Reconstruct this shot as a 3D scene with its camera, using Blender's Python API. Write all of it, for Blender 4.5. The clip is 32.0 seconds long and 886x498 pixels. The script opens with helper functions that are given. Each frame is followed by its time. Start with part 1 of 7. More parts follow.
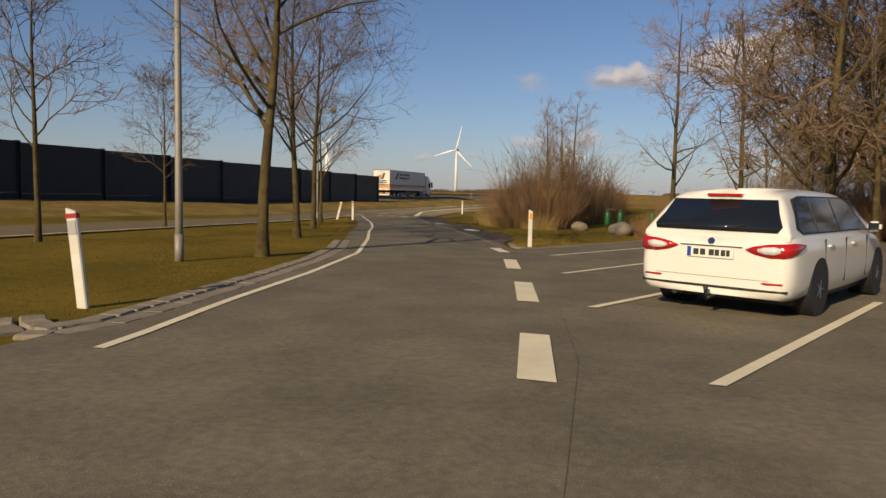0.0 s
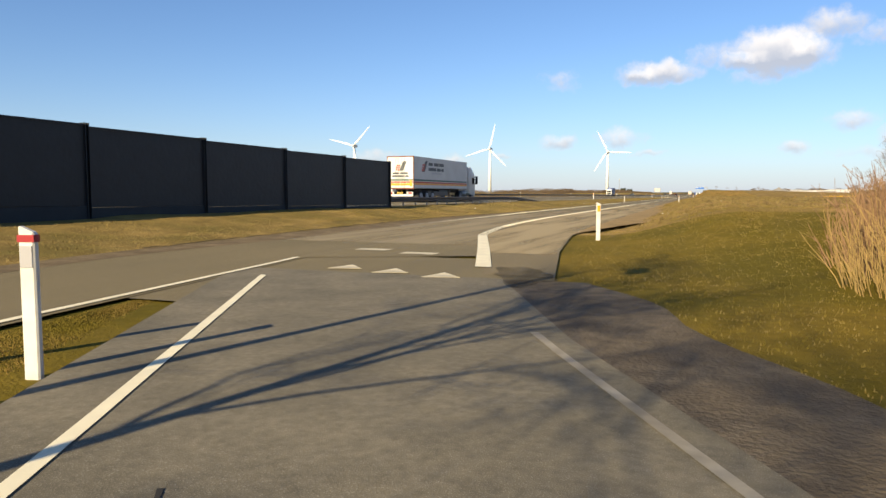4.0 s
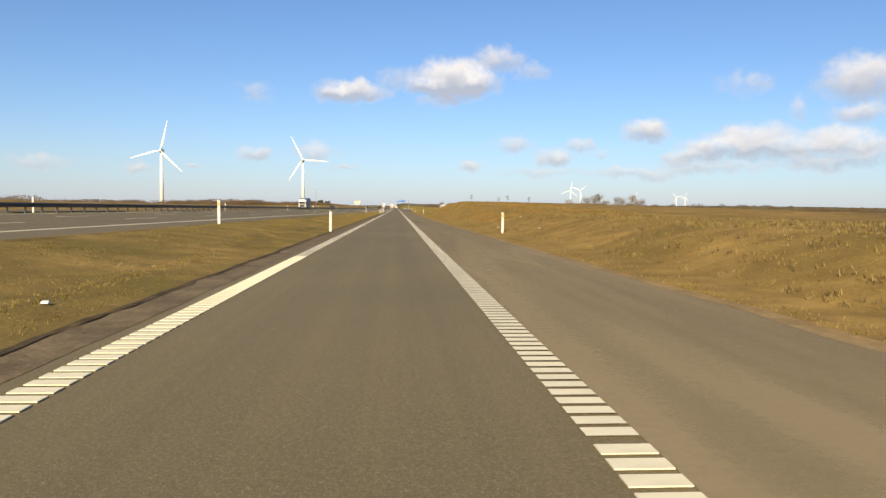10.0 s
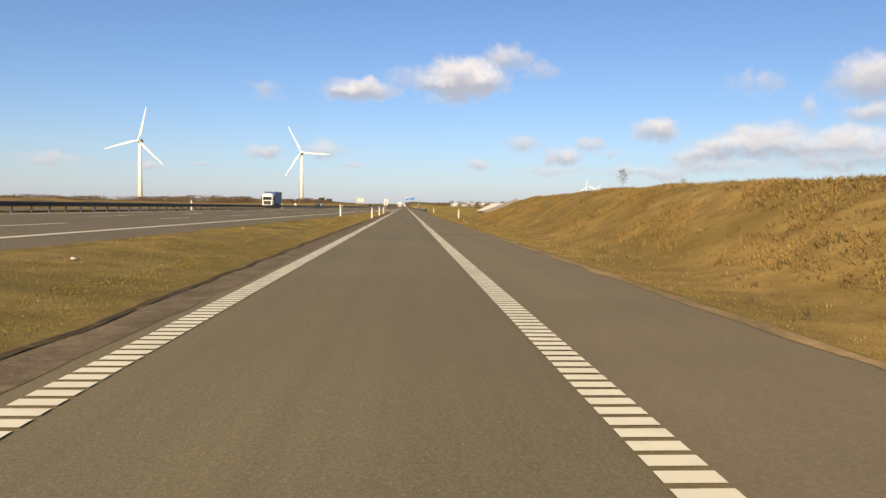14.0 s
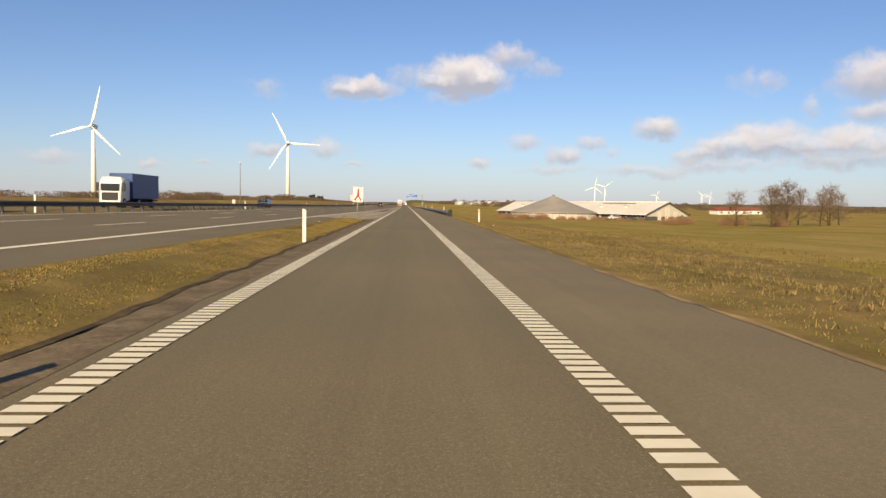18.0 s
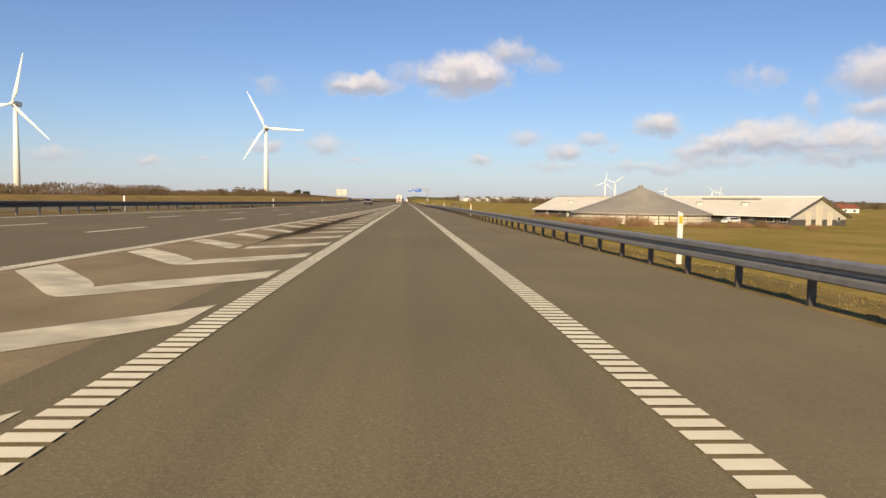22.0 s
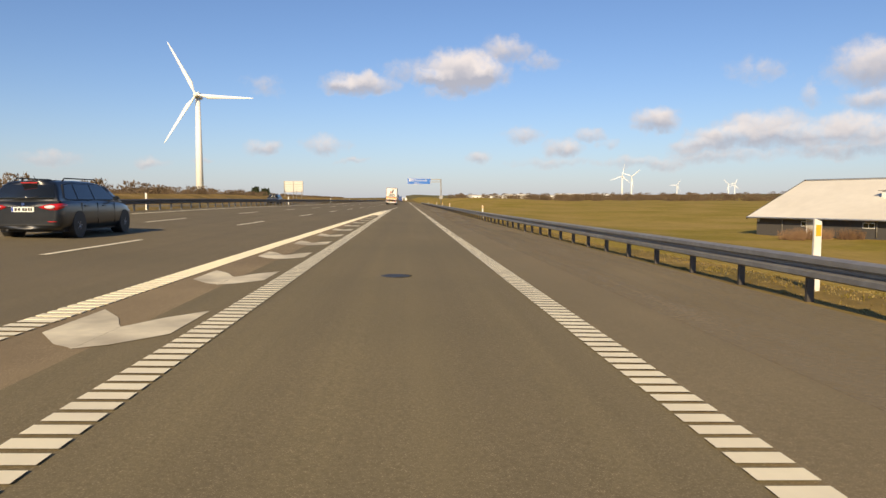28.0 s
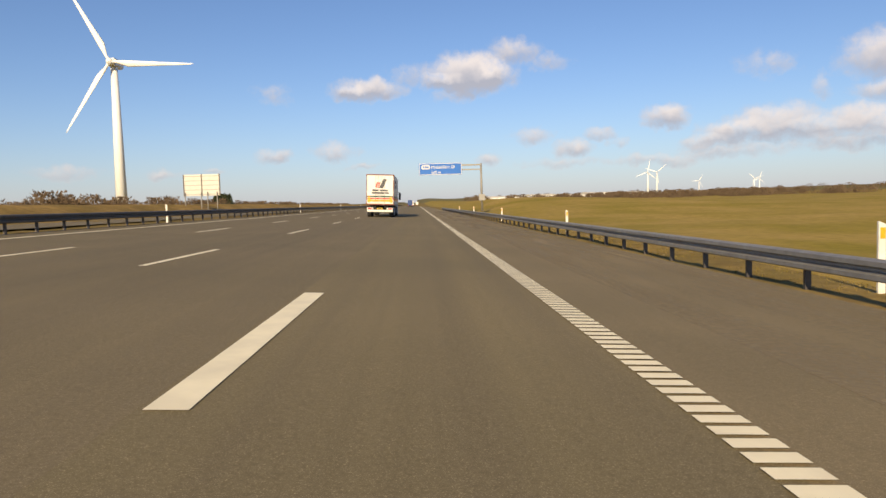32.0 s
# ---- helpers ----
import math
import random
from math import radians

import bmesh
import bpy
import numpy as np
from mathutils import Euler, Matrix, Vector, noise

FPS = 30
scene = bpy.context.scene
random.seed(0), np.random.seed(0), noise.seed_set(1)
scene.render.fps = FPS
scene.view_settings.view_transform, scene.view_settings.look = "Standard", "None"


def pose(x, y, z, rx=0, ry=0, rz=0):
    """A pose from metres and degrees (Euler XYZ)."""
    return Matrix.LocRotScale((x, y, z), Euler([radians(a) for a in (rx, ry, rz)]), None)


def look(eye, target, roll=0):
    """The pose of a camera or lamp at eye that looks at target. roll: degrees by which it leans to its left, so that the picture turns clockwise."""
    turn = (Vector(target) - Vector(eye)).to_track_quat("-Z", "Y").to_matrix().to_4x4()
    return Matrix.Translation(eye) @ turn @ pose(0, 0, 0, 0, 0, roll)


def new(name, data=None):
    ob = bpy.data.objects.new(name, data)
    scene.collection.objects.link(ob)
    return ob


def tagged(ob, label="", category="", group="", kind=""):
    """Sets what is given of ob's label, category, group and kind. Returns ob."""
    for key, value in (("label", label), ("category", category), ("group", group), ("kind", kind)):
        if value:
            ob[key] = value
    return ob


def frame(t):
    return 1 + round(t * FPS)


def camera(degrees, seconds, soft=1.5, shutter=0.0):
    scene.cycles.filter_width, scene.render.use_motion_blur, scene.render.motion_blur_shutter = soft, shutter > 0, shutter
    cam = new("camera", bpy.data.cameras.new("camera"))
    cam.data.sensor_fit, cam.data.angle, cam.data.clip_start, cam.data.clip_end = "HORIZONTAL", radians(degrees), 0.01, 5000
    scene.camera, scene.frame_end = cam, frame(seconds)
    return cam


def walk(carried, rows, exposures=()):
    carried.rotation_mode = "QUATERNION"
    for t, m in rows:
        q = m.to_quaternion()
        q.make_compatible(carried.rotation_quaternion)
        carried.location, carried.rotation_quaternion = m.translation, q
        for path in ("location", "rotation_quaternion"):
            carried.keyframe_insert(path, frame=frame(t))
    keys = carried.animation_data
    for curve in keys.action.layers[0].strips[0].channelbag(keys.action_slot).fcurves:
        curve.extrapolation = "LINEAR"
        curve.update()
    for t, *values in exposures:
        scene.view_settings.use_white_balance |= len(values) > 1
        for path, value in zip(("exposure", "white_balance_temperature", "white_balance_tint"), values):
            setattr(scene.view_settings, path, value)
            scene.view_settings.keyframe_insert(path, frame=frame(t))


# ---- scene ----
cam = camera(64.8, 32.0)

# seconds, x, y, z, yaw, pitch, lean
PATH = [
    (0.0, 22.83, 2.49, 1.69, 17.90, -4.64, 1.32),
    (0.5, 21.61, 6.00, 1.65, 17.72, -4.82, 1.66),
    (1.0, 20.41, 10.16, 1.60, 17.75, -4.85, 2.41),
    (1.5, 18.91, 14.00, 1.56, 18.07, -4.40, 1.85),
    (2.0, 17.24, 18.43, 1.50, 19.00, -4.34, 1.77),
    (2.5, 15.66, 22.44, 1.46, 19.55, -4.51, 1.60),
    (3.0, 13.95, 26.75, 1.40, 20.32, -4.58, 0.58),
    (3.5, 12.16, 30.87, 1.35, 21.03, -4.60, 0.03),
    (5.5, 3.70, 52.50, 1.27, 12.84, -3.48, 0.40),
    (6.0, 2.30, 59.56, 1.27, 7.94, -3.14, 0.50),
    (6.5, 1.35, 66.73, 1.27, 3.46, -3.09, 0.52),
    (7.0, 0.92, 74.01, 1.27, 0.71, -3.16, 0.53),
    (7.5, 0.85, 81.41, 1.27, -0.88, -3.18, 0.55),
    (8.0, 0.78, 88.93, 1.27, -1.84, -3.18, 0.57),
    (8.5, 0.71, 96.56, 1.27, -2.80, -3.08, 0.58),
    (9.0, 0.64, 104.30, 1.27, -3.55, -3.15, 0.60),
    (9.5, 0.62, 112.22, 1.27, -3.79, -3.20, 0.62),
    (10.0, 0.59, 120.36, 1.27, -3.82, -3.34, 0.65),
    (10.5, 0.57, 128.74, 1.27, -3.46, -3.39, 0.68),
    (11.0, 0.55, 137.35, 1.27, -3.28, -3.45, 0.70),
    (11.5, 0.53, 146.19, 1.27, -3.01, -3.51, 0.73),
    (12.0, 0.51, 155.26, 1.27, -2.89, -3.49, 0.75),
    (12.5, 0.48, 164.57, 1.27, -3.18, -3.65, 0.78),
    (13.0, 0.46, 174.10, 1.27, -3.15, -3.59, 0.80),
    (13.5, 0.45, 183.82, 1.27, -3.13, -3.47, 0.83),
    (14.0, 0.45, 193.68, 1.27, -3.15, -3.46, 0.86),
    (14.5, 0.44, 203.67, 1.27, -3.33, -3.43, 0.89),
    (16.5, 0.41, 245.02, 1.27, -2.99, -3.72, 1.00),
    (17.0, 0.41, 255.70, 1.27, -3.12, -3.60, 1.00),
    (17.5, 0.40, 266.51, 1.27, -3.06, -3.57, 1.00),
    (18.0, 0.39, 277.45, 1.27, -3.07, -3.58, 1.00),
    (18.5, 0.39, 288.51, 1.27, -3.18, -3.57, 1.00),
    (19.0, 0.38, 299.70, 1.27, -3.19, -3.66, 1.00),
    (19.5, 0.34, 311.01, 1.27, -3.16, -3.65, 1.00),
    (20.0, 0.30, 322.45, 1.27, -3.10, -3.67, 1.00),
    (20.5, 0.26, 334.03, 1.27, -3.03, -3.74, 0.98),
    (21.0, 0.21, 345.78, 1.27, -3.08, -3.70, 0.97),
    (21.5, 0.17, 357.70, 1.27, -3.18, -3.81, 0.95),
    (22.0, 0.13, 369.78, 1.27, -3.02, -3.86, 0.93),
    (22.5, 0.09, 382.03, 1.27, -3.02, -3.86, 0.92),
    (23.0, 0.05, 394.45, 1.27, -3.03, -3.79, 1.00),
    (23.5, 0.05, 406.99, 1.27, -3.10, -3.78, 1.00),
    (24.0, 0.05, 419.60, 1.27, -3.09, -3.85, 1.00),
    (24.5, 0.05, 432.29, 1.27, -3.00, -3.86, 1.00),
    (25.0, 0.05, 445.05, 1.27, -2.88, -3.86, 1.00),
    (25.5, 0.05, 457.89, 1.27, -2.93, -3.87, 1.00),
    (27.5, 0.05, 509.99, 1.27, -3.11, -3.94, 0.47),
    (28.0, 0.05, 523.20, 1.27, -3.03, -4.00, 0.01),
    (28.5, 0.05, 536.47, 1.27, -2.91, -4.00, -0.50),
    (29.0, 0.04, 549.90, 1.27, -2.70, -3.97, -0.99),
    (29.5, 0.04, 563.20, 1.27, -2.55, -3.95, -1.39),
    (30.0, 0.04, 576.20, 1.27, -2.44, -3.86, -1.64),
    (30.5, 0.04, 588.80, 1.27, -2.33, -3.80, -1.69),
    (31.0, 0.04, 601.20, 1.27, -2.27, -3.75, -1.69),
    (31.5, 0.03, 613.40, 1.27, -2.14, -3.72, -1.69),
    (32.0, 0.03, 625.60, 1.27, -2.00, -3.70, -1.69),
]
walk(cam, [(t, pose(x, y, z, 90 + p, 0, yaw) @ pose(0, 0, 0, 0, 0, roll)) for t, x, y, z, yaw, p, roll in PATH],
     exposures=[(0.0, -0.15, 7000.0, 14.0), (1.4, 0.22, 6800.0, 13.0), (2.0, 0.52, 6150.0, 4.0), (2.5, 0.62, 6300.0, 6.5), (3.5, 0.7, 6450.0, 9.0), (5.5, 0.57, 6400.0, 8.5), (9.0, 0.53, 6450.0, 9.0), (13.0, 0.47, 6600.0, 11.0), (17.0, 0.4, 6800.0, 14.0), (32.0, 0.35, 6800.0, 14.0)])

# ---------------------------------------------------------------- light
SUN_AZ, SUN_EL = radians(194), radians(25)      # clockwise from +y
sun_dir = Vector((math.sin(SUN_AZ) * math.cos(SUN_EL), math.cos(SUN_AZ) * math.cos(SUN_EL), math.sin(SUN_EL)))
sun = new("sun", bpy.data.lights.new("sun", "SUN"))
sun.data.energy, sun.data.angle, sun.data.color = 5.0, radians(0.6), (1.0, 0.82, 0.53)
sun.matrix_world = look(sun_dir * 100, (0, 0, 0))

# clouds: azimuth, elevation, half width, half height in degrees, density
CLOUDS = [(4.7, 10.2, 3.1, 1.4, 1.00), (6.8, 10.2, 1.2, 0.9, 0.90), (2.3, 9.7, 1.4, 0.6, 0.80), (-3.4, 9.3, 2.6, 0.7, 0.80),
          (-4.9, 9.0, 1.4, 0.5, 0.70), (-0.2, 10.3, 1.7, 0.6, 0.35), (8.2, 11.9, 1.9, 0.8, 0.60), (11.0, 10.9, 1.5, 0.5, 0.30),
          (3.0, 8.6, 1.3, 0.4, 0.30), (19.8, 6.2, 1.7, 0.8, 0.80), (27.3, 5.2, 3.1, 1.1, 0.75), (24.8, 4.6, 2.5, 0.8, 0.70),
          (22.6, 4.1, 1.9, 0.5, 0.60), (32.6, 5.1, 2.9, 0.9, 0.70), (29.8, 4.5, 2.8, 0.7, 0.60), (34.3, 9.3, 2.6, 1.3, 0.75),
          (34.2, 6.9, 1.7, 0.7, 0.60), (30.4, 7.5, 0.6, 0.7, 0.40), (26.8, 9.5, 1.6, 0.6, 0.30), (9.5, 5.2, 1.5, 0.6, 0.45),
          (13.0, 4.2, 1.4, 0.6, 0.60), (14.9, 5.1, 1.0, 0.4, 0.50), (16.2, 4.4, 0.6, 0.4, 0.40), (-11.2, 4.1, 1.4, 0.5, 0.55),
          (-6.4, 4.4, 1.5, 0.6, 0.55), (5.7, 3.3, 0.8, 0.4, 0.50), (-10.9, 8.9, 1.2, 0.5, 0.25), (-19.4, 2.8, 1.2, 0.3, 0.40),
          (-26.1, 3.1, 1.9, 0.4, 0.35), (-16.2, 3.1, 0.6, 0.2, 0.40), (19.1, 2.9, 3.2, 0.4, 0.50), (32.3, 3.7, 4.2, 0.6, 0.50),
          (24.4, 3.4, 3.7, 0.5, 0.45), (34.7, 4.4, 2.3, 1.0, 0.60), (-4.2, 3.1, 1.1, 0.2, 0.35), (12.0, 3.0, 2.8, 0.3, 0.30)]
SKY = 0.085


def build_world():
    world = bpy.data.worlds.new("sky")
    scene.world = world
    world.use_nodes = True
    nt = world.node_tree
    nt.nodes.clear()

    def node(kind, **values):
        n = nt.nodes.new(kind)
        for k, v in values.items():
            if k == "op":
                n.operation = v
            else:
                n.inputs[int(k[1:])].default_value = v
        return n

    def link(a, b):
        nt.links.new(a, b)

    def calc(op, a, b=None, c=None):
        n = nt.nodes.new("ShaderNodeMath")
        n.operation = op
        for slot, v in zip(n.inputs, (a, b, c)):
            if v is None:
                continue
            if isinstance(v, (int, float)):
                slot.default_value = v
            else:
                link(v, slot)
        return n.outputs[0]

    sky = nt.nodes.new("ShaderNodeTexSky")
    sky.sky_type, sky.sun_disc = "NISHITA", False
    sky.sun_elevation, sky.sun_rotation = SUN_EL, SUN_AZ
    sky.air_density, sky.dust_density, sky.ozone_density = 1.0, 0.25, 4.5
    coord = nt.nodes.new("ShaderNodeTexCoord")
    split = nt.nodes.new("ShaderNodeSeparateXYZ")
    link(coord.outputs["Generated"], split.inputs[0])
    x, y, z = split.outputs
    az = calc("MULTIPLY", calc("ARCTAN2", x, y), 57.29578)
    el = calc("MULTIPLY", calc("ARCSINE", z), 57.29578)
    def billow(scale, detail, amount, rough=0.55):
        n = nt.nodes.new("ShaderNodeTexNoise")
        n.inputs["Scale"].default_value, n.inputs["Detail"].default_value, n.inputs["Roughness"].default_value = scale, detail, rough
        link(coord.outputs["Generated"], n.inputs["Vector"])
        return calc("MULTIPLY", calc("SUBTRACT", n.outputs["Fac"], 0.5), amount)

    # ragged coordinates and a lumpy density
    az2 = calc("ADD", az, billow(26.0, 5.0, 2.6))
    el2 = calc("ADD", el, billow(34.0, 5.0, 1.6))
    wob = calc("ADD", billow(42.0, 8.0, 1.0, 0.62), billow(130.0, 4.0, 0.45))
    best, base = None, None
    for a, e, w, h, k in CLOUDS:
        u = calc("MULTIPLY", calc("SUBTRACT", az2, a), 1 / (1.25 * w))
        v = calc("MULTIPLY", calc("SUBTRACT", el2, e), 1 / (1.45 * h))
        d = calc("SUBTRACT", calc("SUBTRACT", 1.0, calc("MULTIPLY", u, u)), calc("MULTIPLY", v, v))
        d = calc("MULTIPLY", calc("MAXIMUM", d, -1.5), k)
        shade = calc("MULTIPLY", v, calc("MAXIMUM", d, 0.0))
        best = d if best is None else calc("MAXIMUM", best, d)
        base = shade if base is None else calc("ADD", base, shade)
    dens = calc("ADD", best, wob)
    ramp = nt.nodes.new("ShaderNodeMapRange")
    ramp.interpolation_type = "SMOOTHSTEP"
    ramp.inputs["From Min"].default_value, ramp.inputs["From Max"].default_value = -0.2, 0.85
    ramp.inputs["To Max"].default_value = 0.9
    link(dens, ramp.inputs["Value"])
    haze = calc("MULTIPLY", calc("POWER", 2.718, calc("MULTIPLY", calc("MAXIMUM", el, 0.0), -0.30)), 0.75)
    hazed = nt.nodes.new("ShaderNodeMix")
    hazed.data_type = "RGBA"
    link(haze, hazed.inputs[0])
    deep = nt.nodes.new("ShaderNodeMix")
    deep.data_type, deep.blend_type = "RGBA", "MULTIPLY"
    deep.inputs[0].default_value = 1.0
    link(sky.outputs[0], deep.inputs[6])
    deep.inputs[7].default_value = (0.91, 0.95, 1.05, 1)
    link(deep.outputs[2], hazed.inputs[6])
    hazed.inputs[7].default_value = (4.5, 4.75, 5.6, 1)
    tone = nt.nodes.new("ShaderNodeMapRange")
    tone.inputs["From Min"].default_value, tone.inputs["From Max"].default_value = -0.25, 0.35
    link(base, tone.inputs["Value"])
    col = nt.nodes.new("ShaderNodeMix")
    col.data_type = "RGBA"
    link(tone.outputs[0], col.inputs[0])
    col.inputs[6].default_value, col.inputs[7].default_value = (4.3, 4.4, 4.9, 1), (8.6, 7.9, 7.3, 1)
    both = nt.nodes.new("ShaderNodeMix")
    both.data_type = "RGBA"
    link(ramp.outputs[0], both.inputs[0])
    link(hazed.outputs[2], both.inputs[6])
    link(col.outputs[2], both.inputs[7])
    bg = nt.nodes.new("ShaderNodeBackground")
    bg.inputs["Strength"].default_value = SKY
    link(both.outputs[2], bg.inputs[0])
    out = nt.nodes.new("ShaderNodeOutputWorld")
    link(bg.outputs[0], out.inputs[0])


build_world()

# ---------------------------------------------------------------- materials
MATS = {}


def mat(name, color, rough=0.7, metal=0.0, dark=0.0, scale=4.0, bump=0.0, bump_scale=60.0, tint=None, tint_scale=0.4, tint_amount=0.0,
        coat=0.0, random=0.0, emit=None, spec=0.5, streak=None, streak_amount=0.0, speckle=0.0, fleck=0.0):
    """A surface with grain at one scale and a second colour at a wider one."""
    if name in MATS:
        return MATS[name]
    m = bpy.data.materials.new(name)
    m.use_nodes = True
    nt = m.node_tree
    b = nt.nodes["Principled BSDF"]
    b.inputs["Roughness"].default_value, b.inputs["Metallic"].default_value = rough, metal
    b.inputs["Coat Weight"].default_value = coat
    b.inputs["Specular IOR Level"].default_value = spec
    coord = nt.nodes.new("ShaderNodeTexCoord")
    src = nt.nodes.new("ShaderNodeRGB")
    src.outputs[0].default_value = (*color, 1)
    out = src.outputs[0]

    def noise_of(s, detail=6.0, stretch=None):
        n = nt.nodes.new("ShaderNodeTexNoise")
        n.inputs["Scale"].default_value, n.inputs["Detail"].default_value = s, detail
        if stretch:
            mp = nt.nodes.new("ShaderNodeMapping")
            mp.inputs["Scale"].default_value = stretch
            nt.links.new(coord.outputs["Object"], mp.inputs["Vector"])
            nt.links.new(mp.outputs[0], n.inputs["Vector"])
        else:
            nt.links.new(coord.outputs["Object"], n.inputs["Vector"])
        return n.outputs["Fac"]

    def mixed(fac, a, c):
        n = nt.nodes.new("ShaderNodeMix")
        n.data_type = "RGBA"
        nt.links.new(fac, n.inputs[0])
        nt.links.new(a, n.inputs[6])
        if isinstance(c, tuple):
            n.inputs[7].default_value = (*c, 1)
        else:
            nt.links.new(c, n.inputs[7])
        return n.outputs[2]

    def ranged(fac, lo, hi, to):
        n = nt.nodes.new("ShaderNodeMapRange")
        n.inputs["From Min"].default_value, n.inputs["From Max"].default_value, n.inputs["To Max"].default_value = lo, hi, to
        nt.links.new(fac, n.inputs["Value"])
        return n.outputs[0]

    if tint:
        out = mixed(ranged(noise_of(tint_scale, 8.0), 0.36, 0.64, tint_amount), out, tint)
    if streak:
        out = mixed(ranged(noise_of(1.0, 5.0, (1.7, 0.022, 1.0)), 0.35, 0.7, streak_amount * 0.5), out, streak)
        out = mixed(ranged(noise_of(1.0, 3.0, (7.0, 0.05, 1.0)), 0.45, 0.75, streak_amount * 0.2), out, tuple(c * 0.6 for c in color))
    if speckle:
        out = mixed(ranged(noise_of(120.0, 2.0), 0.55, 0.70, speckle), out, tuple(min(1.0, c * 2.0 + 0.05) for c in color))
    if fleck:
        out = mixed(ranged(noise_of(19.0, 4.0), 0.52, 0.68, fleck), out, tuple(min(1.0, c * 1.5) for c in color))
        out = mixed(ranged(noise_of(9.0, 5.0), 0.55, 0.72, fleck), out, tuple(c * 0.28 for c in color))
    if dark:
        out = mixed(ranged(noise_of(scale), 0.3, 0.7, dark), out, tuple(c * 0.45 for c in color))
    if random:
        info = nt.nodes.new("ShaderNodeObjectInfo")
        out = mixed(ranged(info.outputs["Random"], 0.0, 1.0, random), out, tuple(c * 0.5 for c in color))
    nt.links.new(out, b.inputs["Base Color"])
    if bump:
        n = nt.nodes.new("ShaderNodeBump")
        n.inputs["Strength"].default_value, n.inputs["Distance"].default_value = bump, 0.02
        nt.links.new(noise_of(bump_scale, 4.0), n.inputs["Height"])
        nt.links.new(n.outputs[0], b.inputs["Normal"])
    if emit:
        b.inputs["Emission Color"].default_value, b.inputs["Emission Strength"].default_value = (*emit[:3], 1), emit[3]
    MATS[name] = m
    return m


ASPHALT = mat("asphalt_motorway", (0.189, 0.154, 0.089), 0.85, dark=0.42, scale=35, bump=0.15, bump_scale=170, tint=(0.246, 0.196, 0.113), tint_scale=0.25, tint_amount=0.6, spec=0.15, streak=(0.122, 0.100, 0.071), streak_amount=0.7, speckle=0.6)
ASPHALT_RAMP = mat("asphalt_ramp", (0.201, 0.164, 0.090), 0.85, dark=0.42, scale=38, bump=0.15, bump_scale=180, tint=(0.267, 0.213, 0.115), tint_scale=0.16, tint_amount=0.7, spec=0.15, streak=(0.133, 0.107, 0.072), streak_amount=0.8, speckle=0.65)
ASPHALT_SHOULDER = mat("asphalt_shoulder", (0.254, 0.202, 0.117), 0.9, dark=0.4, scale=30, bump=0.2, bump_scale=140, tint=(0.196, 0.158, 0.093), tint_scale=0.3, tint_amount=0.8, spec=0.15, streak=(0.159, 0.131, 0.077), streak_amount=0.6, speckle=0.5)
ASPHALT_WEDGE = mat("asphalt_wedge", (0.350, 0.266, 0.152), 0.9, dark=0.35, scale=40, bump=0.2, bump_scale=120, tint=(0.223, 0.167, 0.097), tint_scale=0.5, tint_amount=0.85, spec=0.15, streak=(0.138, 0.103, 0.063), streak_amount=0.7, speckle=0.5)
ASPHALT_REST = mat("asphalt_rest_area", (0.165, 0.145, 0.105), 0.9, dark=0.45, scale=16, bump=0.2, bump_scale=120, tint=(0.27, 0.232, 0.162), tint_scale=1.0, tint_amount=0.75, spec=0.15, speckle=0.7)
DIRT = mat("dirt_edge", (0.26, 0.195, 0.115), 0.95, dark=0.6, scale=5, bump=0.7, bump_scale=18, tint=(0.13, 0.098, 0.058), tint_scale=1.3, tint_amount=0.9, spec=0.1, fleck=0.4)
# soil colour with the shadow of the turf edge mixed in
SHADED_SOIL = mat("dark_soil", (0.085, 0.062, 0.036), 0.95, dark=0.7, scale=6, bump=1.0, bump_scale=16, tint=(0.17, 0.125, 0.06), tint_scale=1.8, tint_amount=0.8, spec=0.1)
SAND = mat("sandy_edge", (0.44, 0.30, 0.135), 0.95, dark=0.6, scale=4, bump=0.6, bump_scale=14, tint=(0.24, 0.17, 0.08), tint_scale=0.8, tint_amount=0.95, spec=0.1, fleck=0.4)
GRAVEL = mat("muddy_gravel", (0.115, 0.09, 0.062), 0.92, dark=0.6, scale=5, bump=1.0, bump_scale=25, tint=(0.19, 0.15, 0.10), tint_scale=1.2, tint_amount=0.8, spec=0.2)
PAINT = mat("road_paint", (0.92, 0.83, 0.58), 0.7, dark=0.12, scale=6, bump=0.1, tint=(0.6, 0.53, 0.39), tint_scale=2.0, tint_amount=0.3)
PAINT_WORN = mat("road_paint_worn", (0.82, 0.73, 0.51), 0.75, dark=0.25, scale=7, tint=(0.36, 0.30, 0.20), tint_scale=1.3, tint_amount=0.75)
PAINT_FAINT = mat("road_paint_faint", (0.40, 0.355, 0.27), 0.8, dark=0.4, scale=6, tint=(0.17, 0.145, 0.105), tint_scale=1.5, tint_amount=0.9)
VERGE = mat("verge_grass", (0.33, 0.225, 0.072), 0.95, dark=0.8, scale=1.5, bump=0.8, bump_scale=14, tint=(0.17, 0.135, 0.034), tint_scale=0.4, tint_amount=0.95, spec=0.1, fleck=0.35)
LAWN = mat("lawn_grass", (0.125, 0.098, 0.009), 0.95, dark=0.4, scale=6.0, bump=0.8, bump_scale=30, tint=(0.23, 0.155, 0.02), tint_scale=0.3, tint_amount=0.9, spec=0.1)
BANK = mat("bank_grass", (0.42, 0.27, 0.082), 0.95, dark=0.85, scale=1.2, bump=0.9, bump_scale=9, tint=(0.19, 0.135, 0.034), tint_scale=0.24, tint_amount=0.95, spec=0.1, fleck=0.3)
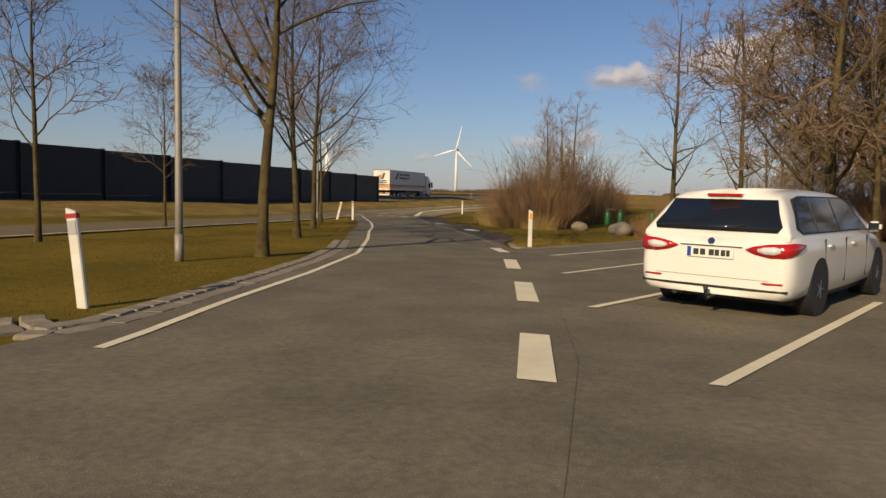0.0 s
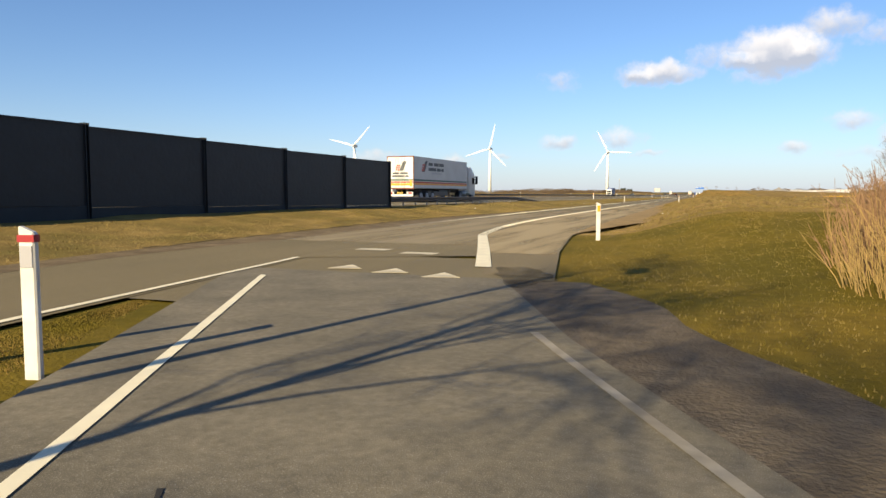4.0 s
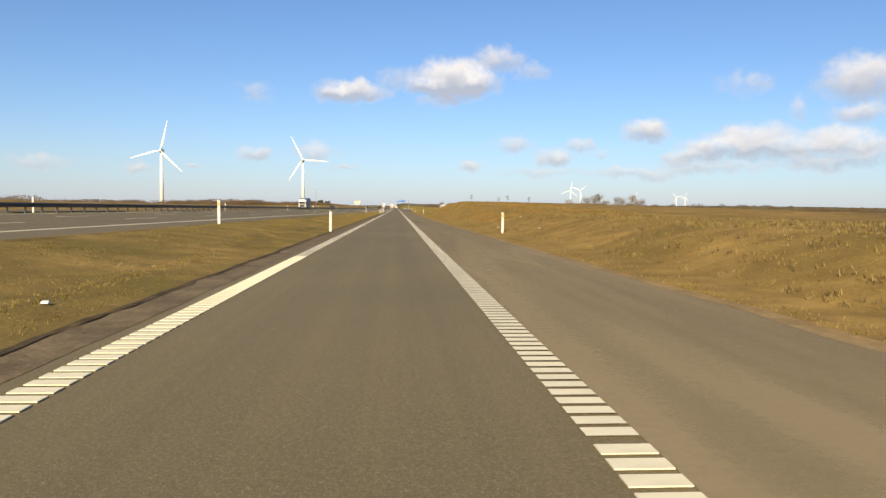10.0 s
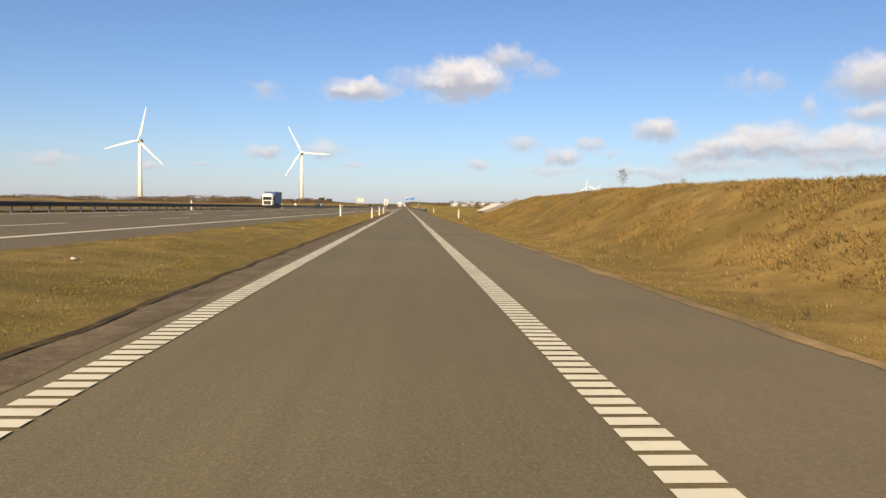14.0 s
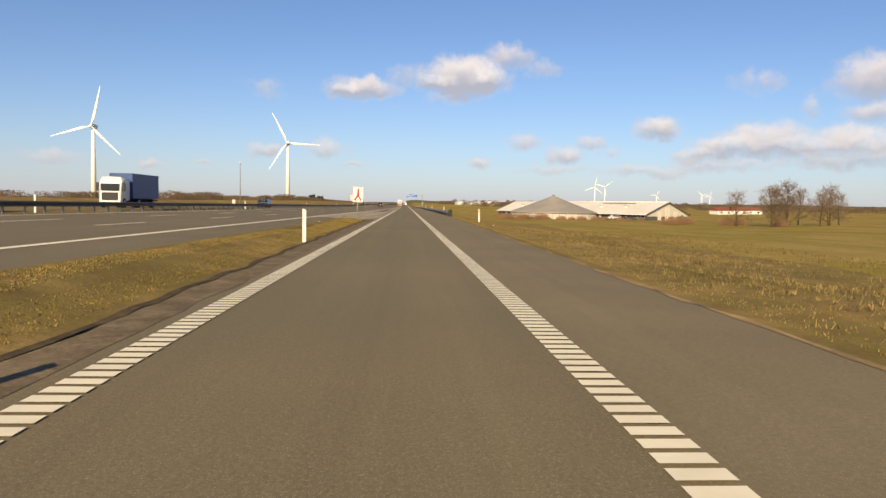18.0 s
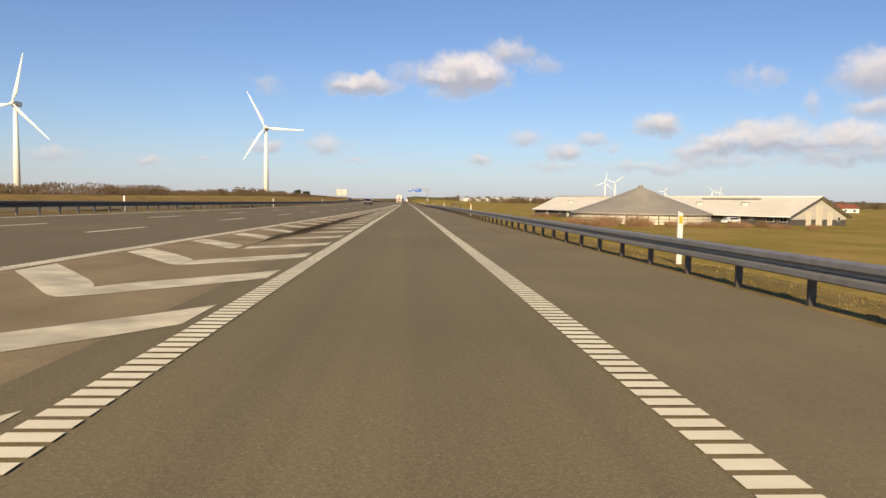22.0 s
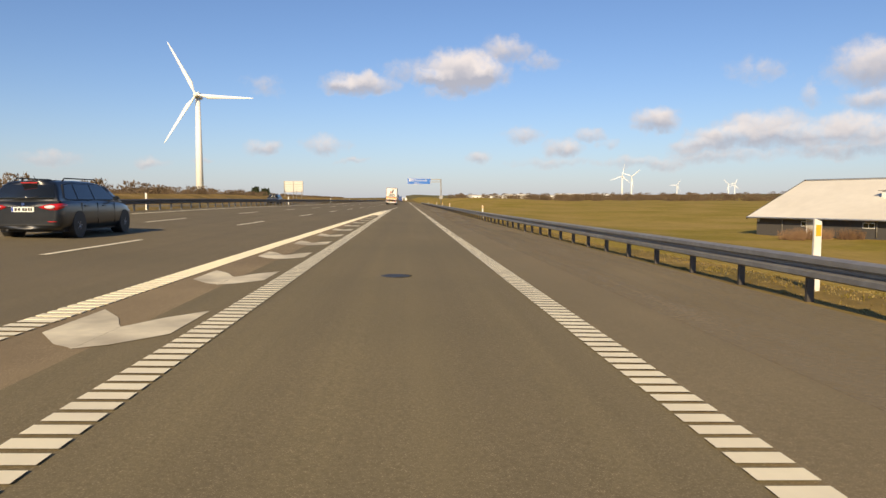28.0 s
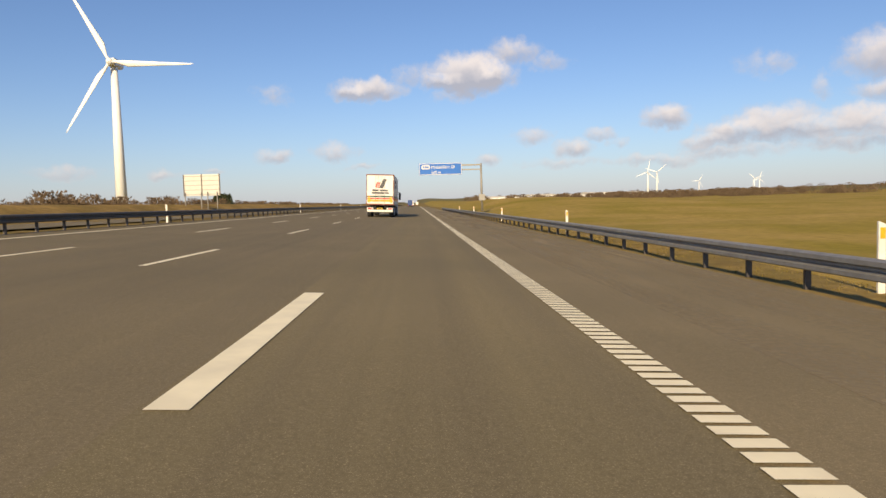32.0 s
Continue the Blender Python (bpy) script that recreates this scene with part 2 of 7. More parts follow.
FIELD = mat("green_field", (0.265, 0.205, 0.028), 0.95, dark=0.45, scale=1.2, bump=0.6, bump_scale=8, tint=(0.43, 0.29, 0.09), tint_scale=0.075, tint_amount=0.85, spec=0.1, fleck=0.25)
FAR_LAND = mat("far_land", (0.165, 0.13, 0.07), 0.95, dark=0.3, scale=0.02, tint=(0.16, 0.155, 0.045), tint_scale=0.004, tint_amount=1.0, spec=0.1)
STEEL = mat("galvanised_steel", (0.34, 0.335, 0.32), 0.5, 0.75, dark=0.4, scale=9, tint=(0.22, 0.2, 0.17), tint_scale=1.5, tint_amount=0.6)
STEEL_RAIL = mat("rail_steel", (0.34, 0.33, 0.31), 0.55, 0.45, dark=0.45, scale=6, tint=(0.27, 0.255, 0.24), tint_scale=1.2, tint_amount=0.7)
STEEL_DARK = mat("weathered_steel", (0.10, 0.095, 0.09), 0.55, 0.6, dark=0.4, scale=8, tint=(0.2, 0.14, 0.09), tint_scale=2.5, tint_amount=0.4)
WHITE_PLASTIC = mat("white_plastic", (0.78, 0.76, 0.70), 0.45, dark=0.2, scale=5, tint=(0.55, 0.5, 0.4), tint_scale=3, tint_amount=0.5)
TURBINE_WHITE = mat("turbine_white", (0.82, 0.82, 0.78), 0.45, dark=0.12, scale=0.2)
BARRIER = mat("barrier_panel", (0.010, 0.013, 0.016), 0.55, dark=0.5, scale=1.5, bump=0.5, bump_scale=6)
BARRIER_BASE = mat("barrier_plinth", (0.035, 0.038, 0.040), 0.8, dark=0.4, scale=2)
RED = mat("red_sheet", (0.36, 0.012, 0.016), 0.45, dark=0.2, scale=4)
ORANGE = mat("orange_reflector", (0.85, 0.36, 0.02), 0.35)
GREY_REFLECT = mat("grey_reflector", (0.42, 0.41, 0.42), 0.3)
BLUE_SIGN = mat("blue_sign_face", (0.012, 0.135, 0.50), 0.4, dark=0.15, scale=2)
SIGN_WHITE = mat("sign_white", (0.70, 0.68, 0.61), 0.4, dark=0.1, scale=3)
SIGN_BACK = mat("sign_back_metal", (0.52, 0.50, 0.45), 0.5, 0.3, dark=0.25, scale=2)
GREY_POLE = mat("grey_pole", (0.30, 0.28, 0.24), 0.6, 0.3, dark=0.3, scale=6)
WATER = mat("puddle_water", (0.05, 0.045, 0.035), 0.09, dark=0.3, scale=2, spec=0.3)

# ---------------------------------------------------------------- mesh helpers


def add_box(bm, x0, x1, y0, y1, z0, z1, mi=0):
    v = [bm.verts.new(p) for p in ((x0, y0, z0), (x1, y0, z0), (x1, y1, z0), (x0, y1, z0), (x0, y0, z1), (x1, y0, z1), (x1, y1, z1), (x0, y1, z1))]
    for f in ((3, 2, 1, 0), (4, 5, 6, 7), (0, 1, 5, 4), (1, 2, 6, 5), (2, 3, 7, 6), (3, 0, 4, 7)):
        bm.faces.new([v[i] for i in f]).material_index = mi


def add_tube(bm, points, radii, n=8, caps=True):
    rings = []
    for i, p in enumerate(points):
        p = Vector(p)
        a = Vector(points[max(i - 1, 0)])
        b = Vector(points[min(i + 1, len(points) - 1)])
        d = (b - a).normalized()
        s = d.cross(Vector((0, 0, 1)) if abs(d.z) < 0.95 else Vector((1, 0, 0))).normalized()
        t = d.cross(s)
        rings.append([bm.verts.new(p + radii[i] * (math.cos(k * 2 * math.pi / n) * s + math.sin(k * 2 * math.pi / n) * t)) for k in range(n)])
    for r0, r1 in zip(rings, rings[1:]):
        for k in range(n):
            bm.faces.new((r0[k], r0[(k + 1) % n], r1[(k + 1) % n], r1[k])).smooth = True
    if caps:
        bm.faces.new(rings[0])
        bm.faces.new(list(reversed(rings[-1])))


def add_prism(bm, outline, axis, a, b):
    """An outline of 2D points pushed from a to b along axis ('x': the outline is y, z; 'y': x, z; 'z': x, y)."""
    def at(p, k):
        return {"x": (k, p[0], p[1]), "y": (p[0], k, p[1]), "z": (p[0], p[1], k)}[axis]
    lo, hi = [bm.verts.new(at(p, a)) for p in outline], [bm.verts.new(at(p, b)) for p in outline]
    n = len(outline)
    for i in range(n):
        bm.faces.new((lo[i], lo[(i + 1) % n], hi[(i + 1) % n], hi[i]))
    bm.faces.new(list(reversed(lo)))
    bm.faces.new(hi)


def mesh_of(name, bm, material, normals=True):
    if normals:
        bmesh.ops.recalc_face_normals(bm, faces=bm.faces)
    me = bpy.data.meshes.new(name)
    bm.to_mesh(me)
    bm.free()
    for m in material if isinstance(material, (list, tuple)) else [material]:
        me.materials.append(m)
    return me


def part(name, bm, material, parent=None, label="", at=None):
    ob = new(name, mesh_of(name, bm, material))
    if parent:
        ob.parent = parent
    if at:
        ob.matrix_basis = at
    return tagged(ob, label) if label else ob


def put(name, me, parent, m):
    ob = new(name, me)
    ob.parent = parent
    ob.matrix_basis = m
    return ob


def boxes(*rows):
    bm = bmesh.new()
    for r in rows:
        add_box(bm, *r)
    return bm


def tube(points, radii, n=8):
    bm = bmesh.new()
    add_tube(bm, points, radii if isinstance(radii, (list, tuple)) else [radii] * len(points), n)
    return bm


def bevelled(bm, width, segments=2):
    bmesh.ops.bevel(bm, geom=list(bm.edges), offset=width, segments=segments, affect="EDGES", clamp_overlap=True)
    return bm


def empty(name, m=None):
    ob = new(name)
    ob.empty_display_size = 0.2
    if m:
        ob.matrix_basis = m
    return ob


def along(points, y):
    """x at y on a line of (x, y) points in order of y."""
    return float(np.interp(y, [p[1] for p in points], [p[0] for p in points]))


# ---------------------------------------------------------------- the plan


def main_edge(y):
    """x of the motorway's outer edge line, which slants towards the slip lane up to y = 640."""
    s = 640 - y
    return -1.46 - (0.0183 * s if s > 20 else 0.0183 * max(0.0, s + 20) ** 2 / 80 if s > -20 else 0.0)


def tilt(y):
    """Crossfall of the road, down towards +x, where it enters the long curve."""
    return 0.047 * smooth(480, 585, y)


def main_z(x, y):
    zm = 0.5 * min(1.0, max(0.0, (430 - y) / 340)) + 0.0119 * max(0.0, 60 - y)
    me, t = main_edge(y), tilt(y)
    return zm - t * max(x, me) + max(0.022, t) * max(0.0, min(me - x, 13.0))


def rest_z(y):
    return 0.0119 * max(0.0, 38 - max(y, -40.0))


def smooth(a, b, v):
    t = min(1.0, max(0.0, (v - a) / (b - a)))
    return t * t * (3 - 2 * t)


THROUGH_L = [(2.0, -60), (2.2, 0), (1.9, 15), (1.2, 28), (0.4, 37), (-1.2, 46), (-2.1, 56), (-2.5, 66), (-2.5, 1700)]
THROUGH_R = [(13.0, -60), (8.2, 0), (6.8, 15), (6.0, 21.6), (5.2, 30), (4.5, 35.6), (3.6, 40.5), (2.6, 47), (2.4, 48)]
REST_LINE_L = [(19.6, -20), (19.2, 0), (18.6, 7), (18.0, 9.3), (17.3, 12.6), (16.2, 16.8), (14.2, 21.8), (12.2, 26.4), (10.5, 30.6), (8.0, 36.0), (3.55, 44.6)]
REST_LINE_R = [(23.2, -20), (22.45, 0), (22.2, 5), (21.9, 8), (21.15, 11.6), (20.1, 15.9), (18.85, 20), (17.4, 23.6), (16.6, 25.4), (11.3, 36.6), (8.7, 41.4), (6.9, 45.5)]
RAMP_R = [(6.9, 45.5), (5.2, 51), (3.45, 56.5), (2.75, 60.7), (2.38, 64.7), (2.12, 69.5), (1.95, 76), (1.86, 92), (1.78, 120), (1.78, 1700)]
PAVE_R = [(8.0, 45.5), (7.0, 51), (6.2, 57), (5.9, 64), (5.7, 80), (5.4, 105), (4.8, 140), (4.3, 185), (4.3, 290), (5.1, 350), (5.15, 400), (5.35, 530), (6.0, 640), (6.0, 1700)]


def gore_z(x, y):
    """Surface of the wedge between the slip road and the motorway."""
    a = main_edge(y) + 1.2
    if x <= a or a > -2.5:
        return main_z(x, y) + 0.03
    t = min(1.0, max(0.0, (x + 2.5) / (a + 2.5)))
    return 0.03 + main_z(a, y) * t


def right_bank(d, y):
    """Height of the land d metres beyond the slip lane's paved edge."""
    a = 0.95 * smooth(0.8, 5.0, d)
    mound = 2.15 * smooth(1.6, 6.5, d) - 0.9 * smooth(14, 60, d)
    low = -0.5 * smooth(1.0, 8, d) - 1.6 * smooth(8, 50, d)
    lower = -1.4 * smooth(1.0, 7, d) - 1.3 * smooth(8, 30, d)
    late = -0.9 * smooth(1.0, 7, d) + 0.6 * smooth(10, 200, d)
    cut = 2.4 * smooth(2.0, 16, d)
    h = a + (mound - a) * smooth(160, 222, y)
    h += (low - h) * smooth(248, 285, y)
    h += (lower - h) * smooth(345, 420, y)
    h += (late - h) * smooth(620, 720, y)
    return h + (cut - h) * smooth(700, 790, y) * (1 - smooth(20, 80, d) * 0.7)


def land(x, y):
    """Height of the ground sheet."""
    me = main_edge(y)
    if x > 3.0 and y < 62:
        h = rest_z(y) + 0.5 * smooth(26, 70, x)
        if y > 45:
            r = along(PAVE_R, y)
            h += right_bank(max(0.0, x - r), max(y, 60)) * smooth(45, 62, y)
    elif x >= me + 2.7:
        left = along(THROUGH_L, y)
        if x > left:
            d = x - along(PAVE_R, y) if y > 45.5 else 0.0
            h = rest_z(y) * (y < 38) + (right_bank(d, y) if d > 0 and y > 62 else 0.0) - tilt(y) * min(x, 6.0)
        elif y > 332:
            h = gore_z(x, y) - 0.03
        else:
            t = (x - left) / min(-0.5, me + 2.7 - left)
            z0 = rest_z(y)
            h = z0 + (main_z(me + 2.7, y) - z0) * smooth(0, 1, t) + 0.06 * math.sin(t * 3.1)
    elif x > me - 13:
        h = main_z(x, y) - 0.06
    else:
        d = me - 13 - x
        h = main_z(me - 13, y) - 0.25 * smooth(0, 1.5, d) + 0.2 * smooth(1.5, 3.0, d)
        h += 1.5 * smooth(15, 24, d) * (0.7 + 0.5 * smooth(560, 680, y)) - 0.8 * smooth(40, 120, d)
    far = math.hypot(x, y - 350)
    h += (6 + 9 * noise.noise((x * 0.0011, y * 0.0011, 3.0)) + (10 if x > 0 else 0)) * smooth(700, 2600, far)
    if -3 < x < 60 and y < 60:
        return h - 0.01 + 0.03 * noise.noise((x * 0.35, y * 0.35, 0.5)) * smooth(14, 30, x)
    if min(abs(x - 1), 60) > 5 and not (me - 13 < x < me + 3) and not (y > 330 and me < x < 3):
        h += 0.10 * noise.noise((x * 0.35, y * 0.35, 0.5)) + 0.16 * noise.noise((x * 0.08, y * 0.08, 7.5))
    return h


def land_material(x, y):
    me = main_edge(y)
    if math.hypot(x, y - 350) > 1300:
        return 4
    if x > 3.0 and y < 58:
        return 1 if x < 40 else 2
    if x > 4.6:
        d = x - 4.65
        if y < 262:
            return 2
        if y < 350:
            return 0 if d < 9 else 3
        return 0 if d < 5 else 3
    if x > me + 3:
        return 0 if y > 60 else 1 if x > -1 else 0
    if x > me - 27:
        return 0
    if x > me - 45:
        return 2
    return 3


def build_ground():
    xs = [-4900, -3500, -2500, -1700, -1200, -800, -550, -400, -300, -220, -160, -120, -90, -70, -56]
    xs += [-48 + 1.5 * i for i in range(17)] + [-22.5 + 0.7 * i for i in range(30)]
    xs += [-1.5, 1.0, 3.2, 4.6] + [5.2 + 0.7 * i for i in range(34)] + [29.5 + 2.2 * i for i in range(16)]
    xs += [70, 80, 95, 110, 130, 160, 200, 260, 340, 450, 600, 800, 1100, 1500, 2100, 2900, 3900, 4900]
    ys = [-4000, -2500, -1400, -800, -400, -200, -110, -60, -40, -28] + [-20 + 1.3 * i for i in range(210)]
    ys += [253 + 3.0 * i for i in range(190)]
    y = ys[-1]
    step = 4.0
    while y < 5200:
        step = min(step * 1.08, 260)
        y += step
        ys.append(y)
    nx, ny = len(xs), len(ys)
    verts = [(x, y, land(x, y)) for y in ys for x in xs]
    faces = [(j * nx + i, j * nx + i + 1, (j + 1) * nx + i + 1, (j + 1) * nx + i) for j in range(ny - 1) for i in range(nx - 1)]
    me = bpy.data.meshes.new("ground")
    me.from_pydata(verts, [], faces)
    for m in (VERGE, LAWN, BANK, FIELD, FAR_LAND):
        me.materials.append(m)
    idx = [land_material((xs[i] + xs[i + 1]) / 2, (ys[j] + ys[j + 1]) / 2) for j in range(ny - 1) for i in range(nx - 1)]
    me.polygons.foreach_set("material_index", idx)
    me.polygons.foreach_set("use_smooth", [True] * len(faces))
    return tagged(new("ground", me), "dry winter grass verges, banks and green fields", "ground", kind="structure")


build_ground()


def ribbon(name, left, right, y0, y1, step, zfun, material, lift=0.0, label="", category="road", parts=1, thick=0.0):
    """A strip of surface between two lines x = left(y) and x = right(y)."""
    bm = bmesh.new()
    n = max(1, int(round((y1 - y0) / step)))
    rows = []
    for j in range(n + 1):
        y = y0 + (y1 - y0) * j / n
        a, b = left(y), right(y)
        rows.append([bm.verts.new((a + (b - a) * k / parts, y, zfun(a + (b - a) * k / parts, y) + lift)) for k in range(parts + 1)])
    for r0, r1 in zip(rows, rows[1:]):
        for k in range(parts):
            bm.faces.new((r0[k], r0[k + 1], r1[k + 1], r1[k]))
    ob = new(name, mesh_of(name, bm, material, normals=False))
    return tagged(ob, label, category, kind="structure") if label else ob


def flat_z(x, y):
    return rest_z(y) - tilt(y) * x


ribbon("motorway", lambda y: main_edge(y) - 12.4, main_edge, -300, 1700, 4, main_z, ASPHALT, 0.03, "grey asphalt motorway carriageway with three lanes", parts=3)
ribbon("motorway_margin", main_edge, lambda y: max(main_edge(y), min(main_edge(y) + 1.2 + 1.6 * (1 - smooth(326, 334, y)), -2.5)), -300, 334, 2,
       main_z, ASPHALT, 0.03, "grey asphalt margin beside the motorway lanes")
ribbon("wedge_margin", main_edge, lambda y: max(main_edge(y), min(main_edge(y) + 1.2, -2.5)), 334, 592, 2, main_z, ASPHALT_WEDGE, 0.03, "dusty asphalt margin beside the wedge")
ribbon("opposite_carriageway", lambda y: main_edge(y) - 27.5, lambda y: main_edge(y) - 16.2, -300, 1700, 8,
       lambda x, y: main_z(main_edge(y) - 13, y) - 0.0, ASPHALT, 0.03, "grey asphalt carriageway of the oncoming traffic")
ribbon("slip_road", lambda y: max(along(THROUGH_L, y), main_edge(y) if y > 560 else -9.0), lambda y: along(RAMP_R, y) if y > 48 else along(THROUGH_R, y), -50, 1700, 1.6,
       flat_z, ASPHALT_RAMP, 0.03, "brownish grey asphalt slip road lane")
ribbon("hard_shoulder", lambda y: along(RAMP_R, y), lambda y: along(PAVE_R, y), 46, 1700, 1.6,
       flat_z, ASPHALT_SHOULDER, 0.026, "dusty tan asphalt hard shoulder")
ribbon("rest_area_road", lambda y: along(REST_LINE_L, y) - 0.75, lambda y: along(REST_LINE_R, y) + 0.3, -20, 45.5, 0.8,
       flat_z, ASPHALT_REST, 0.034, "old patched dark asphalt road of the rest area")
ribbon("junction", lambda y: along(THROUGH_R, y) - 0.05, lambda y: along(PAVE_R, y) if y > 45.5 else along(REST_LINE_R, y) + 0.3, 42, 48.6, 0.6,
       flat_z, ASPHALT_RAMP, 0.022, "worn asphalt where the rest area road joins the slip road")
ribbon("gravel_edge", lambda y: along(REST_LINE_R, y) + 0.2, lambda y: along(REST_LINE_R, y) + 0.45 + (1.25 + 0.5 * noise.noise((3, y * 0.4, 0))) * smooth(22.5, 27, y), 22, 45.5, 0.5,
       flat_z, GRAVEL, 0.028, "muddy gravel edge of the rest area road", "soil")
ribbon("parking_apron", lambda y: along([(23.2, -20), (21.6, 8), (19.7, 16), (19.0, 20.9), (22.6, 29.7), (26, 34.5), (40, 48)], y), lambda y: 46.0, -20, 47, 1.0,
       flat_z, ASPHALT_REST, 0.03, "dark asphalt parking apron with marked bays")
ribbon("gore_asphalt", lambda y: min(main_edge(y) + 1.2, -2.5), lambda y: -2.5, 333, 580, 2.0,
       gore_z, ASPHALT_WEDGE, 0.0, "dusty asphalt wedge between slip road and motorway")
def verge_z(x, y):
    return max(land(x, y), rest_z(y) + 0.012)


ribbon("dirt_strip", lambda y: along(THROUGH_L, y) - 0.14 - 0.12 * noise.noise((0, y * 0.6, 0)) - 0.6 * (1 - smooth(66, 90, y)), lambda y: along(THROUGH_L, y) + 0.15 + (0.24 + 0.10 * noise.noise((8, y * 0.7, 0)) + 0.35 * smooth(74, 62, y)) * smooth(46, 54, y), 36, 338, 0.7,
       verge_z, DIRT, 0.022, "bare muddy strip beside the slip road", "soil", parts=5)
# The turf lip's cast shadow is put into this strip's dark colour.
ribbon("turf_lip", lambda y: along(THROUGH_L, y) - 0.23 - 0.12 * noise.noise((0, y * 0.6, 0)) - 0.6 * (1 - smooth(66, 90, y)), lambda y: along(THROUGH_L, y) - 0.11 - 0.12 * noise.noise((0, y * 0.6, 0)) + 0.05 * noise.noise((3, y * 2.3, 0)) - 0.6 * (1 - smooth(66, 90, y)), 48, 336, 0.5,
       lambda x, y: verge_z(x, y) + 0.03 * noise.noise((x * 3, y * 1.7, 6)), SHADED_SOIL, 0.03, "torn turf edge and its shadow as a dark strip beside the slip road", "soil", parts=2)
ribbon("sand_strip", lambda y: along(PAVE_R, y) - 0.1 - 0.15 * noise.noise((9, y * 0.5, 0)), lambda y: along(PAVE_R, y) - 0.05 + (0.22 * (1 - smooth(160, 300, y)) + 1.7 * (1 - smooth(80, 135, y)) * (0.75 + 0.6 * noise.noise((2, y * 0.12, 0))) + 0.3 * noise.noise((5, y * 0.5, 0))) * smooth(57, 68, y), 57, 335, 0.7,
       lambda x, y: max(land(x, y), flat_z(x, y) + 0.012), SAND, 0.02, "sandy worn strip beside the hard shoulder", "soil", parts=6)


def dusty(name, color, amount, lo=0.35, hi=0.7, fade=None):
    """Dust that thins out in ragged drifts along the road."""
    m = bpy.data.materials.new(name)
    m.use_nodes = True
    nt = m.node_tree
    b = nt.nodes["Principled BSDF"]
    b.inputs["Roughness"].default_value, b.inputs["Specular IOR Level"].default_value = 0.95, 0.1
    coord = nt.nodes.new("ShaderNodeTexCoord")
    outs = []
    for scale, stretch in ((1.0, (1.1, 0.09, 1.0)), (14.0, (1.0, 1.0, 1.0))):
        mp = nt.nodes.new("ShaderNodeMapping")
        mp.inputs["Scale"].default_value = stretch
        n = nt.nodes.new("ShaderNodeTexNoise")
        n.inputs["Scale"].default_value, n.inputs["Detail"].default_value = scale, 7.0
        nt.links.new(coord.outputs["Object"], mp.inputs["Vector"])
        nt.links.new(mp.outputs[0], n.inputs["Vector"])
        outs.append(n.outputs["Fac"])
    add = nt.nodes.new("ShaderNodeMath")
    add.operation = "MULTIPLY_ADD"
    add.inputs[1].default_value = 0.35
    nt.links.new(outs[1], add.inputs[0])
    nt.links.new(outs[0], add.inputs[2])
    r = nt.nodes.new("ShaderNodeMapRange")
    r.inputs["From Min"].default_value, r.inputs["From Max"].default_value, r.inputs["To Max"].default_value = lo + 0.17, hi + 0.17, amount
    nt.links.new(add.outputs[0], r.inputs["Value"])
    alpha = r.outputs[0]
    if fade:
        split = nt.nodes.new("ShaderNodeSeparateXYZ")
        nt.links.new(coord.outputs["Object"], split.inputs[0])
        thin = nt.nodes.new("ShaderNodeMapRange")
        thin.interpolation_type = "SMOOTHSTEP"
        thin.inputs["From Min"].default_value, thin.inputs["From Max"].default_value = fade
        thin.inputs["To Min"].default_value, thin.inputs["To Max"].default_value = 1.0, 0.0
        nt.links.new(split.outputs[1], thin.inputs["Value"])
        both = nt.nodes.new("ShaderNodeMath")
        both.operation = "MULTIPLY"
        nt.links.new(alpha, both.inputs[0])
        nt.links.new(thin.outputs[0], both.inputs[1])
        alpha = both.outputs[0]
    nt.links.new(alpha, b.inputs["Alpha"])
    ramp = nt.nodes.new("ShaderNodeMix")
    ramp.data_type = "RGBA"
    ramp.inputs[6].default_value, ramp.inputs[7].default_value = (*color, 1), (*(c * 0.7 for c in color), 1)
    nt.links.new(outs[1], ramp.inputs[0])
    nt.links.new(ramp.outputs[2], b.inputs["Base Color"])
    return m


DUST = dusty("road_dust", (0.52, 0.41, 0.24), 0.85, 0.2, 0.58, fade=(75, 220))
DUST_THIN = dusty("thin_road_dust", (0.46, 0.375, 0.24), 0.75, 0.1, 0.6, fade=(64, 126))
ribbon("dust_drift", lambda y: along(THROUGH_L, y) + 0.4, lambda y: along(RAMP_R, y) - 0.16, 52, 126, 1.2, flat_z, DUST_THIN, 0.033, "thin dust on the slip road", "dust", parts=2)
MUD_FILM = dusty("mud_film", (0.38, 0.31, 0.205), 0.8, 0.4, 0.75)
ribbon("dust_drift", lambda y: along(RAMP_R, y) + 0.16, lambda y: along(PAVE_R, y) - 0.05, 50, 216, 1.2, flat_z, DUST, 0.033, "pale dust blown over the hard shoulder", "dust", parts=2)
ribbon("dust_drift", lambda y: 3.0, lambda y: along(PAVE_R, y) - 0.05, 520, 760, 2.4, flat_z, MUD_FILM, 0.029, "brown dust along the guard rail", "dust", parts=2)
ribbon("verge_edge", lambda y: main_edge(y) + 2.62, lambda y: main_edge(y) + 3.5 + 0.2 * noise.noise((4, y * 0.3, 0)), 40, 328, 1.5,
       lambda x, y: main_z(x, y) + 0.037 if x < main_edge(y) + 2.95 else land(x, y) - 0.03, VERGE, 0.0, "grass edge beside the motorway margin", "grass", parts=3)

# ---------------------------------------------------------------- road markings


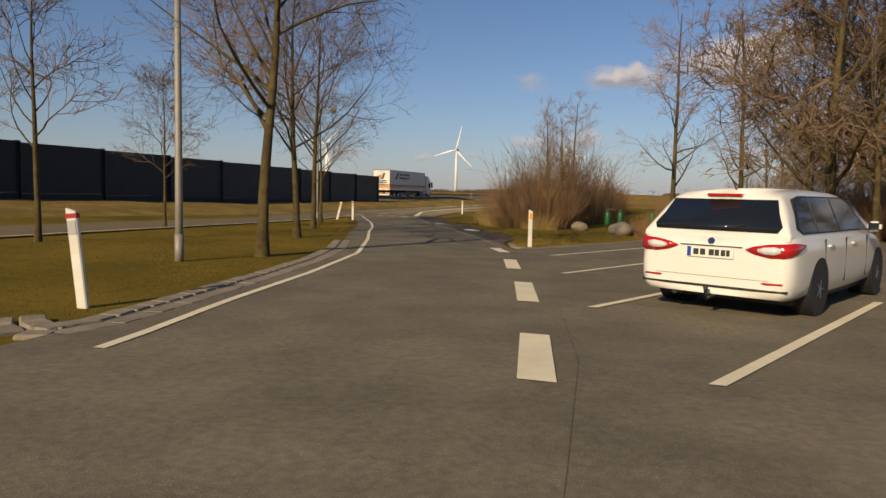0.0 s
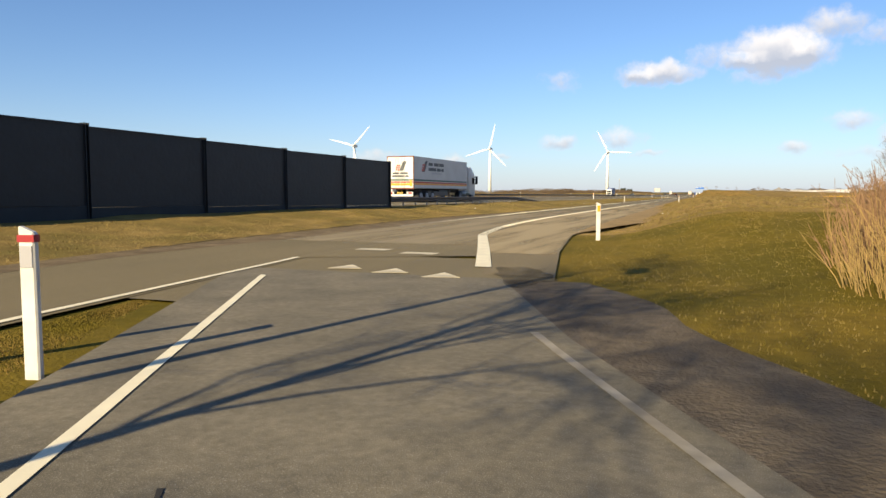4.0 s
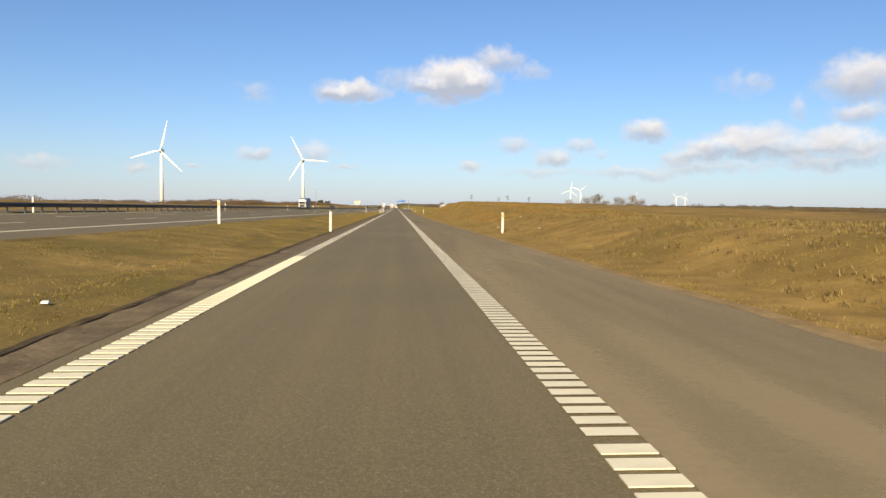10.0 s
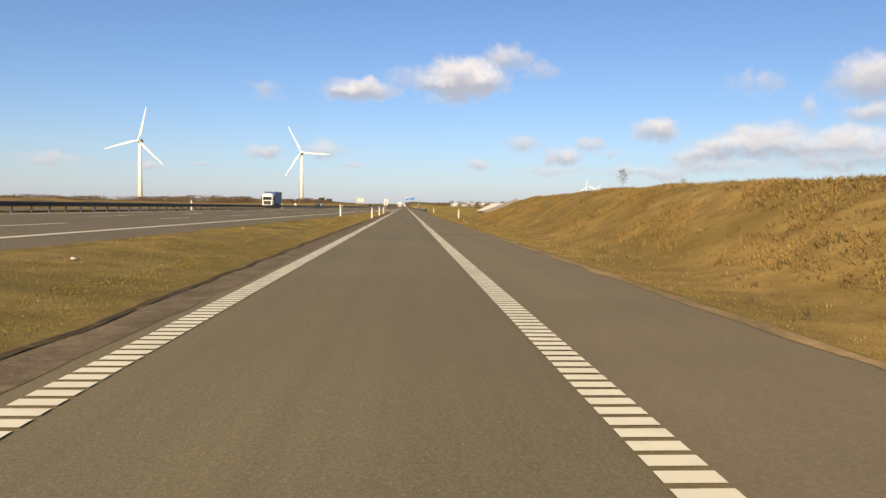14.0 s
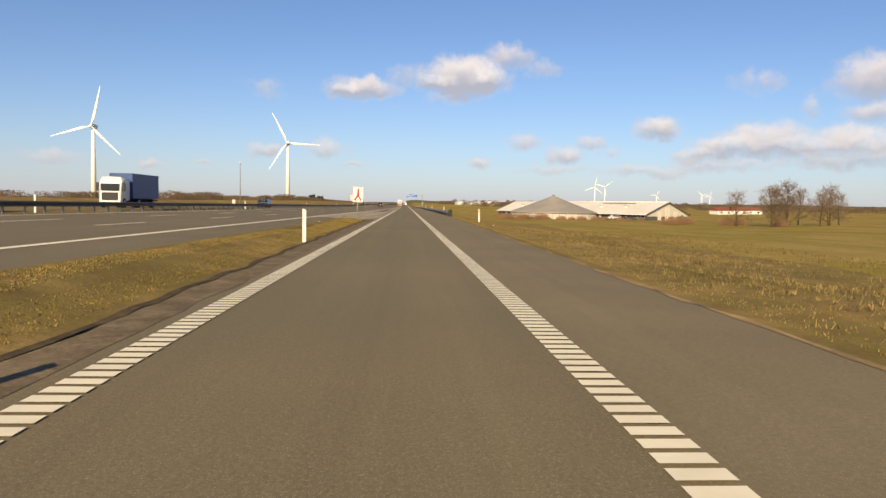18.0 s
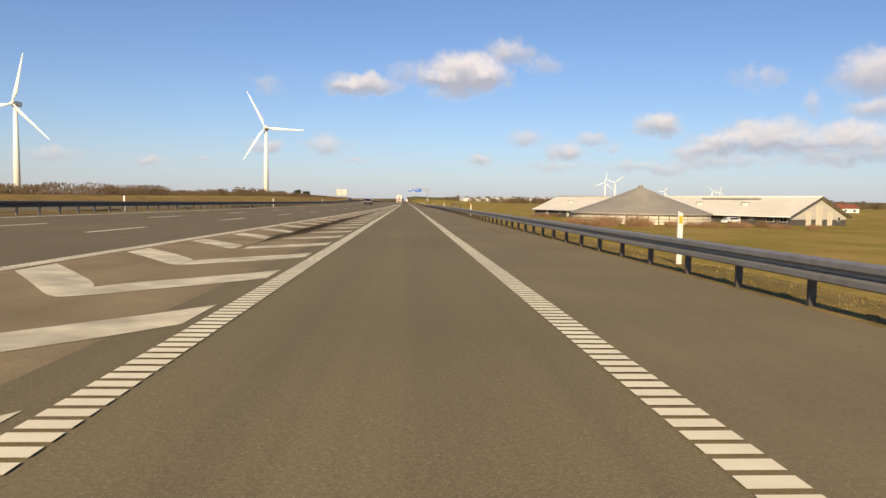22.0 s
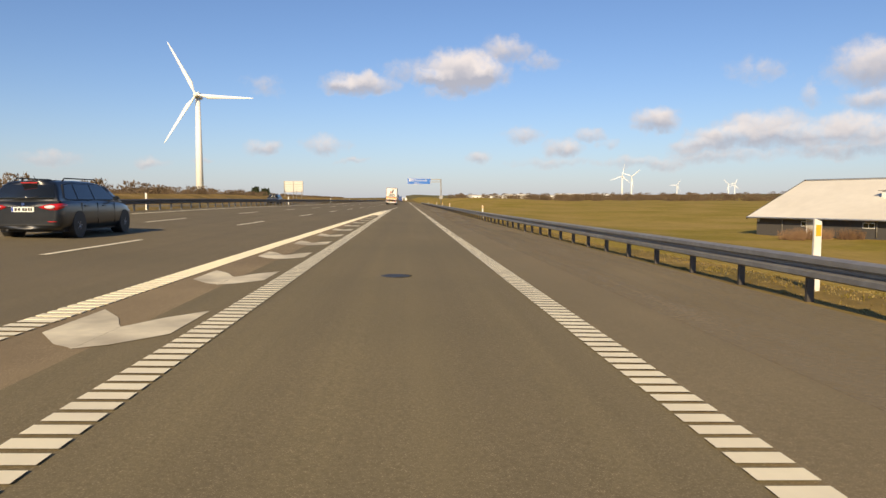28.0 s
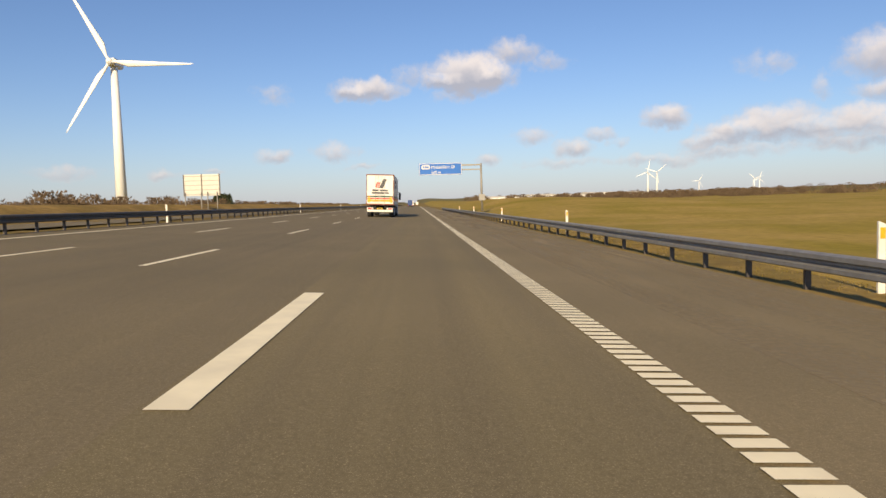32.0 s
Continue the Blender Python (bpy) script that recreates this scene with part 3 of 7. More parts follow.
def bar_mesh(width, length, skew=0.0):
    bm = bmesh.new()
    add_prism(bm, [(-width / 2, -length / 2 - skew), (width / 2, -length / 2 + skew), (width / 2, length / 2 + skew), (-width / 2, length / 2 - skew)], "z", 0.0, 0.008)
    return mesh_of("bar", bm, PAINT)


def ribbed_line(label, xfun, zfun, y0, y1, width, pick, pitch=0.21):
    """An edge line made of raised cross bars: single objects over the stretch pick, joined beyond it."""
    line = tagged(empty("edge_line"), label, "road marking", kind="structure")
    me = bar_mesh(width, pitch * 0.66)
    rest = bmesh.new()
    n = int((y1 - y0) / pitch)
    for k in range(n):
        y = y0 + k * pitch
        x = xfun(y)
        z = zfun(x, y) + 0.035
        if pick[0] <= y < pick[1]:
            put("bar", me, line, pose(x, y, z, 0, math.degrees(math.atan(tilt(y)))))
        else:
            w, e = width / 2, tilt(y) * width / 2
            v = [rest.verts.new(p) for p in ((x - w, y, z + e + 0.006), (x + w, y, z - e + 0.006), (x + w, y + pitch * 0.7, z - e + 0.006), (x - w, y + pitch * 0.7, z + e + 0.006))]
            rest.faces.new(v)
    tagged(part("bars", rest, PAINT, line), kind="stuff")
    return line


def plain_line(label, xfun, zfun, y0, y1, width, lift=0.04, material=None, step=2.0):
    return ribbon("edge_line", lambda y: xfun(y) - width / 2, lambda y: xfun(y) + width / 2, y0, y1, step, zfun, material or PAINT, lift, label, "road marking")


ribbed_line("white ribbed edge line between slip road and shoulder", lambda y: along(RAMP_R, y), flat_z, 56, 740, 0.3, (62, 124))
ribbed_line("white ribbed edge line beside the grass verge", lambda y: -1.78 + 0.3 * smooth(85, 68, y), flat_z, 69, 603, 0.3, (76, 138))
plain_line("worn white edge line where the slip road begins", lambda y: -1.78 + 0.3 * smooth(85, 68, y), flat_z, 66, 69, 0.22, material=PAINT_WORN)
plain_line("faint dusty edge line where the slip road begins", lambda y: -1.48 + 0.02 * (66 - y), flat_z, 61, 66, 0.2, material=PAINT_FAINT)
ribbed_line("white ribbed edge line of the motorway beside the wedge", main_edge, main_z, 380, 603, 0.34, (530, 592))
plain_line("white outer edge line of the motorway", main_edge, main_z, 60, 380, 0.3)
plain_line("white inner edge line of the motorway", lambda y: main_edge(y) - 10.8, main_z, -40, 1600, 0.2, step=6)
plain_line("white edge line of the slip road far ahead", lambda y: 1.78, flat_z, 740, 1600, 0.3, step=10)
plain_line("white line at the front of the curve", lambda y: along(RAMP_R, y), flat_z, 47, 56, 0.3, 0.042, step=0.6)
plain_line("thin white line on the rest area road", lambda y: along(REST_LINE_L, y), flat_z, 6.8, 44.6, 0.11, 0.042, step=0.7)
plain_line("thin worn white line on the rest area road", lambda y: along(REST_LINE_R, y), flat_z, 20.5, 41.6, 0.09, 0.042, PAINT_FAINT, step=0.7)
plain_line("thin white line beside the lawn", lambda y: along(THROUGH_R, y) - 0.15, flat_z, -10, 47.5, 0.12, 0.042, step=1.0)


def dash(name, x, y0, y1, width, zfun, xfun=None, label="", group="", lift=0.038, material=None):
    bm = bmesh.new()
    n = 4
    rows = []
    for k in range(n + 1):
        y = y0 + (y1 - y0) * k / n
        c = xfun(y) if xfun else x
        rows.append([bm.verts.new((c + s * width / 2, y, zfun(c + s * width / 2, y) + lift)) for s in (-1, 1)])
    for a, b in zip(rows, rows[1:]):
        bm.faces.new((a[0], a[1], b[1], b[0]))
    ob = new(name, mesh_of(name, bm, material or PAINT, normals=False))
    return tagged(ob, label, "road marking", group, "structure")


for y in (606.9, 618.4, 629.7):
    dash("lane_dash", 0, y, y + 5.5, 0.27, flat_z, lambda y: main_edge(y) + 0.18, "broad white dash between slip lane and motorway", "broad lane dashes")
for k in range(70):
    y = 56.85 + 14.55 * k
    for off in (3.75, 7.5):
        dash("lane_dash", 0, y, y + 4.8, 0.15, main_z, lambda y, o=off: main_edge(y) - o * 0.96, "narrow white dash between motorway lanes", "lane dashes")
for x0, y0, x1, y1 in ((22.01, 7.2, 21.68, 8.9), (21.21, 11.0, 20.73, 13.05), (20.14, 15.1, 19.62, 17.1), (19.05, 19.1, 18.45, 20.5)):
    dash("wide_dash", 0, y0, y1, 0.28, flat_z, lambda y, a=x0, b=y0, c=x1, d=y1: a + (c - a) * (y - b) / (d - b), "broad white dash beside the parking bays", "parking dashes", 0.044)
for x0, y0, x1, y1 in ((22.0, 10.9, 24.4, 16.6), (21.1, 14.8, 23.6, 20.9), (20.25, 18.9, 23.0, 25.6), (23.2, 7.6, 25.6, 13.3), (25.4, 8.9, 27.8, 14.6)):
    dash("bay_line", 0, y0, y1, 0.12, flat_z, lambda y, a=x0, b=y0, c=x1, d=y1: a + (c - a) * (y - b) / (d - b), "thin white parking bay line", "bay lines", 0.042)
for k, (x, y) in enumerate(((4.2, 46.2), (5.2, 45.9), (6.2, 45.6))):
    bm = bmesh.new()
    add_prism(bm, [(-0.3, -0.3), (0.3, -0.3), (0.0, 0.35)], "z", 0, 0.006)
    ob = part("yield_triangle", bm, PAINT_WORN, at=pose(x, y, 0.036, 0, 0, 15))
    tagged(ob, "small white give way triangle on asphalt", "road marking", "give way triangles", "structure")
for k, (x, y) in enumerate(((2.9, 49.6), (4.3, 49.0))):
    dash("yield_dash", x, y, y + 0.45, 0.8, flat_z, None, "short white dash across the junction", "junction dashes", 0.04, PAINT_WORN)


def chevron(y):
    """Two slanting stripes that meet, or nearly meet, in the middle of the wedge; y is the far tip beside the slip road."""
    a, b = main_edge(y - 1.5) + 0.32, -2.06
    if b - a < 0.35:
        return
    mid, thick = (a + b) / 2, 1.3
    gap = smooth(385, 398, y) * smooth(452, 436, y)
    ob = tagged(empty("chevron"), "worn cream white chevron stripes painted on the wedge", "road marking", "wedge chevrons", "structure")
    for s0, s1, inner in ((a, mid - 0.28 * gap, 1), (mid + 0.004 + 0.22 * gap, b, 0)):
        bm = bmesh.new()
        cols = []
        for k in range(13):
            px = s0 + (s1 - s0) * k / 12
            far = y - 1.45 * (b - mid) + 1.45 * abs(px - mid)
            q = k / 12 if inner == 0 else 1.0
            w = thick * (1 - gap * 0.7 * smooth(0.7, 0.0, q)) * (1 - 0.25 * smooth(0.25, 0.0, abs(px - mid)))
            ragged = 0.09 * noise.noise((px * 4, y, 2)) * gap
            lo, hi = far - thick + (thick - w) * 0.45 + ragged, far - (thick - w) * 0.55 - 0.6 * ragged
            cols.append([bm.verts.new((px, lo + (hi - lo) * e, gore_z(px, lo + (hi - lo) * e) + 0.006)) for e in (0, 0.5, 1)])
        for c0, c1 in zip(cols, cols[1:]):
            for e in (0, 1):
                bm.faces.new((c0[e], c1[e], c1[e + 1], c0[e + 1]))
        part("stripe", bm, PAINT_WORN, ob)


for k in range(-1, 58):
    chevron(340.8 + 4.13 * k)
nose = tagged(empty("nose_marking"), "cream ribbed nose marking where two edge lines meet", "road marking", kind="structure")
nose_bar = bar_mesh(1.0, 0.15)
for k in range(132):
    y = 575.6 + 0.21 * k
    a, b = main_edge(y) + 0.15, -1.91 + 0.12 * smooth(594, 603, y)
    if b - a > 0.04:
        put("bar", nose_bar, nose, pose((a + b) / 2, y + 0.1, flat_z((a + b) / 2, y) + 0.033, 0, math.degrees(math.atan(tilt(y)))) @ Matrix.Diagonal((b - a, 1.1, 1, 1)))

WEDGE_MUD = dusty("wedge_mud", (0.095, 0.068, 0.041), 0.55, 0.28, 0.62)


def mud_edge(side, reach, seed):
    """Ragged border of the mud along the middle of the wedge."""
    def at(y):
        swell = smooth(388, 397, y) * (0.3 + 0.7 * smooth(426, 410, y)) * smooth(474, 460, y)
        rag = 0.75 + 0.9 * noise.noise((seed, y * 0.35, side)) + 0.5 * noise.noise((seed, y * 1.3, side * 3))
        return (main_edge(y) - 1.74) / 2 - 0.05 + 0.12 * noise.noise((seed, y * 0.2, 7)) + side * reach * max(0.04, rag) * max(swell, 0.02)
    return at


for reach, seed, rise in ((0.72, 3, 0.0085), (0.46, 5, 0.0100), (0.26, 8, 0.0115), (0.12, 11, 0.0130)):
    ribbon("mud_streak", mud_edge(-1, reach, seed), mud_edge(1, reach, seed), 386, 474, 0.3,
           gore_z, WEDGE_MUD, rise, "dark brown mud smeared along the wedge", "mud", parts=2)

# ---------------------------------------------------------------- guard rails
RAIL_PROFILE = [(0.0, 0.0), (0.082, 0.03), (0.082, 0.095), (0.0, 0.135), (0.0, 0.175), (0.082, 0.215), (0.082, 0.28), (0.0, 0.31)]


def rail_beam(parent, xfun, zfun, y0, y1, side, height=0.70, step=4.0, dip=(0, 0), name="beam", material=None):
    """A W-shaped beam along the road; side +1 faces +x. dip: metres over which the ends run into the ground."""
    bm = bmesh.new()
    rows = []
    n = max(1, int((y1 - y0) / step))
    for j in range(n + 1):
        y = y0 + (y1 - y0) * j / n
        drop = max(1 - (y - y0) / dip[0] if dip[0] else 0, 1 - (y1 - y) / dip[1] if dip[1] else 0, 0)
        top = zfun(xfun(y), y) + height - 0.66 * drop
        outer = [(side * (p[0] + 0.10), top - 0.31 + p[1]) for p in RAIL_PROFILE]
        inner = [(side * (p[0] + 0.075), top - 0.31 + p[1]) for p in reversed(RAIL_PROFILE)]
        rows.append([bm.verts.new((xfun(y) + p[0], y, p[1])) for p in outer + inner])
    m = len(rows[0])
    for a, b in zip(rows, rows[1:]):
        for k in range(m):
            bm.faces.new((a[k], a[(k + 1) % m], b[(k + 1) % m], b[k]))
    bm.faces.new(rows[0])
    bm.faces.new(list(reversed(rows[-1])))
    return part(name, bm, material or STEEL, parent)


def post_mesh(h, name="post", material=None):
    bm = bmesh.new()
    add_prism(bm, [(-0.05, -0.03), (0.05, -0.03), (0.05, -0.022), (0.006, -0.022), (0.006, 0.022), (0.05, 0.022), (0.05, 0.03), (-0.05, 0.03)], "z", -0.3, h)
    return mesh_of(name, bm, material or STEEL_DARK)


def guard_rail(label, xfun, zfun, y0, y1, sides, spacing=2.0, height=0.70, dip=(0, 0), single=(0, 1e9), material=None, posts=None):
    rail = tagged(empty("guard_rail"), label, "guard rail")
    for s in sides:
        rail_beam(rail, xfun, zfun, y0, y1, s, height, dip=dip, material=material)
    me = post_mesh(height - 0.03, material=posts)
    rest = bmesh.new()
    n = int((y1 - y0) / spacing)
    for k in range(n + 1):
        y = y0 + k * spacing
        drop = max(1 - (y - y0) / dip[0] if dip[0] else 0, 1 - (y1 - y) / dip[1] if dip[1] else 0, 0)
        z = zfun(xfun(y), y) - 0.66 * drop
        if single[0] <= y <= single[1]:
            put("post", me, rail, pose(xfun(y), y, z))
        else:
            add_box(rest, xfun(y) - 0.05, xfun(y) + 0.05, y - 0.03, y + 0.03, z - 0.3, z + height - 0.03)
    if rest.verts:
        tagged(part("far_post", rest, STEEL_DARK, rail), kind="stuff")
    else:
        rest.free()
    return rail


def rail_x(y):
    return along(PAVE_R, y) + 0.25


right_rail = guard_rail("grey steel guard rail on posts beside the shoulder", rail_x, flat_z, 356.5, 800.5, (-1,), height=0.66, single=(356, 700.5), material=STEEL_RAIL)
guard_rail("grey steel double guard rail in the median", lambda y: main_edge(y) - 12.6, lambda x, y: main_z(x, y) - 0.02, -60, 1600, (1, -1), 2.0, single=(80, 640), material=STEEL_DARK, posts=STEEL)
guard_rail("grey steel guard rail running into the grass", lambda y: main_edge(y) + 2.95, lambda x, y: main_z(x, y) - 0.1, 40, 118, (1, -1), 2.0, dip=(0, 14), material=STEEL_DARK, posts=STEEL)
part("upper_rail", tube([(5.5, 438.0, 0.6), (5.5, 440.6, 1.06), (5.5, 453.4, 1.06), (5.5, 456.2, 0.6)], 0.03, 8), STEEL_DARK, right_rail, "thin dark upper rail")
tall = post_mesh(1.06, "tall_post")
for k in range(4):
    put("tall_post", tall, right_rail, pose(5.5, 440.7 + 4.0 * k, 0))
bm = boxes((5.12, 5.5, 354.9, 355.6, 0.06, 0.82))
part("end_block", bevelled(bm, 0.05), mat("dark_rubber", (0.016, 0.016, 0.016), 0.7, dark=0.4, scale=6), right_rail, "dark rubber end block of the guard rail")
part("end_strut", tube([(5.2, 356.2, 0.1), (5.3, 355.6, 0.5)], 0.03, 6), STEEL_DARK, right_rail)
part("end_foot", boxes((5.15, 5.47, 354.95, 355.5, -0.1, 0.07)), STEEL_DARK, right_rail)

# ---------------------------------------------------------------- noise barrier


def barrier():
    wall = tagged(empty("noise_barrier"), "long dark noise barrier of panels between steel posts", "noise barrier")
    panel, plinth, capping = bmesh.new(), bmesh.new(), bmesh.new()
    pitch = 5.6
    add_box(panel, -0.06, 0.06, -pitch + 0.08, -0.08, 0.36, 2.966)
    add_box(plinth, -0.08, 0.08, -pitch + 0.08, -0.08, -0.3, 0.35)
    add_box(capping, -0.1, 0.1, -pitch + 0.06, -0.06, 2.966, 3.02)
    post = bmesh.new()
    add_prism(post, [(-0.13, -0.08), (0.13, -0.08), (0.13, -0.055), (0.02, -0.055), (0.02, 0.055), (0.13, 0.055), (0.13, 0.08), (-0.13, 0.08)], "z", -0.3, 3.06)
    meshes = [mesh_of("panel", panel, BARRIER), mesh_of("plinth", plinth, BARRIER_BASE), mesh_of("capping", capping, BARRIER), mesh_of("post", post, mat("barrier_post", (0.022, 0.026, 0.030), 0.5, 0.3))]
    for k in range(26):
        y = 75.2 - pitch * k
        x, z = -8.55 - 0.022 * (75 - y), 0.30 + 0.0119 * (75 - y)
        m = pose(x, y, z, 0, 0, -1.26)
        for me in meshes:
            put(me.name.split(".")[0], me, wall, m)
    return wall


barrier()

# ---------------------------------------------------------------- wind turbines


def wind_turbine(x, y, z, hub, spin, blade, label, face=-1.0, turn=0.0, group="wind turbines"):
    t = tagged(empty("wind_turbine", pose(x, y, z)), label, "wind turbine", group)
    s = hub / 48.0
    part("tower", tube([(0, 0, -3), (0, 0, hub * 0.5), (0, 0, hub - 1.0)], [1.9 * s, 1.5 * s, 1.05 * s], 20), TURBINE_WHITE, t)
    part("foundation", tube([(0, 0, -3), (0, 0, 0.4)], 3.0 * s, 16), mat("grey_concrete", (0.35, 0.34, 0.31), 0.85, dark=0.3, scale=1), t)
    nac = boxes((-1.3 * s, 1.3 * s, -2.2 * s, 5.0 * s, -1.2 * s, 1.5 * s))
    part("nacelle", bevelled(nac, 0.4 * s), TURBINE_WHITE, t, at=pose(0, 0, hub, 0, 0, turn))
    hubm = tube([(0, -2.2 * s, 0), (0, -3.2 * s, 0), (0, -4.0 * s, 0), (0, -4.5 * s, 0)], [1.1 * s, 1.25 * s, 0.9 * s, 0.1 * s], 14)
    h = part("rotor_hub", hubm, TURBINE_WHITE, t, at=pose(0, 0, hub, 0, 0, turn))
    for k in range(3):
        bm = bmesh.new()
        rings = []
        for f, chord, thick in ((0.0, 0.9, 0.9), (0.06, 1.0, 0.9), (0.2, 2.1, 0.45), (0.5, 1.4, 0.26), (0.8, 0.85, 0.15), (0.97, 0.45, 0.08), (1.0, 0.1, 0.04)):
            tw = radians(18 * (1 - f))
            ring = []
            for a in range(10):
                u, w = math.cos(a * math.pi / 5) * chord * 0.5 * s + 0.25 * chord * s * (f > 0.1), math.sin(a * math.pi / 5) * thick * 0.5 * s
                ring.append(bm.verts.new((u * math.cos(tw) - w * math.sin(tw), u * math.sin(tw) + w * math.cos(tw) - 3.2 * s - 0.8 * f * s, 0.8 * s + f * blade)))
            rings.append(ring)
        for r0, r1 in zip(rings, rings[1:]):
            for a in range(10):
                bm.faces.new((r0[a], r0[(a + 1) % 10], r1[(a + 1) % 10], r1[a])).smooth = True
        bm.faces.new(rings[-1])
        part("blade", bm, TURBINE_WHITE, h, at=pose(0, 0, 0, 0, spin + 120 * k, 0))
    return t


TALL = "tall white three-bladed wind turbine in a field"
wind_turbine(-97.2, 860, 2.5, 47.5, -27, 26, TALL)
wind_turbine(-206, 752, 2.5, 46.5, 14, 26, TALL)
wind_turbine(-320, 662, 2.5, 46.5, 45, 26, TALL)
for x, y, spin, hub in ((515, 2170, 10, 54), (577, 2290, 50, 58), (1144, 3428, 30, 60), (1249, 3176, 75, 58), (1400, 3440, 15, 62)):
    wind_turbine(x, y, 4, hub, spin, 28, "small white wind turbine far off on the hills", turn=-20, group="far wind turbines")

# ---------------------------------------------------------------- trees
BARK = mat("bark", (0.085, 0.062, 0.035), 0.9, dark=0.6, scale=9, bump=1.0, bump_scale=30, tint=(0.16, 0.13, 0.045), tint_scale=3, tint_amount=0.7, spec=0.15)
TWIG = mat("twigs", (0.19, 0.135, 0.088), 0.9, dark=0.3, scale=3, spec=0.1)
TWIG_RED = mat("reddish_twigs", (0.27, 0.165, 0.092), 0.9, dark=0.3, scale=3, spec=0.1)
STRAW = mat("dry_straw", (0.42, 0.29, 0.11), 0.9, dark=0.4, scale=8, spec=0.1)


def tubes_mesh(name, lines, sides, material):
    """One mesh of tapered tubes along polylines of (point, radius)."""
    verts, faces = [], []
    for line in lines:
        start = len(verts)
        for i, (p, r) in enumerate(line):
            a, b = line[max(i - 1, 0)][0], line[min(i + 1, len(line) - 1)][0]
            d = (b - a).normalized()
            s = d.cross(Vector((0.31, 0.12, 0.94)) if abs(d.z) < 0.9 else Vector((1, 0.1, 0))).normalized()
            t = d.cross(s)
            for k in range(sides):
                c, w = math.cos(k * 2 * math.pi / sides), math.sin(k * 2 * math.pi / sides)
                verts.append(p + r * (c * s + w * t))
        for i in range(len(line) - 1):
            for k in range(sides):
                k2 = (k + 1) % sides
                faces.append((start + i * sides + k, start + i * sides + k2, start + (i + 1) * sides + k2, start + (i + 1) * sides + k))
    me = bpy.data.meshes.new(name)
    me.from_pydata([tuple(v) for v in verts], [], faces)
    me.polygons.foreach_set("use_smooth", [sides > 3] * len(faces))
    me.materials.append(material)
    return me


def limb(rng, p, d, length, r, bend, steps, up=0.0):
    line = [(p.copy(), r)]
    for i in range(steps):
        d = (d + Vector((rng.gauss(0, bend), rng.gauss(0, bend), rng.gauss(0, bend) + up))).normalized()
        p = p + d * (length / steps)
        line.append((p.copy(), max(r * (1 - 0.85 * (i + 1) / steps), 0.004)))
    return line, d


def side_way(rng, d, angle):
    s = d.cross(Vector((rng.gauss(0, 1), rng.gauss(0, 1), rng.gauss(0, 1)))).normalized()
    return (d * math.cos(angle) + s * math.sin(angle)).normalized()


def bare_tree(seed, height, r, first=0.3, spread=0.75, counts=(13, 6, 5, 4), lean=(0.0, 0.0), twig=None, sway=0.0, twig_r=0.0045, gnarl=0.15, heavy=0.42):
    """Meshes of a leafless tree: trunk with its limbs, and the crown of thin branches."""
    rng = random.Random(seed)
    trunk, _ = limb(rng, Vector((0, 0, -0.1)), Vector((lean[0], lean[1], 1)).normalized(), height, r, 0.022, 12, 0.03)
    trunk[0] = (trunk[0][0], r * 1.35)
    thick, thin = [trunk], []
    for i in range(counts[0]):
        f = first + (0.97 - first) * (i + 0.3 * rng.random()) / counts[0]
        k = min(int(f * 12), 11)
        p = trunk[k][0].lerp(trunk[k + 1][0], f * 12 - k)
        way = side_way(rng, Vector((0, 0, 1)), radians(rng.uniform(38, 68) * (1.15 - 0.5 * f)))
        way.x += sway
        l1, d1 = limb(rng, p, way.normalized(), height * spread * (0.62 - 0.42 * (f - first)) * rng.uniform(0.75, 1.1), trunk[k][1] * heavy, gnarl, 6, 0.05)
        thick.append(l1)
        for j in range(counts[1]):
            g = rng.uniform(0.25, 0.98)
            k1 = min(int(g * 6), 5)
            p1 = l1[k1][0].lerp(l1[k1 + 1][0], g * 6 - k1)
            axis = (l1[k1 + 1][0] - l1[k1][0]).normalized()
            l2, d2 = limb(rng, p1, side_way(rng, axis, radians(rng.uniform(25, 60))), height * spread * 0.27 * rng.uniform(0.5, 1.1), max(l1[k1][1] * 0.55, 0.012), gnarl + 0.01, 4, 0.04)
            thin.append(l2)
            for m in range(counts[2]):
                q = rng.uniform(0.2, 1.0)
                k2 = min(int(q * 4), 3)
                p2 = l2[k2][0].lerp(l2[k2 + 1][0], q * 4 - k2)
                axis = (l2[k2 + 1][0] - l2[k2][0]).normalized()
                l3, d3 = limb(rng, p2, side_way(rng, axis, radians(rng.uniform(20, 60))), height * spread * 0.12 * rng.uniform(0.5, 1.2), max(0.007, 1.5 * twig_r), 0.2, 3, 0.03)
                thin.append(l3)
                for n in range(counts[3]):
                    p3 = l3[rng.randint(1, 3)][0]
                    l4, _ = limb(rng, p3, side_way(rng, d3, radians(rng.uniform(20, 60))), height * spread * 0.06 * rng.uniform(0.5, 1.2), twig_r, 0.2, 2, 0.02)
                    thin.append(l4)
    return tubes_mesh("trunk", thick, 7, BARK), tubes_mesh("crown", thin, 3, twig or TWIG)


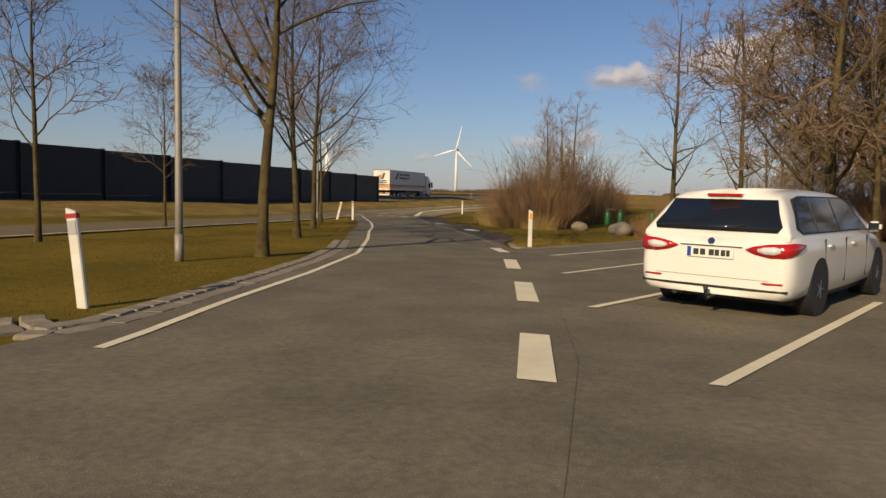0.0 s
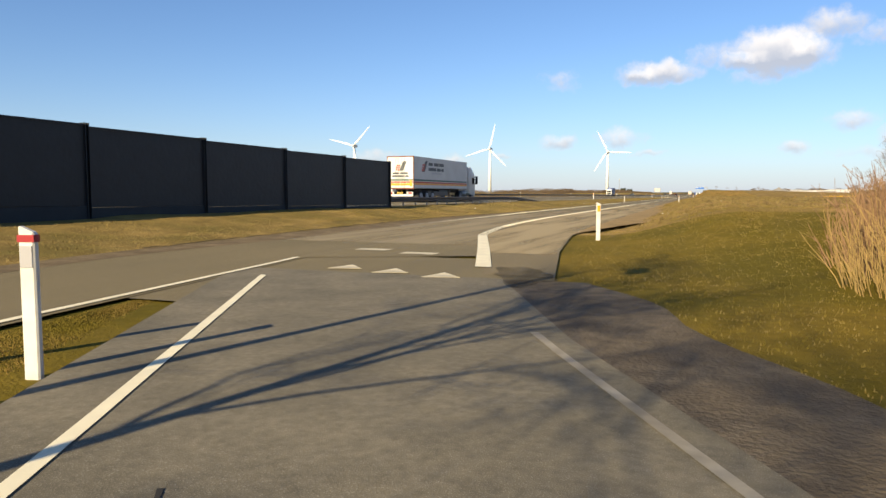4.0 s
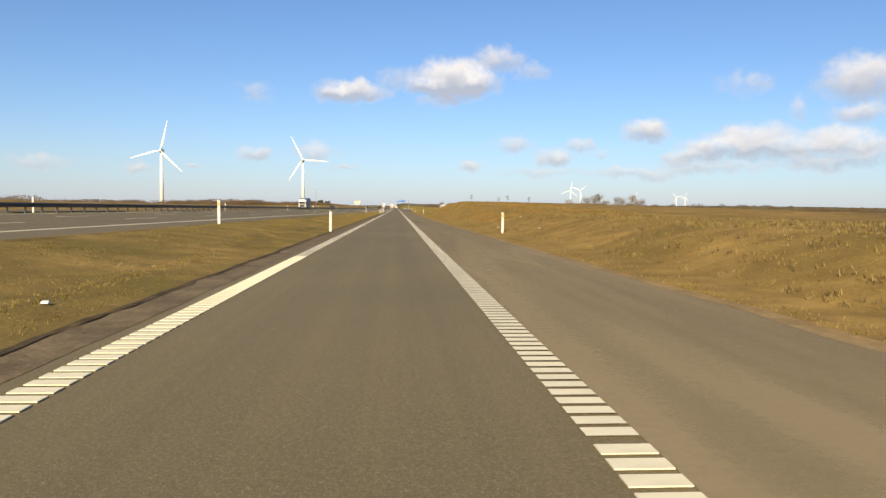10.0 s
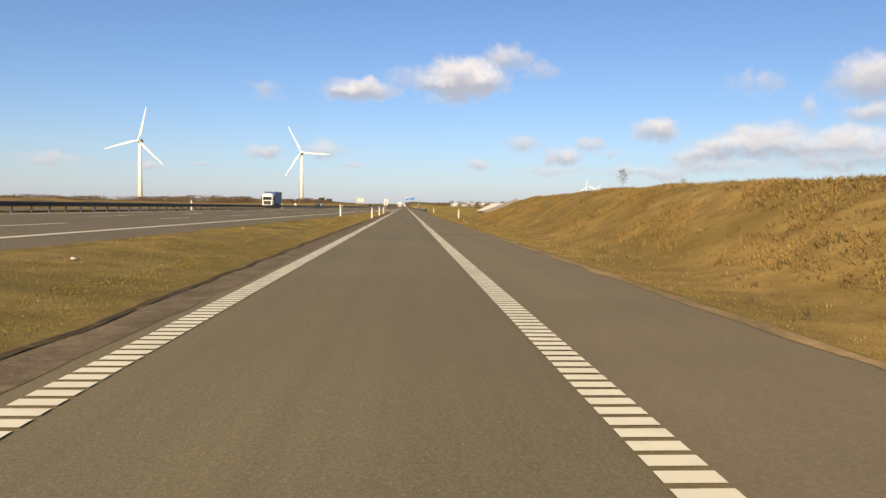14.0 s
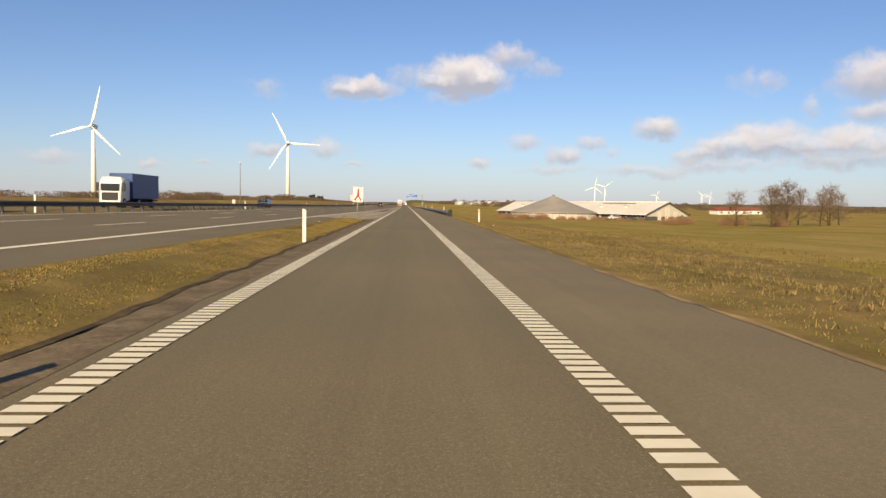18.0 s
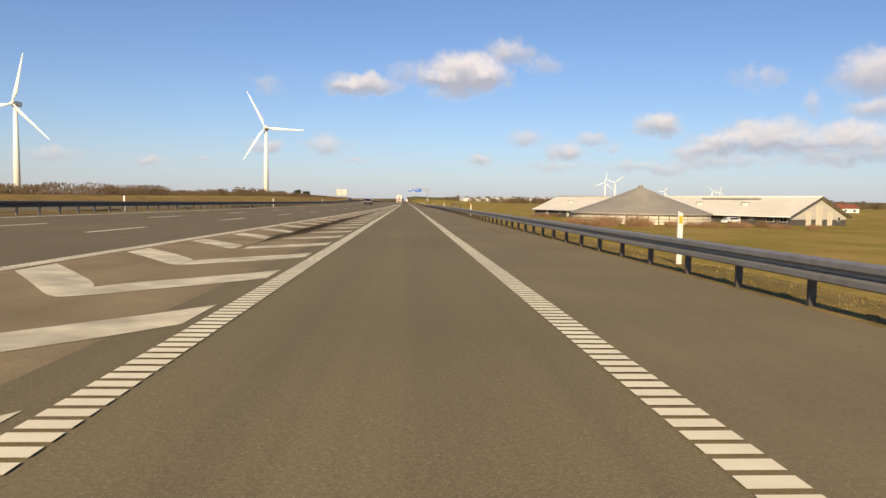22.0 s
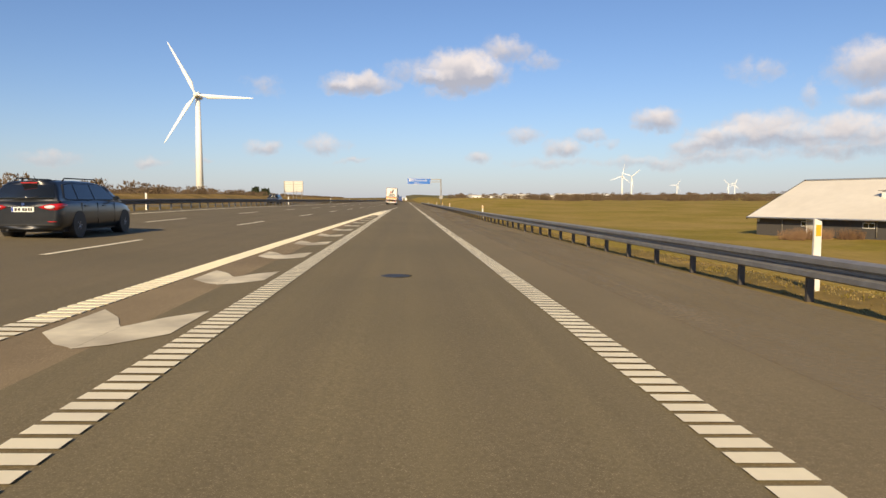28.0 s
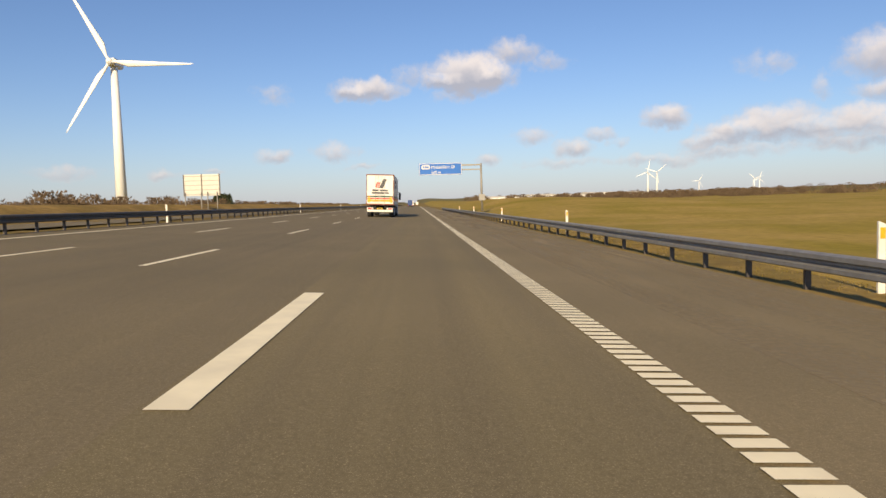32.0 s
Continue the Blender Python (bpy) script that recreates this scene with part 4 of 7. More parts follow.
KINDS = {"lime": bare_tree(3, 8.6, 0.13, 0.30, 0.85, (20, 7, 6, 4), gnarl=0.18, heavy=0.45),
         "ash": bare_tree(8, 8.0, 0.12, 0.33, 0.8, (20, 7, 6, 4), gnarl=0.18, heavy=0.44),
         "young": bare_tree(14, 5.4, 0.07, 0.36, 0.7, (14, 6, 6, 3)),
         "tall": bare_tree(21, 11.5, 0.15, 0.22, 0.42, (20, 6, 5, 4), twig=TWIG_RED),
         "wind": bare_tree(33, 9.5, 0.19, 0.14, 0.8, (24, 8, 6, 5), (0.12, 0.0), sway=0.25, twig_r=0.014),
         "round": bare_tree(40, 6.5, 0.18, 0.10, 0.95, (20, 8, 5, 3), twig_r=0.011)}


def tree(kind, x, y, size, turn, label, group="", z=None):
    t = tagged(empty("tree", pose(x, y, land(x, y) if z is None else z, 0, 0, turn) @ Matrix.Scale(size, 4)), label, "tree", group)
    for me in KINDS[kind]:
        ob = new(me.name.split(".")[0], me)
        ob.parent = t
    return t


ROW = "bare avenue tree standing on the rest area lawn"
for kind, x, y, size, turn in (("lime", 14.75, 15.2, 1.0, 20), ("lime", 11.9, 21.6, 0.9, 140), ("ash", 9.2, 27.6, 0.98, 250), ("ash", 6.2, 33.95, 0.74, 60), ("young", 5.0, 24.0, 0.95, 200), ("young", 8.2, 15.6, 1.2, 10)):
    tree(kind, x, y, size, turn, ROW, "rest area trees")
WILD = "bare wild tree at the edge of the rest area"
for kind, x, y, size, turn in (("tall", 22.9, 33.6, 0.82, 0), ("tall", 26.0, 38.0, 0.9, 90), ("ash", 28.5, 35.5, 1.1, 30), ("wind", 31.0, 33.0, 1.1, 200), ("tall", 17.5, 38.6, 0.5, 45), ("tall", 15.3, 47.5, 0.62, 130), ("tall", 16.3, 51.5, 0.68, 230), ("ash", 33, 44, 1.1, 60), ("tall", 38, 52, 1.0, 10), ("wind", 36.5, 29.0, 1.1, 70), ("tall", 43, 60, 1.0, 150), ("ash", 30, 62, 1.0, 160), ("tall", 29.5, 29.5, 0.9, 120), ("wind", 27.5, 26.0, 1.05, 150)):
    tree(kind, x, y, size, turn, WILD, "wild trees")
CLUMP = "wind-bent bare tree on the bank beside the slip road"
for kind, x, y, size, turn in (("round", 38.2, 163, 1.05, 0), ("wind", 44.0, 161, 1.25, 0), ("wind", 47.5, 157, 1.15, 25), ("wind", 50.0, 163, 1.2, 340), ("tall", 46.5, 147, 1.35, 40), ("wind", 52.0, 153, 1.3, 10), ("tall", 49.5, 142, 1.5, 200), ("wind", 57.0, 158, 1.2, 20), ("wind", 60.0, 150, 1.3, 350), ("tall", 54.0, 138, 1.4, 70), ("wind", 63.0, 144, 1.35, 15), ("tall", 58.5, 133, 1.5, 120), ("wind", 66.0, 152, 1.3, 5), ("wind", 55.5, 148, 1.3, 330), ("wind", 69.0, 141, 1.4, 345), ("tall", 64.0, 128, 1.5, 210)):
    tree(kind, x, y, size * 1.15, turn, CLUMP, "bank trees")
for k in range(10):
    tree("round", 82 + 5.2 * k + (k % 3) * 2, 446 + 4.5 * k - (k % 2) * 8, 1.1 + 0.12 * (k % 4), 47 * k, "rounded bare tree in a hedge beside the farm field", "hedge trees", -2.6)
for x, y, s in ((12.5, 232, 0.2), (17.5, 236, 0.18), (23, 238, 0.2), (14.5, 208, 0.15)):
    tree("young", x, y, s, 60 * s * 100, "small bare sapling growing on the bank", "bank saplings")


def shrub_mesh(seed, stems, radius, height, material, straight=0.10, side=5, stem=0.016):
    rng = random.Random(seed)
    lines = []
    for i in range(stems):
        a, q = rng.uniform(0, 2 * math.pi), radius * math.sqrt(rng.random())
        p = Vector((q * math.cos(a), q * math.sin(a), -0.05))
        h = height * rng.uniform(0.45, 1.0) * (1.1 - 0.35 * q / radius)
        l, d = limb(rng, p, Vector((math.cos(a) * 0.28 * q / radius, math.sin(a) * 0.28 * q / radius, 1)).normalized(), h, stem, straight, 5, 0.02)
        lines.append(l)
        for j in range(side):
            k = rng.randint(1, 4)
            axis = (l[k + 1][0] - l[k][0]).normalized()
            l2, _ = limb(rng, l[k][0], side_way(rng, axis, radians(rng.uniform(15, 45))), h * rng.uniform(0.2, 0.42), stem * 0.45, 0.16, 2, 0.05)
            lines.append(l2)
    return tubes_mesh("branchwork", lines, 3, material)


SHRUBS = {"dense": shrub_mesh(5, 520, 2.1, 3.1, TWIG_RED, 0.17, 10, 0.011), "thin": shrub_mesh(9, 170, 1.6, 4.8, TWIG, 0.11, 9, 0.013), "low": shrub_mesh(12, 260, 1.4, 1.7, TWIG_RED, side=5),
          "reed": shrub_mesh(15, 420, 1.9, 2.1, STRAW, 0.09, 1, 0.012)}


def shrub(kind, x, y, size, turn, label, group="shrubs", z=None):
    s = tagged(empty("shrub", pose(x, y, land(x, y) if z is None else z, 0, 0, turn) @ Matrix.Scale(size, 4)), label, "shrub", group)
    ob = new("branchwork", SHRUBS[kind])
    ob.parent = s
    return s


for kind, x, y, size, turn in (("dense", 16.2, 37.6, 0.95, 0), ("thin", 16.6, 38.2, 1.05, 40), ("dense", 15.6, 41.5, 0.95, 120), ("thin", 16.6, 42.5, 1.1, 160), ("dense", 15.2, 45.5, 0.85, 200), ("thin", 17.5, 46.0, 1.1, 10), ("low", 14.4, 51.0, 1.1, 50), ("low", 15.4, 55.0, 1.2, 90), ("low", 13.4, 48.5, 1.0, 130), ("dense", 18.0, 52.0, 0.9, 33), ("low", 17.5, 59.0, 1.3, 66), ("dense", 24.0, 37.5, 0.7, 20), ("dense", 27.0, 40.0, 0.9, 60), ("dense", 31, 39.0, 1.0, 100), ("dense", 35, 40, 1.1, 140), ("dense", 39, 43, 1.2, 10), ("dense", 30, 47, 1.1, 70), ("dense", 36, 49, 1.2, 30), ("dense", 42, 51, 1.3, 110), ("dense", 33.5, 35.0, 1.0, 25), ("dense", 40, 37, 1.2, 75), ("dense", 45, 44, 1.3, 95), ("low", 22.5, 31.5, 0.7, 20)):
    shrub(kind, x, y, size, turn, "leafless brown shrub thicket at the rest area", "thicket")
for x, y, size in ((14.3, 38.4, 0.55), (15.2, 36.6, 0.5), (16.9, 35.9, 0.45), (13.7, 41.0, 0.7), (13.5, 43.5, 0.6), (13.3, 46.2, 0.75)):
    shrub("reed", x, y, size, x * 50, "tuft of tall dry straw-coloured grass", "dry grass tufts")
for k in range(14):
    shrub("low", 34 + 2.5 * k + (k % 3), 142 + 3 * (k % 7), 1.1, 40 * k, "low brown shrub under the bank trees", "bank shrubs")
for k in range(26):
    shrub("low", 31 + 1.7 * k, 498 + 6 * math.sin(k * 1.7), 0.62 + 0.16 * (k % 3) + (0.5 if k < 9 else 0.0), 33 * k, "low reddish brown shrub beside the farm", "farm shrubs")
for k in range(9):
    shrub("low", 42 + 2.2 * k, 597 + (k % 3), 0.9, 50 * k, "low reddish brown shrub beside the farm", "farm shrubs")
for k in range(10):
    shrub("low", 66 + 3.5 * k, 448 + 5 * (k % 4), 1.4, 29 * k, "low brown hedge shrub in the field", "hedge shrubs", -2.5)


def far_woods(name, label, places, material, width=0.11):
    """Distant bare woods: a great many thin upright slivers."""
    rng = random.Random(77)
    verts, faces = [], []
    for x, y, h, w in places:
        z = land(x, y) - 0.5
        for k in range(320):
            f = rng.random() ** 1.2
            a = rng.uniform(0, 2 * math.pi)
            q = w * math.sqrt(rng.random()) * (0.35 + 0.65 * math.sin(math.pi * min(0.95, f + 0.12)))
            p = Vector((x + q * math.cos(a), y + q * math.sin(a), z + h * f * 0.8))
            d = Vector((math.cos(a) * rng.uniform(0, 0.9), math.sin(a) * rng.uniform(0, 0.9), 1.0)) * h * rng.uniform(0.06, 0.15)
            s = Vector((rng.uniform(-1, 1), rng.uniform(-1, 1), 0)).normalized() * width * rng.uniform(0.6, 1.4)
            n = len(verts)
            verts += [tuple(p - s), tuple(p + s), tuple(p + d)]
            faces.append((n, n + 1, n + 2))
    me = bpy.data.meshes.new(name)
    me.from_pydata(verts, [], faces)
    me.materials.append(material)
    return tagged(new(name, me), label, "woods", kind="stuff")


FAR_TWIG = mat("far_twigs", (0.15, 0.108, 0.07), 0.95, dark=0.4, scale=0.05, spec=0.05)
FAR_DARK = mat("far_conifers", (0.05, 0.062, 0.034), 0.95, dark=0.4, scale=0.1, spec=0.05)
rng = random.Random(4)
spots = []
for k in range(760):
    y = 120 + 2.2 * k + rng.uniform(-3, 3)
    spots.append((main_edge(min(y, 600)) - 150 - 60 * math.sin(y * 0.006) - rng.uniform(0, 40) - 0.05 * max(0, y - 700), y, rng.uniform(3.3, 5.0) * (1.3 if math.sin(y * 0.031) > 0.6 else 1.0), rng.uniform(6, 11)))
for k in range(300):
    y = 640 + 4 * k + rng.uniform(-3, 3)
    spots.append((-62 - 0.045 * (y - 640) - rng.uniform(0, 14), y, rng.uniform(2.5, 5.0), rng.uniform(2.5, 5)))
far_woods("distant_woods", "brown leafless woods and hedges along the motorway", spots, FAR_TWIG, 0.2)
spots = []
for k in range(420):
    a = radians(rng.uniform(3.0, 62))
    q = rng.choice((850, 1150, 1500, 2000)) * rng.uniform(0.94, 1.06)
    spots.append((q * math.sin(a) + 6, 400 + q * math.cos(a), rng.uniform(4, 9), rng.uniform(6, 14)))
for k in range(120):
    spots.append((150 + rng.uniform(0, 190), 1340 + rng.uniform(-40, 60), rng.uniform(5, 9), rng.uniform(5, 9)))
far_woods("distant_woods", "brown leafless woods on the far hills", spots, FAR_TWIG, 0.45)
far_woods("conifer_clump", "dark green conifers beyond the motorway", [(-75 - 2.5 * k + rng.uniform(-2, 2), 905 + 7 * k, rng.uniform(6, 9), 2.0) for k in range(9)], FAR_DARK, 0.4)

# ---------------------------------------------------------------- grass


def grass(name, label, spot, count, height, material, seed, lean=0.4):
    r = random.Random(seed)
    verts, faces = [], []
    for k in range(count):
        p = spot(r)
        if p is None:
            continue
        x, y = p
        z = land(x, y) - 0.01
        for b in range(3):
            a = r.uniform(0, 2 * math.pi)
            h = height * r.uniform(0.5, 1.3)
            w = 0.006 + 0.006 * r.random() + height * 0.02
            ox, oy = x + r.gauss(0, 0.04), y + r.gauss(0, 0.04)
            c, s = math.cos(a) * w, math.sin(a) * w
            n = len(verts)
            verts += [(ox - c, oy - s, z), (ox + c, oy + s, z), (ox - s / w * h * lean * r.random(), oy + c / w * h * lean * r.random(), z + h)]
            faces.append((n, n + 1, n + 2))
    me = bpy.data.meshes.new(name)
    me.from_pydata(verts, [], faces)
    me.materials.append(material)
    return tagged(new(name, me), label, "grass", kind="stuff")


BLADE_GREEN = mat("grass_blades", (0.15, 0.12, 0.015), 0.9, dark=0.5, scale=1.5, tint=(0.25, 0.165, 0.05), tint_scale=0.5, tint_amount=0.9, spec=0.1)
BLADE_DRY = mat("dry_grass_blades", (0.32, 0.235, 0.09), 0.9, dark=0.4, scale=3, tint=(0.22, 0.17, 0.055), tint_scale=0.4, tint_amount=0.9, spec=0.1)


def left_verge(r):
    y = r.uniform(58, 337)
    a, b = main_edge(y) + 2.9, along(THROUGH_L, y) - 0.5
    return (b - (b - a) * r.random() ** 1.4, y) if a < b else None


def right_verge(r):
    y = 62 + 640 * r.random() ** 1.1
    return (along(PAVE_R, y) + 0.35 + 8.5 * r.random() ** 1.6, y)


def lawn(r):
    y = r.uniform(5, 45)
    a, b = along(THROUGH_R, y) + 0.15, along(REST_LINE_L, y) - 1.2
    return (r.uniform(a, b), y) if a < b else None


def right_lawn(r):
    y = r.uniform(21.5, 62)
    a = along(REST_LINE_R, y) + 0.8 if y < 45 else along(PAVE_R, y) + 0.3
    b = along([(19.4, 20.9), (22.6, 29.7), (26, 34.5), (30, 40)], y) if y < 40 else 24.0
    return (r.uniform(a, b), y) if a < b else None


grass("verge_grass_blades", "short dry grass of the verge beside the slip road", left_verge, 60000, 0.026, BLADE_DRY, 1)
grass("verge_grass_blades", "short olive grass of the verge beside the slip road", left_verge, 40000, 0.03, BLADE_GREEN, 2)
grass("bank_grass_blades", "long dry yellow grass on the bank", right_verge, 80000, 0.036, BLADE_DRY, 3)
grass("bank_grass_blades", "olive grass on the bank", right_verge, 36000, 0.045, BLADE_GREEN, 4)
def tussock_spot(r):
    y = 62 + 270 * r.random()
    if int(y * 0.9 + 7 * math.sin(y)) % 2:
        return None
    d = 1.2 + 13 * r.random()
    cx, cy = round(d * 1.1) / 1.1, round(y * 1.3) / 1.3
    return (along(PAVE_R, y) + cx + r.gauss(0, 0.16), cy + r.gauss(0, 0.16))


grass("tussock_grass", "rough dry tussocks on the bank", tussock_spot, 60000, 0.10, BLADE_DRY, 12, 1.5)
def mound_spot(r):
    y = 165 + 95 * r.random()
    d = 2.5 + 11 * r.random()
    q = noise.noise((d * 0.45, y * 0.3, 4.0))
    return (along(PAVE_R, y) + d, y) if q > 0.02 else None


BLADE_STRAW = mat("straw_blades", (0.40, 0.255, 0.085), 0.9, dark=0.5, scale=2, tint=(0.21, 0.145, 0.042), tint_scale=0.6, tint_amount=0.95, spec=0.1)
grass("tussock_grass", "long straw grass in patches on the mound", mound_spot, 60000, 0.11, BLADE_STRAW, 14, 1.6)
grass("tussock_grass", "dark withered weeds between the tussocks", tussock_spot, 16000, 0.13, mat("withered_weeds", (0.12, 0.085, 0.04), 0.9, dark=0.4, scale=3, spec=0.1), 13, 0.6)
grass("lawn_blades", "short olive grass of the rest area lawn", lawn, 50000, 0.022, BLADE_GREEN, 5)
grass("lawn_blades", "short olive grass beside the thicket", right_lawn, 30000, 0.03, BLADE_GREEN, 6)
grass("lawn_blades", "dry grass beside the thicket", right_lawn, 9000, 0.032, BLADE_DRY, 7)
grass("barrier_grass_blades", "dry grass in front of the noise barrier", lambda r: (lambda y: (r.uniform(-8.2, along(THROUGH_L, y) - 0.4), y))(r.uniform(5, 100)), 30000, 0.04, BLADE_DRY, 8)

# ---------------------------------------------------------------- delineator posts


def delineator_kinds():
    made = {}
    for kind in ("red", "orange", "double"):
        body = bmesh.new()
        add_prism(body, [(-0.06, -0.2), (0.06, -0.2), (0.06, 1.02), (-0.06, 1.07)], "y", -0.03, 0.03)
        bevelled(body, 0.012, 1)
        made[kind] = mesh_of("body", body, WHITE_PLASTIC)
    return made


DELIN = delineator_kinds()


def delineator(x, y, z=0.0, kind="orange", tilt=0.0, turn=0.0, roll=0.0, height=1.0):
    words = {"red": "white plastic delineator post with a red band", "orange": "white plastic delineator post with an orange reflector", "plain": "plain white plastic delineator post"}[kind]
    d = tagged(empty("delineator_post", pose(x, y, z, tilt, roll, turn) @ Matrix.Diagonal((1, 1, height, 1))), words, "delineator", "delineator posts")
    put("body", DELIN["red"], d, Matrix())
    if kind == "red":
        part("red_band", boxes((-0.063, 0.063, -0.034, 0.034, 0.955, 1.005)), RED, d, "red band")
        part("reflector", boxes((-0.045, 0.045, -0.036, -0.028, 0.78, 0.93)), GREY_REFLECT, d)
    elif kind == "orange":
        part("reflector", boxes((-0.04, 0.04, -0.037, -0.028, 0.80, 0.97)), ORANGE, d, "orange reflector")
    return d


delineator(16.8, 8.45, rest_z(8.4), "red", roll=-6, turn=12, height=1.02)
delineator(5.6, 38.9, 0, "red", height=1.02, turn=15)
delineator(4.66, 38.8, 0, "orange", roll=14, turn=15, height=1.0)
delineator(19.05, 22.3, rest_z(22.3), "orange", turn=18)
delineator(7.2, 55.6, 0.02, "orange", turn=18)
for x, y, k in ((-2.75, 156, "plain"), (-2.75, 261.5, "red"), (-2.75, 280.6, "plain"), (-2.8, 299.6, "plain")):
    delineator(x, y, land(x, y), k)
for x, y in ((5.95, 155.5), (6.3, 270), (6.1, 332), (6.2, 385), (6.3, 437), (6.3, 486), (6.3, 533.5), (6.6, 582.8), (7.1, 636), (7.1, 658.5), (7.1, 684), (7.1, 713), (7.1, 743)):
    delineator(x, y, (0.08 if y > 350 else land(x, y)) - tilt(y) * x * (y > 350), "orange", height=1.0)
for y in (152, 257):
    delineator(main_edge(y) + 3.1, y, land(main_edge(y) + 3.1, y), "orange")
for y in range(170, 900, 50):
    x = main_edge(y) - 14.2
    delineator(x, y, main_z(x, y) - 0.1, "plain", height=1.1)

# ---------------------------------------------------------------- signs


def letters(text, size, material, parent, m, name="lettering"):
    cu = bpy.data.curves.new(name, "FONT")
    cu.body, cu.size, cu.extrude = text, size, 0.004
    ob = new(name, cu)
    bpy.context.view_layer.update()
    me = bpy.data.meshes.new_from_object(ob.evaluated_get(bpy.context.evaluated_depsgraph_get()))
    bpy.data.objects.remove(ob)
    me.materials.clear()
    me.materials.append(material)
    o = new(name, me)
    o.parent, o.matrix_basis = parent, m
    return o


def merge_sign():
    s = tagged(empty("merge_sign", pose(-3.42, 331.7, -0.03, 0, 2.6, 4)), "white sign with red merging arrow on a leaning grey post", "road sign")
    part("post", tube([(0, 0.05, -0.4), (0, 0.05, 2.3)], 0.038, 10), GREY_POLE, s)
    part("panel", bevelled(boxes((-0.42, 0.42, -0.012, 0.012, 1.42, 2.62)), 0.01, 1), SIGN_WHITE, s)
    edge = bmesh.new()
    for r in ((-0.405, 0.405, 1.435, 1.452), (-0.405, 0.405, 2.588, 2.605), (-0.405, -0.388, 1.452, 2.588), (0.388, 0.405, 1.452, 2.588)):
        add_box(edge, r[0], r[1], -0.0165, -0.0125, r[2], r[3])
    part("border", edge, RED, s, "thin red border")
    arrow = bmesh.new()
    half = [(0.0, 2.50), (0.065, 2.42), (0.065, 2.10), (0.09, 1.95), (0.17, 1.78), (0.235, 1.68), (0.30, 1.62), (0.275, 1.60), (0.16, 1.52), (0.17, 1.60), (0.07, 1.75), (0.0, 1.86)]
    add_prism(arrow, half + [(-x, z) for x, z in reversed(half[1:-1])], "y", -0.018, -0.0125)
    part("arrow", arrow, RED, s, "red merging arrow")
    part("clamp", boxes((-0.09, 0.09, 0.012, 0.1, 1.7, 1.76)), STEEL, s)
    part("clamp", boxes((-0.09, 0.09, 0.012, 0.1, 2.3, 2.36)), STEEL, s)
    part("foot", tube([(0, 0.05, -0.3), (0, 0.05, 0.06)], 0.07, 10), GREY_POLE, s)


merge_sign()


def exit_sign():
    s = tagged(empty("motorway_exit_sign", pose(0.2, 746, 0.75)), "blue motorway exit sign on a grey cantilever mast", "road sign")
    part("panel", bevelled(boxes((0.3, 7.7, -0.05, 0.05, 5.5, 7.5)), 0.03, 1), BLUE_SIGN, s, "blue sign panel")
    rim = bmesh.new()
    for a, b, c, d in ((0.36, 7.64, 5.54, 5.62), (0.36, 7.64, 7.38, 7.46), (0.36, 0.44, 5.62, 7.38), (7.56, 7.64, 5.62, 7.38)):
        add_box(rim, a, b, -0.062, -0.051, c, d)
    part("rim", rim, SIGN_WHITE, s, "white rim")
    badge = bmesh.new()
    add_prism(badge, [(0.75, 6.62), (0.9, 6.5), (2.05, 6.5), (2.2, 6.62), (2.2, 7.08), (2.05, 7.2), (0.9, 7.2), (0.75, 7.08)], "y", -0.062, -0.051)
    part("exit_badge", badge, SIGN_WHITE, s, "white exit number badge")
    for k in range(3):
        part("badge_bar", boxes((1.0 + 0.36 * k, 1.26 + 0.36 * k, -0.07, -0.063, 6.68, 7.02)), BLUE_SIGN, s)
    letters("Middelfart \u00d8", 0.78, SIGN_WHITE, s, pose(2.4, -0.06, 6.55, 90, 0, 0))
    letters("500 m", 0.66, SIGN_WHITE, s, pose(2.4, -0.06, 5.72, 90, 0, 0))
    part("arm", boxes((0.6, 11.0, 0.1, 0.32, 6.95, 7.2)), GREY_POLE, s)
    part("arm", boxes((0.6, 11.0, 0.1, 0.32, 6.2, 6.4)), GREY_POLE, s)
    part("mast", tube([(11.0, 0.2, -1), (11.0, 0.2, 7.3)], [0.22, 0.16], 10), GREY_POLE, s)
    part("foot", boxes((10.5, 11.5, -0.3, 0.7, 0.9, 2.0)), mat("grey_concrete", (0.35, 0.34, 0.31), 0.85), s)


exit_sign()


def back_sign():
    s = tagged(empty("back_of_sign", pose(-34.0, 738, 1.85)), "back of a large motorway sign with steel ribs", "road sign")
    part("panel", boxes((-2.9, 2.9, 0, 0.05, 1.8, 5.2)), SIGN_BACK, s)
    for k in range(5):
        part("rib", boxes((-2.9, 2.9, -0.06, -0.002, 2.0 + 0.72 * k, 2.08 + 0.72 * k)), STEEL, s)
    for x in (-2.8, 0.0, 2.8):
        part("frame_post", boxes((x - 0.05, x + 0.05, -0.14, -0.062, 1.7, 5.25)), STEEL_DARK, s)
    for x in (-2.6, -0.1, 0.9, 2.4):
        part("leg", tube([(x, -0.2, -1.5), (x, -0.2, 2.4)], 0.08, 8), GREY_POLE, s)


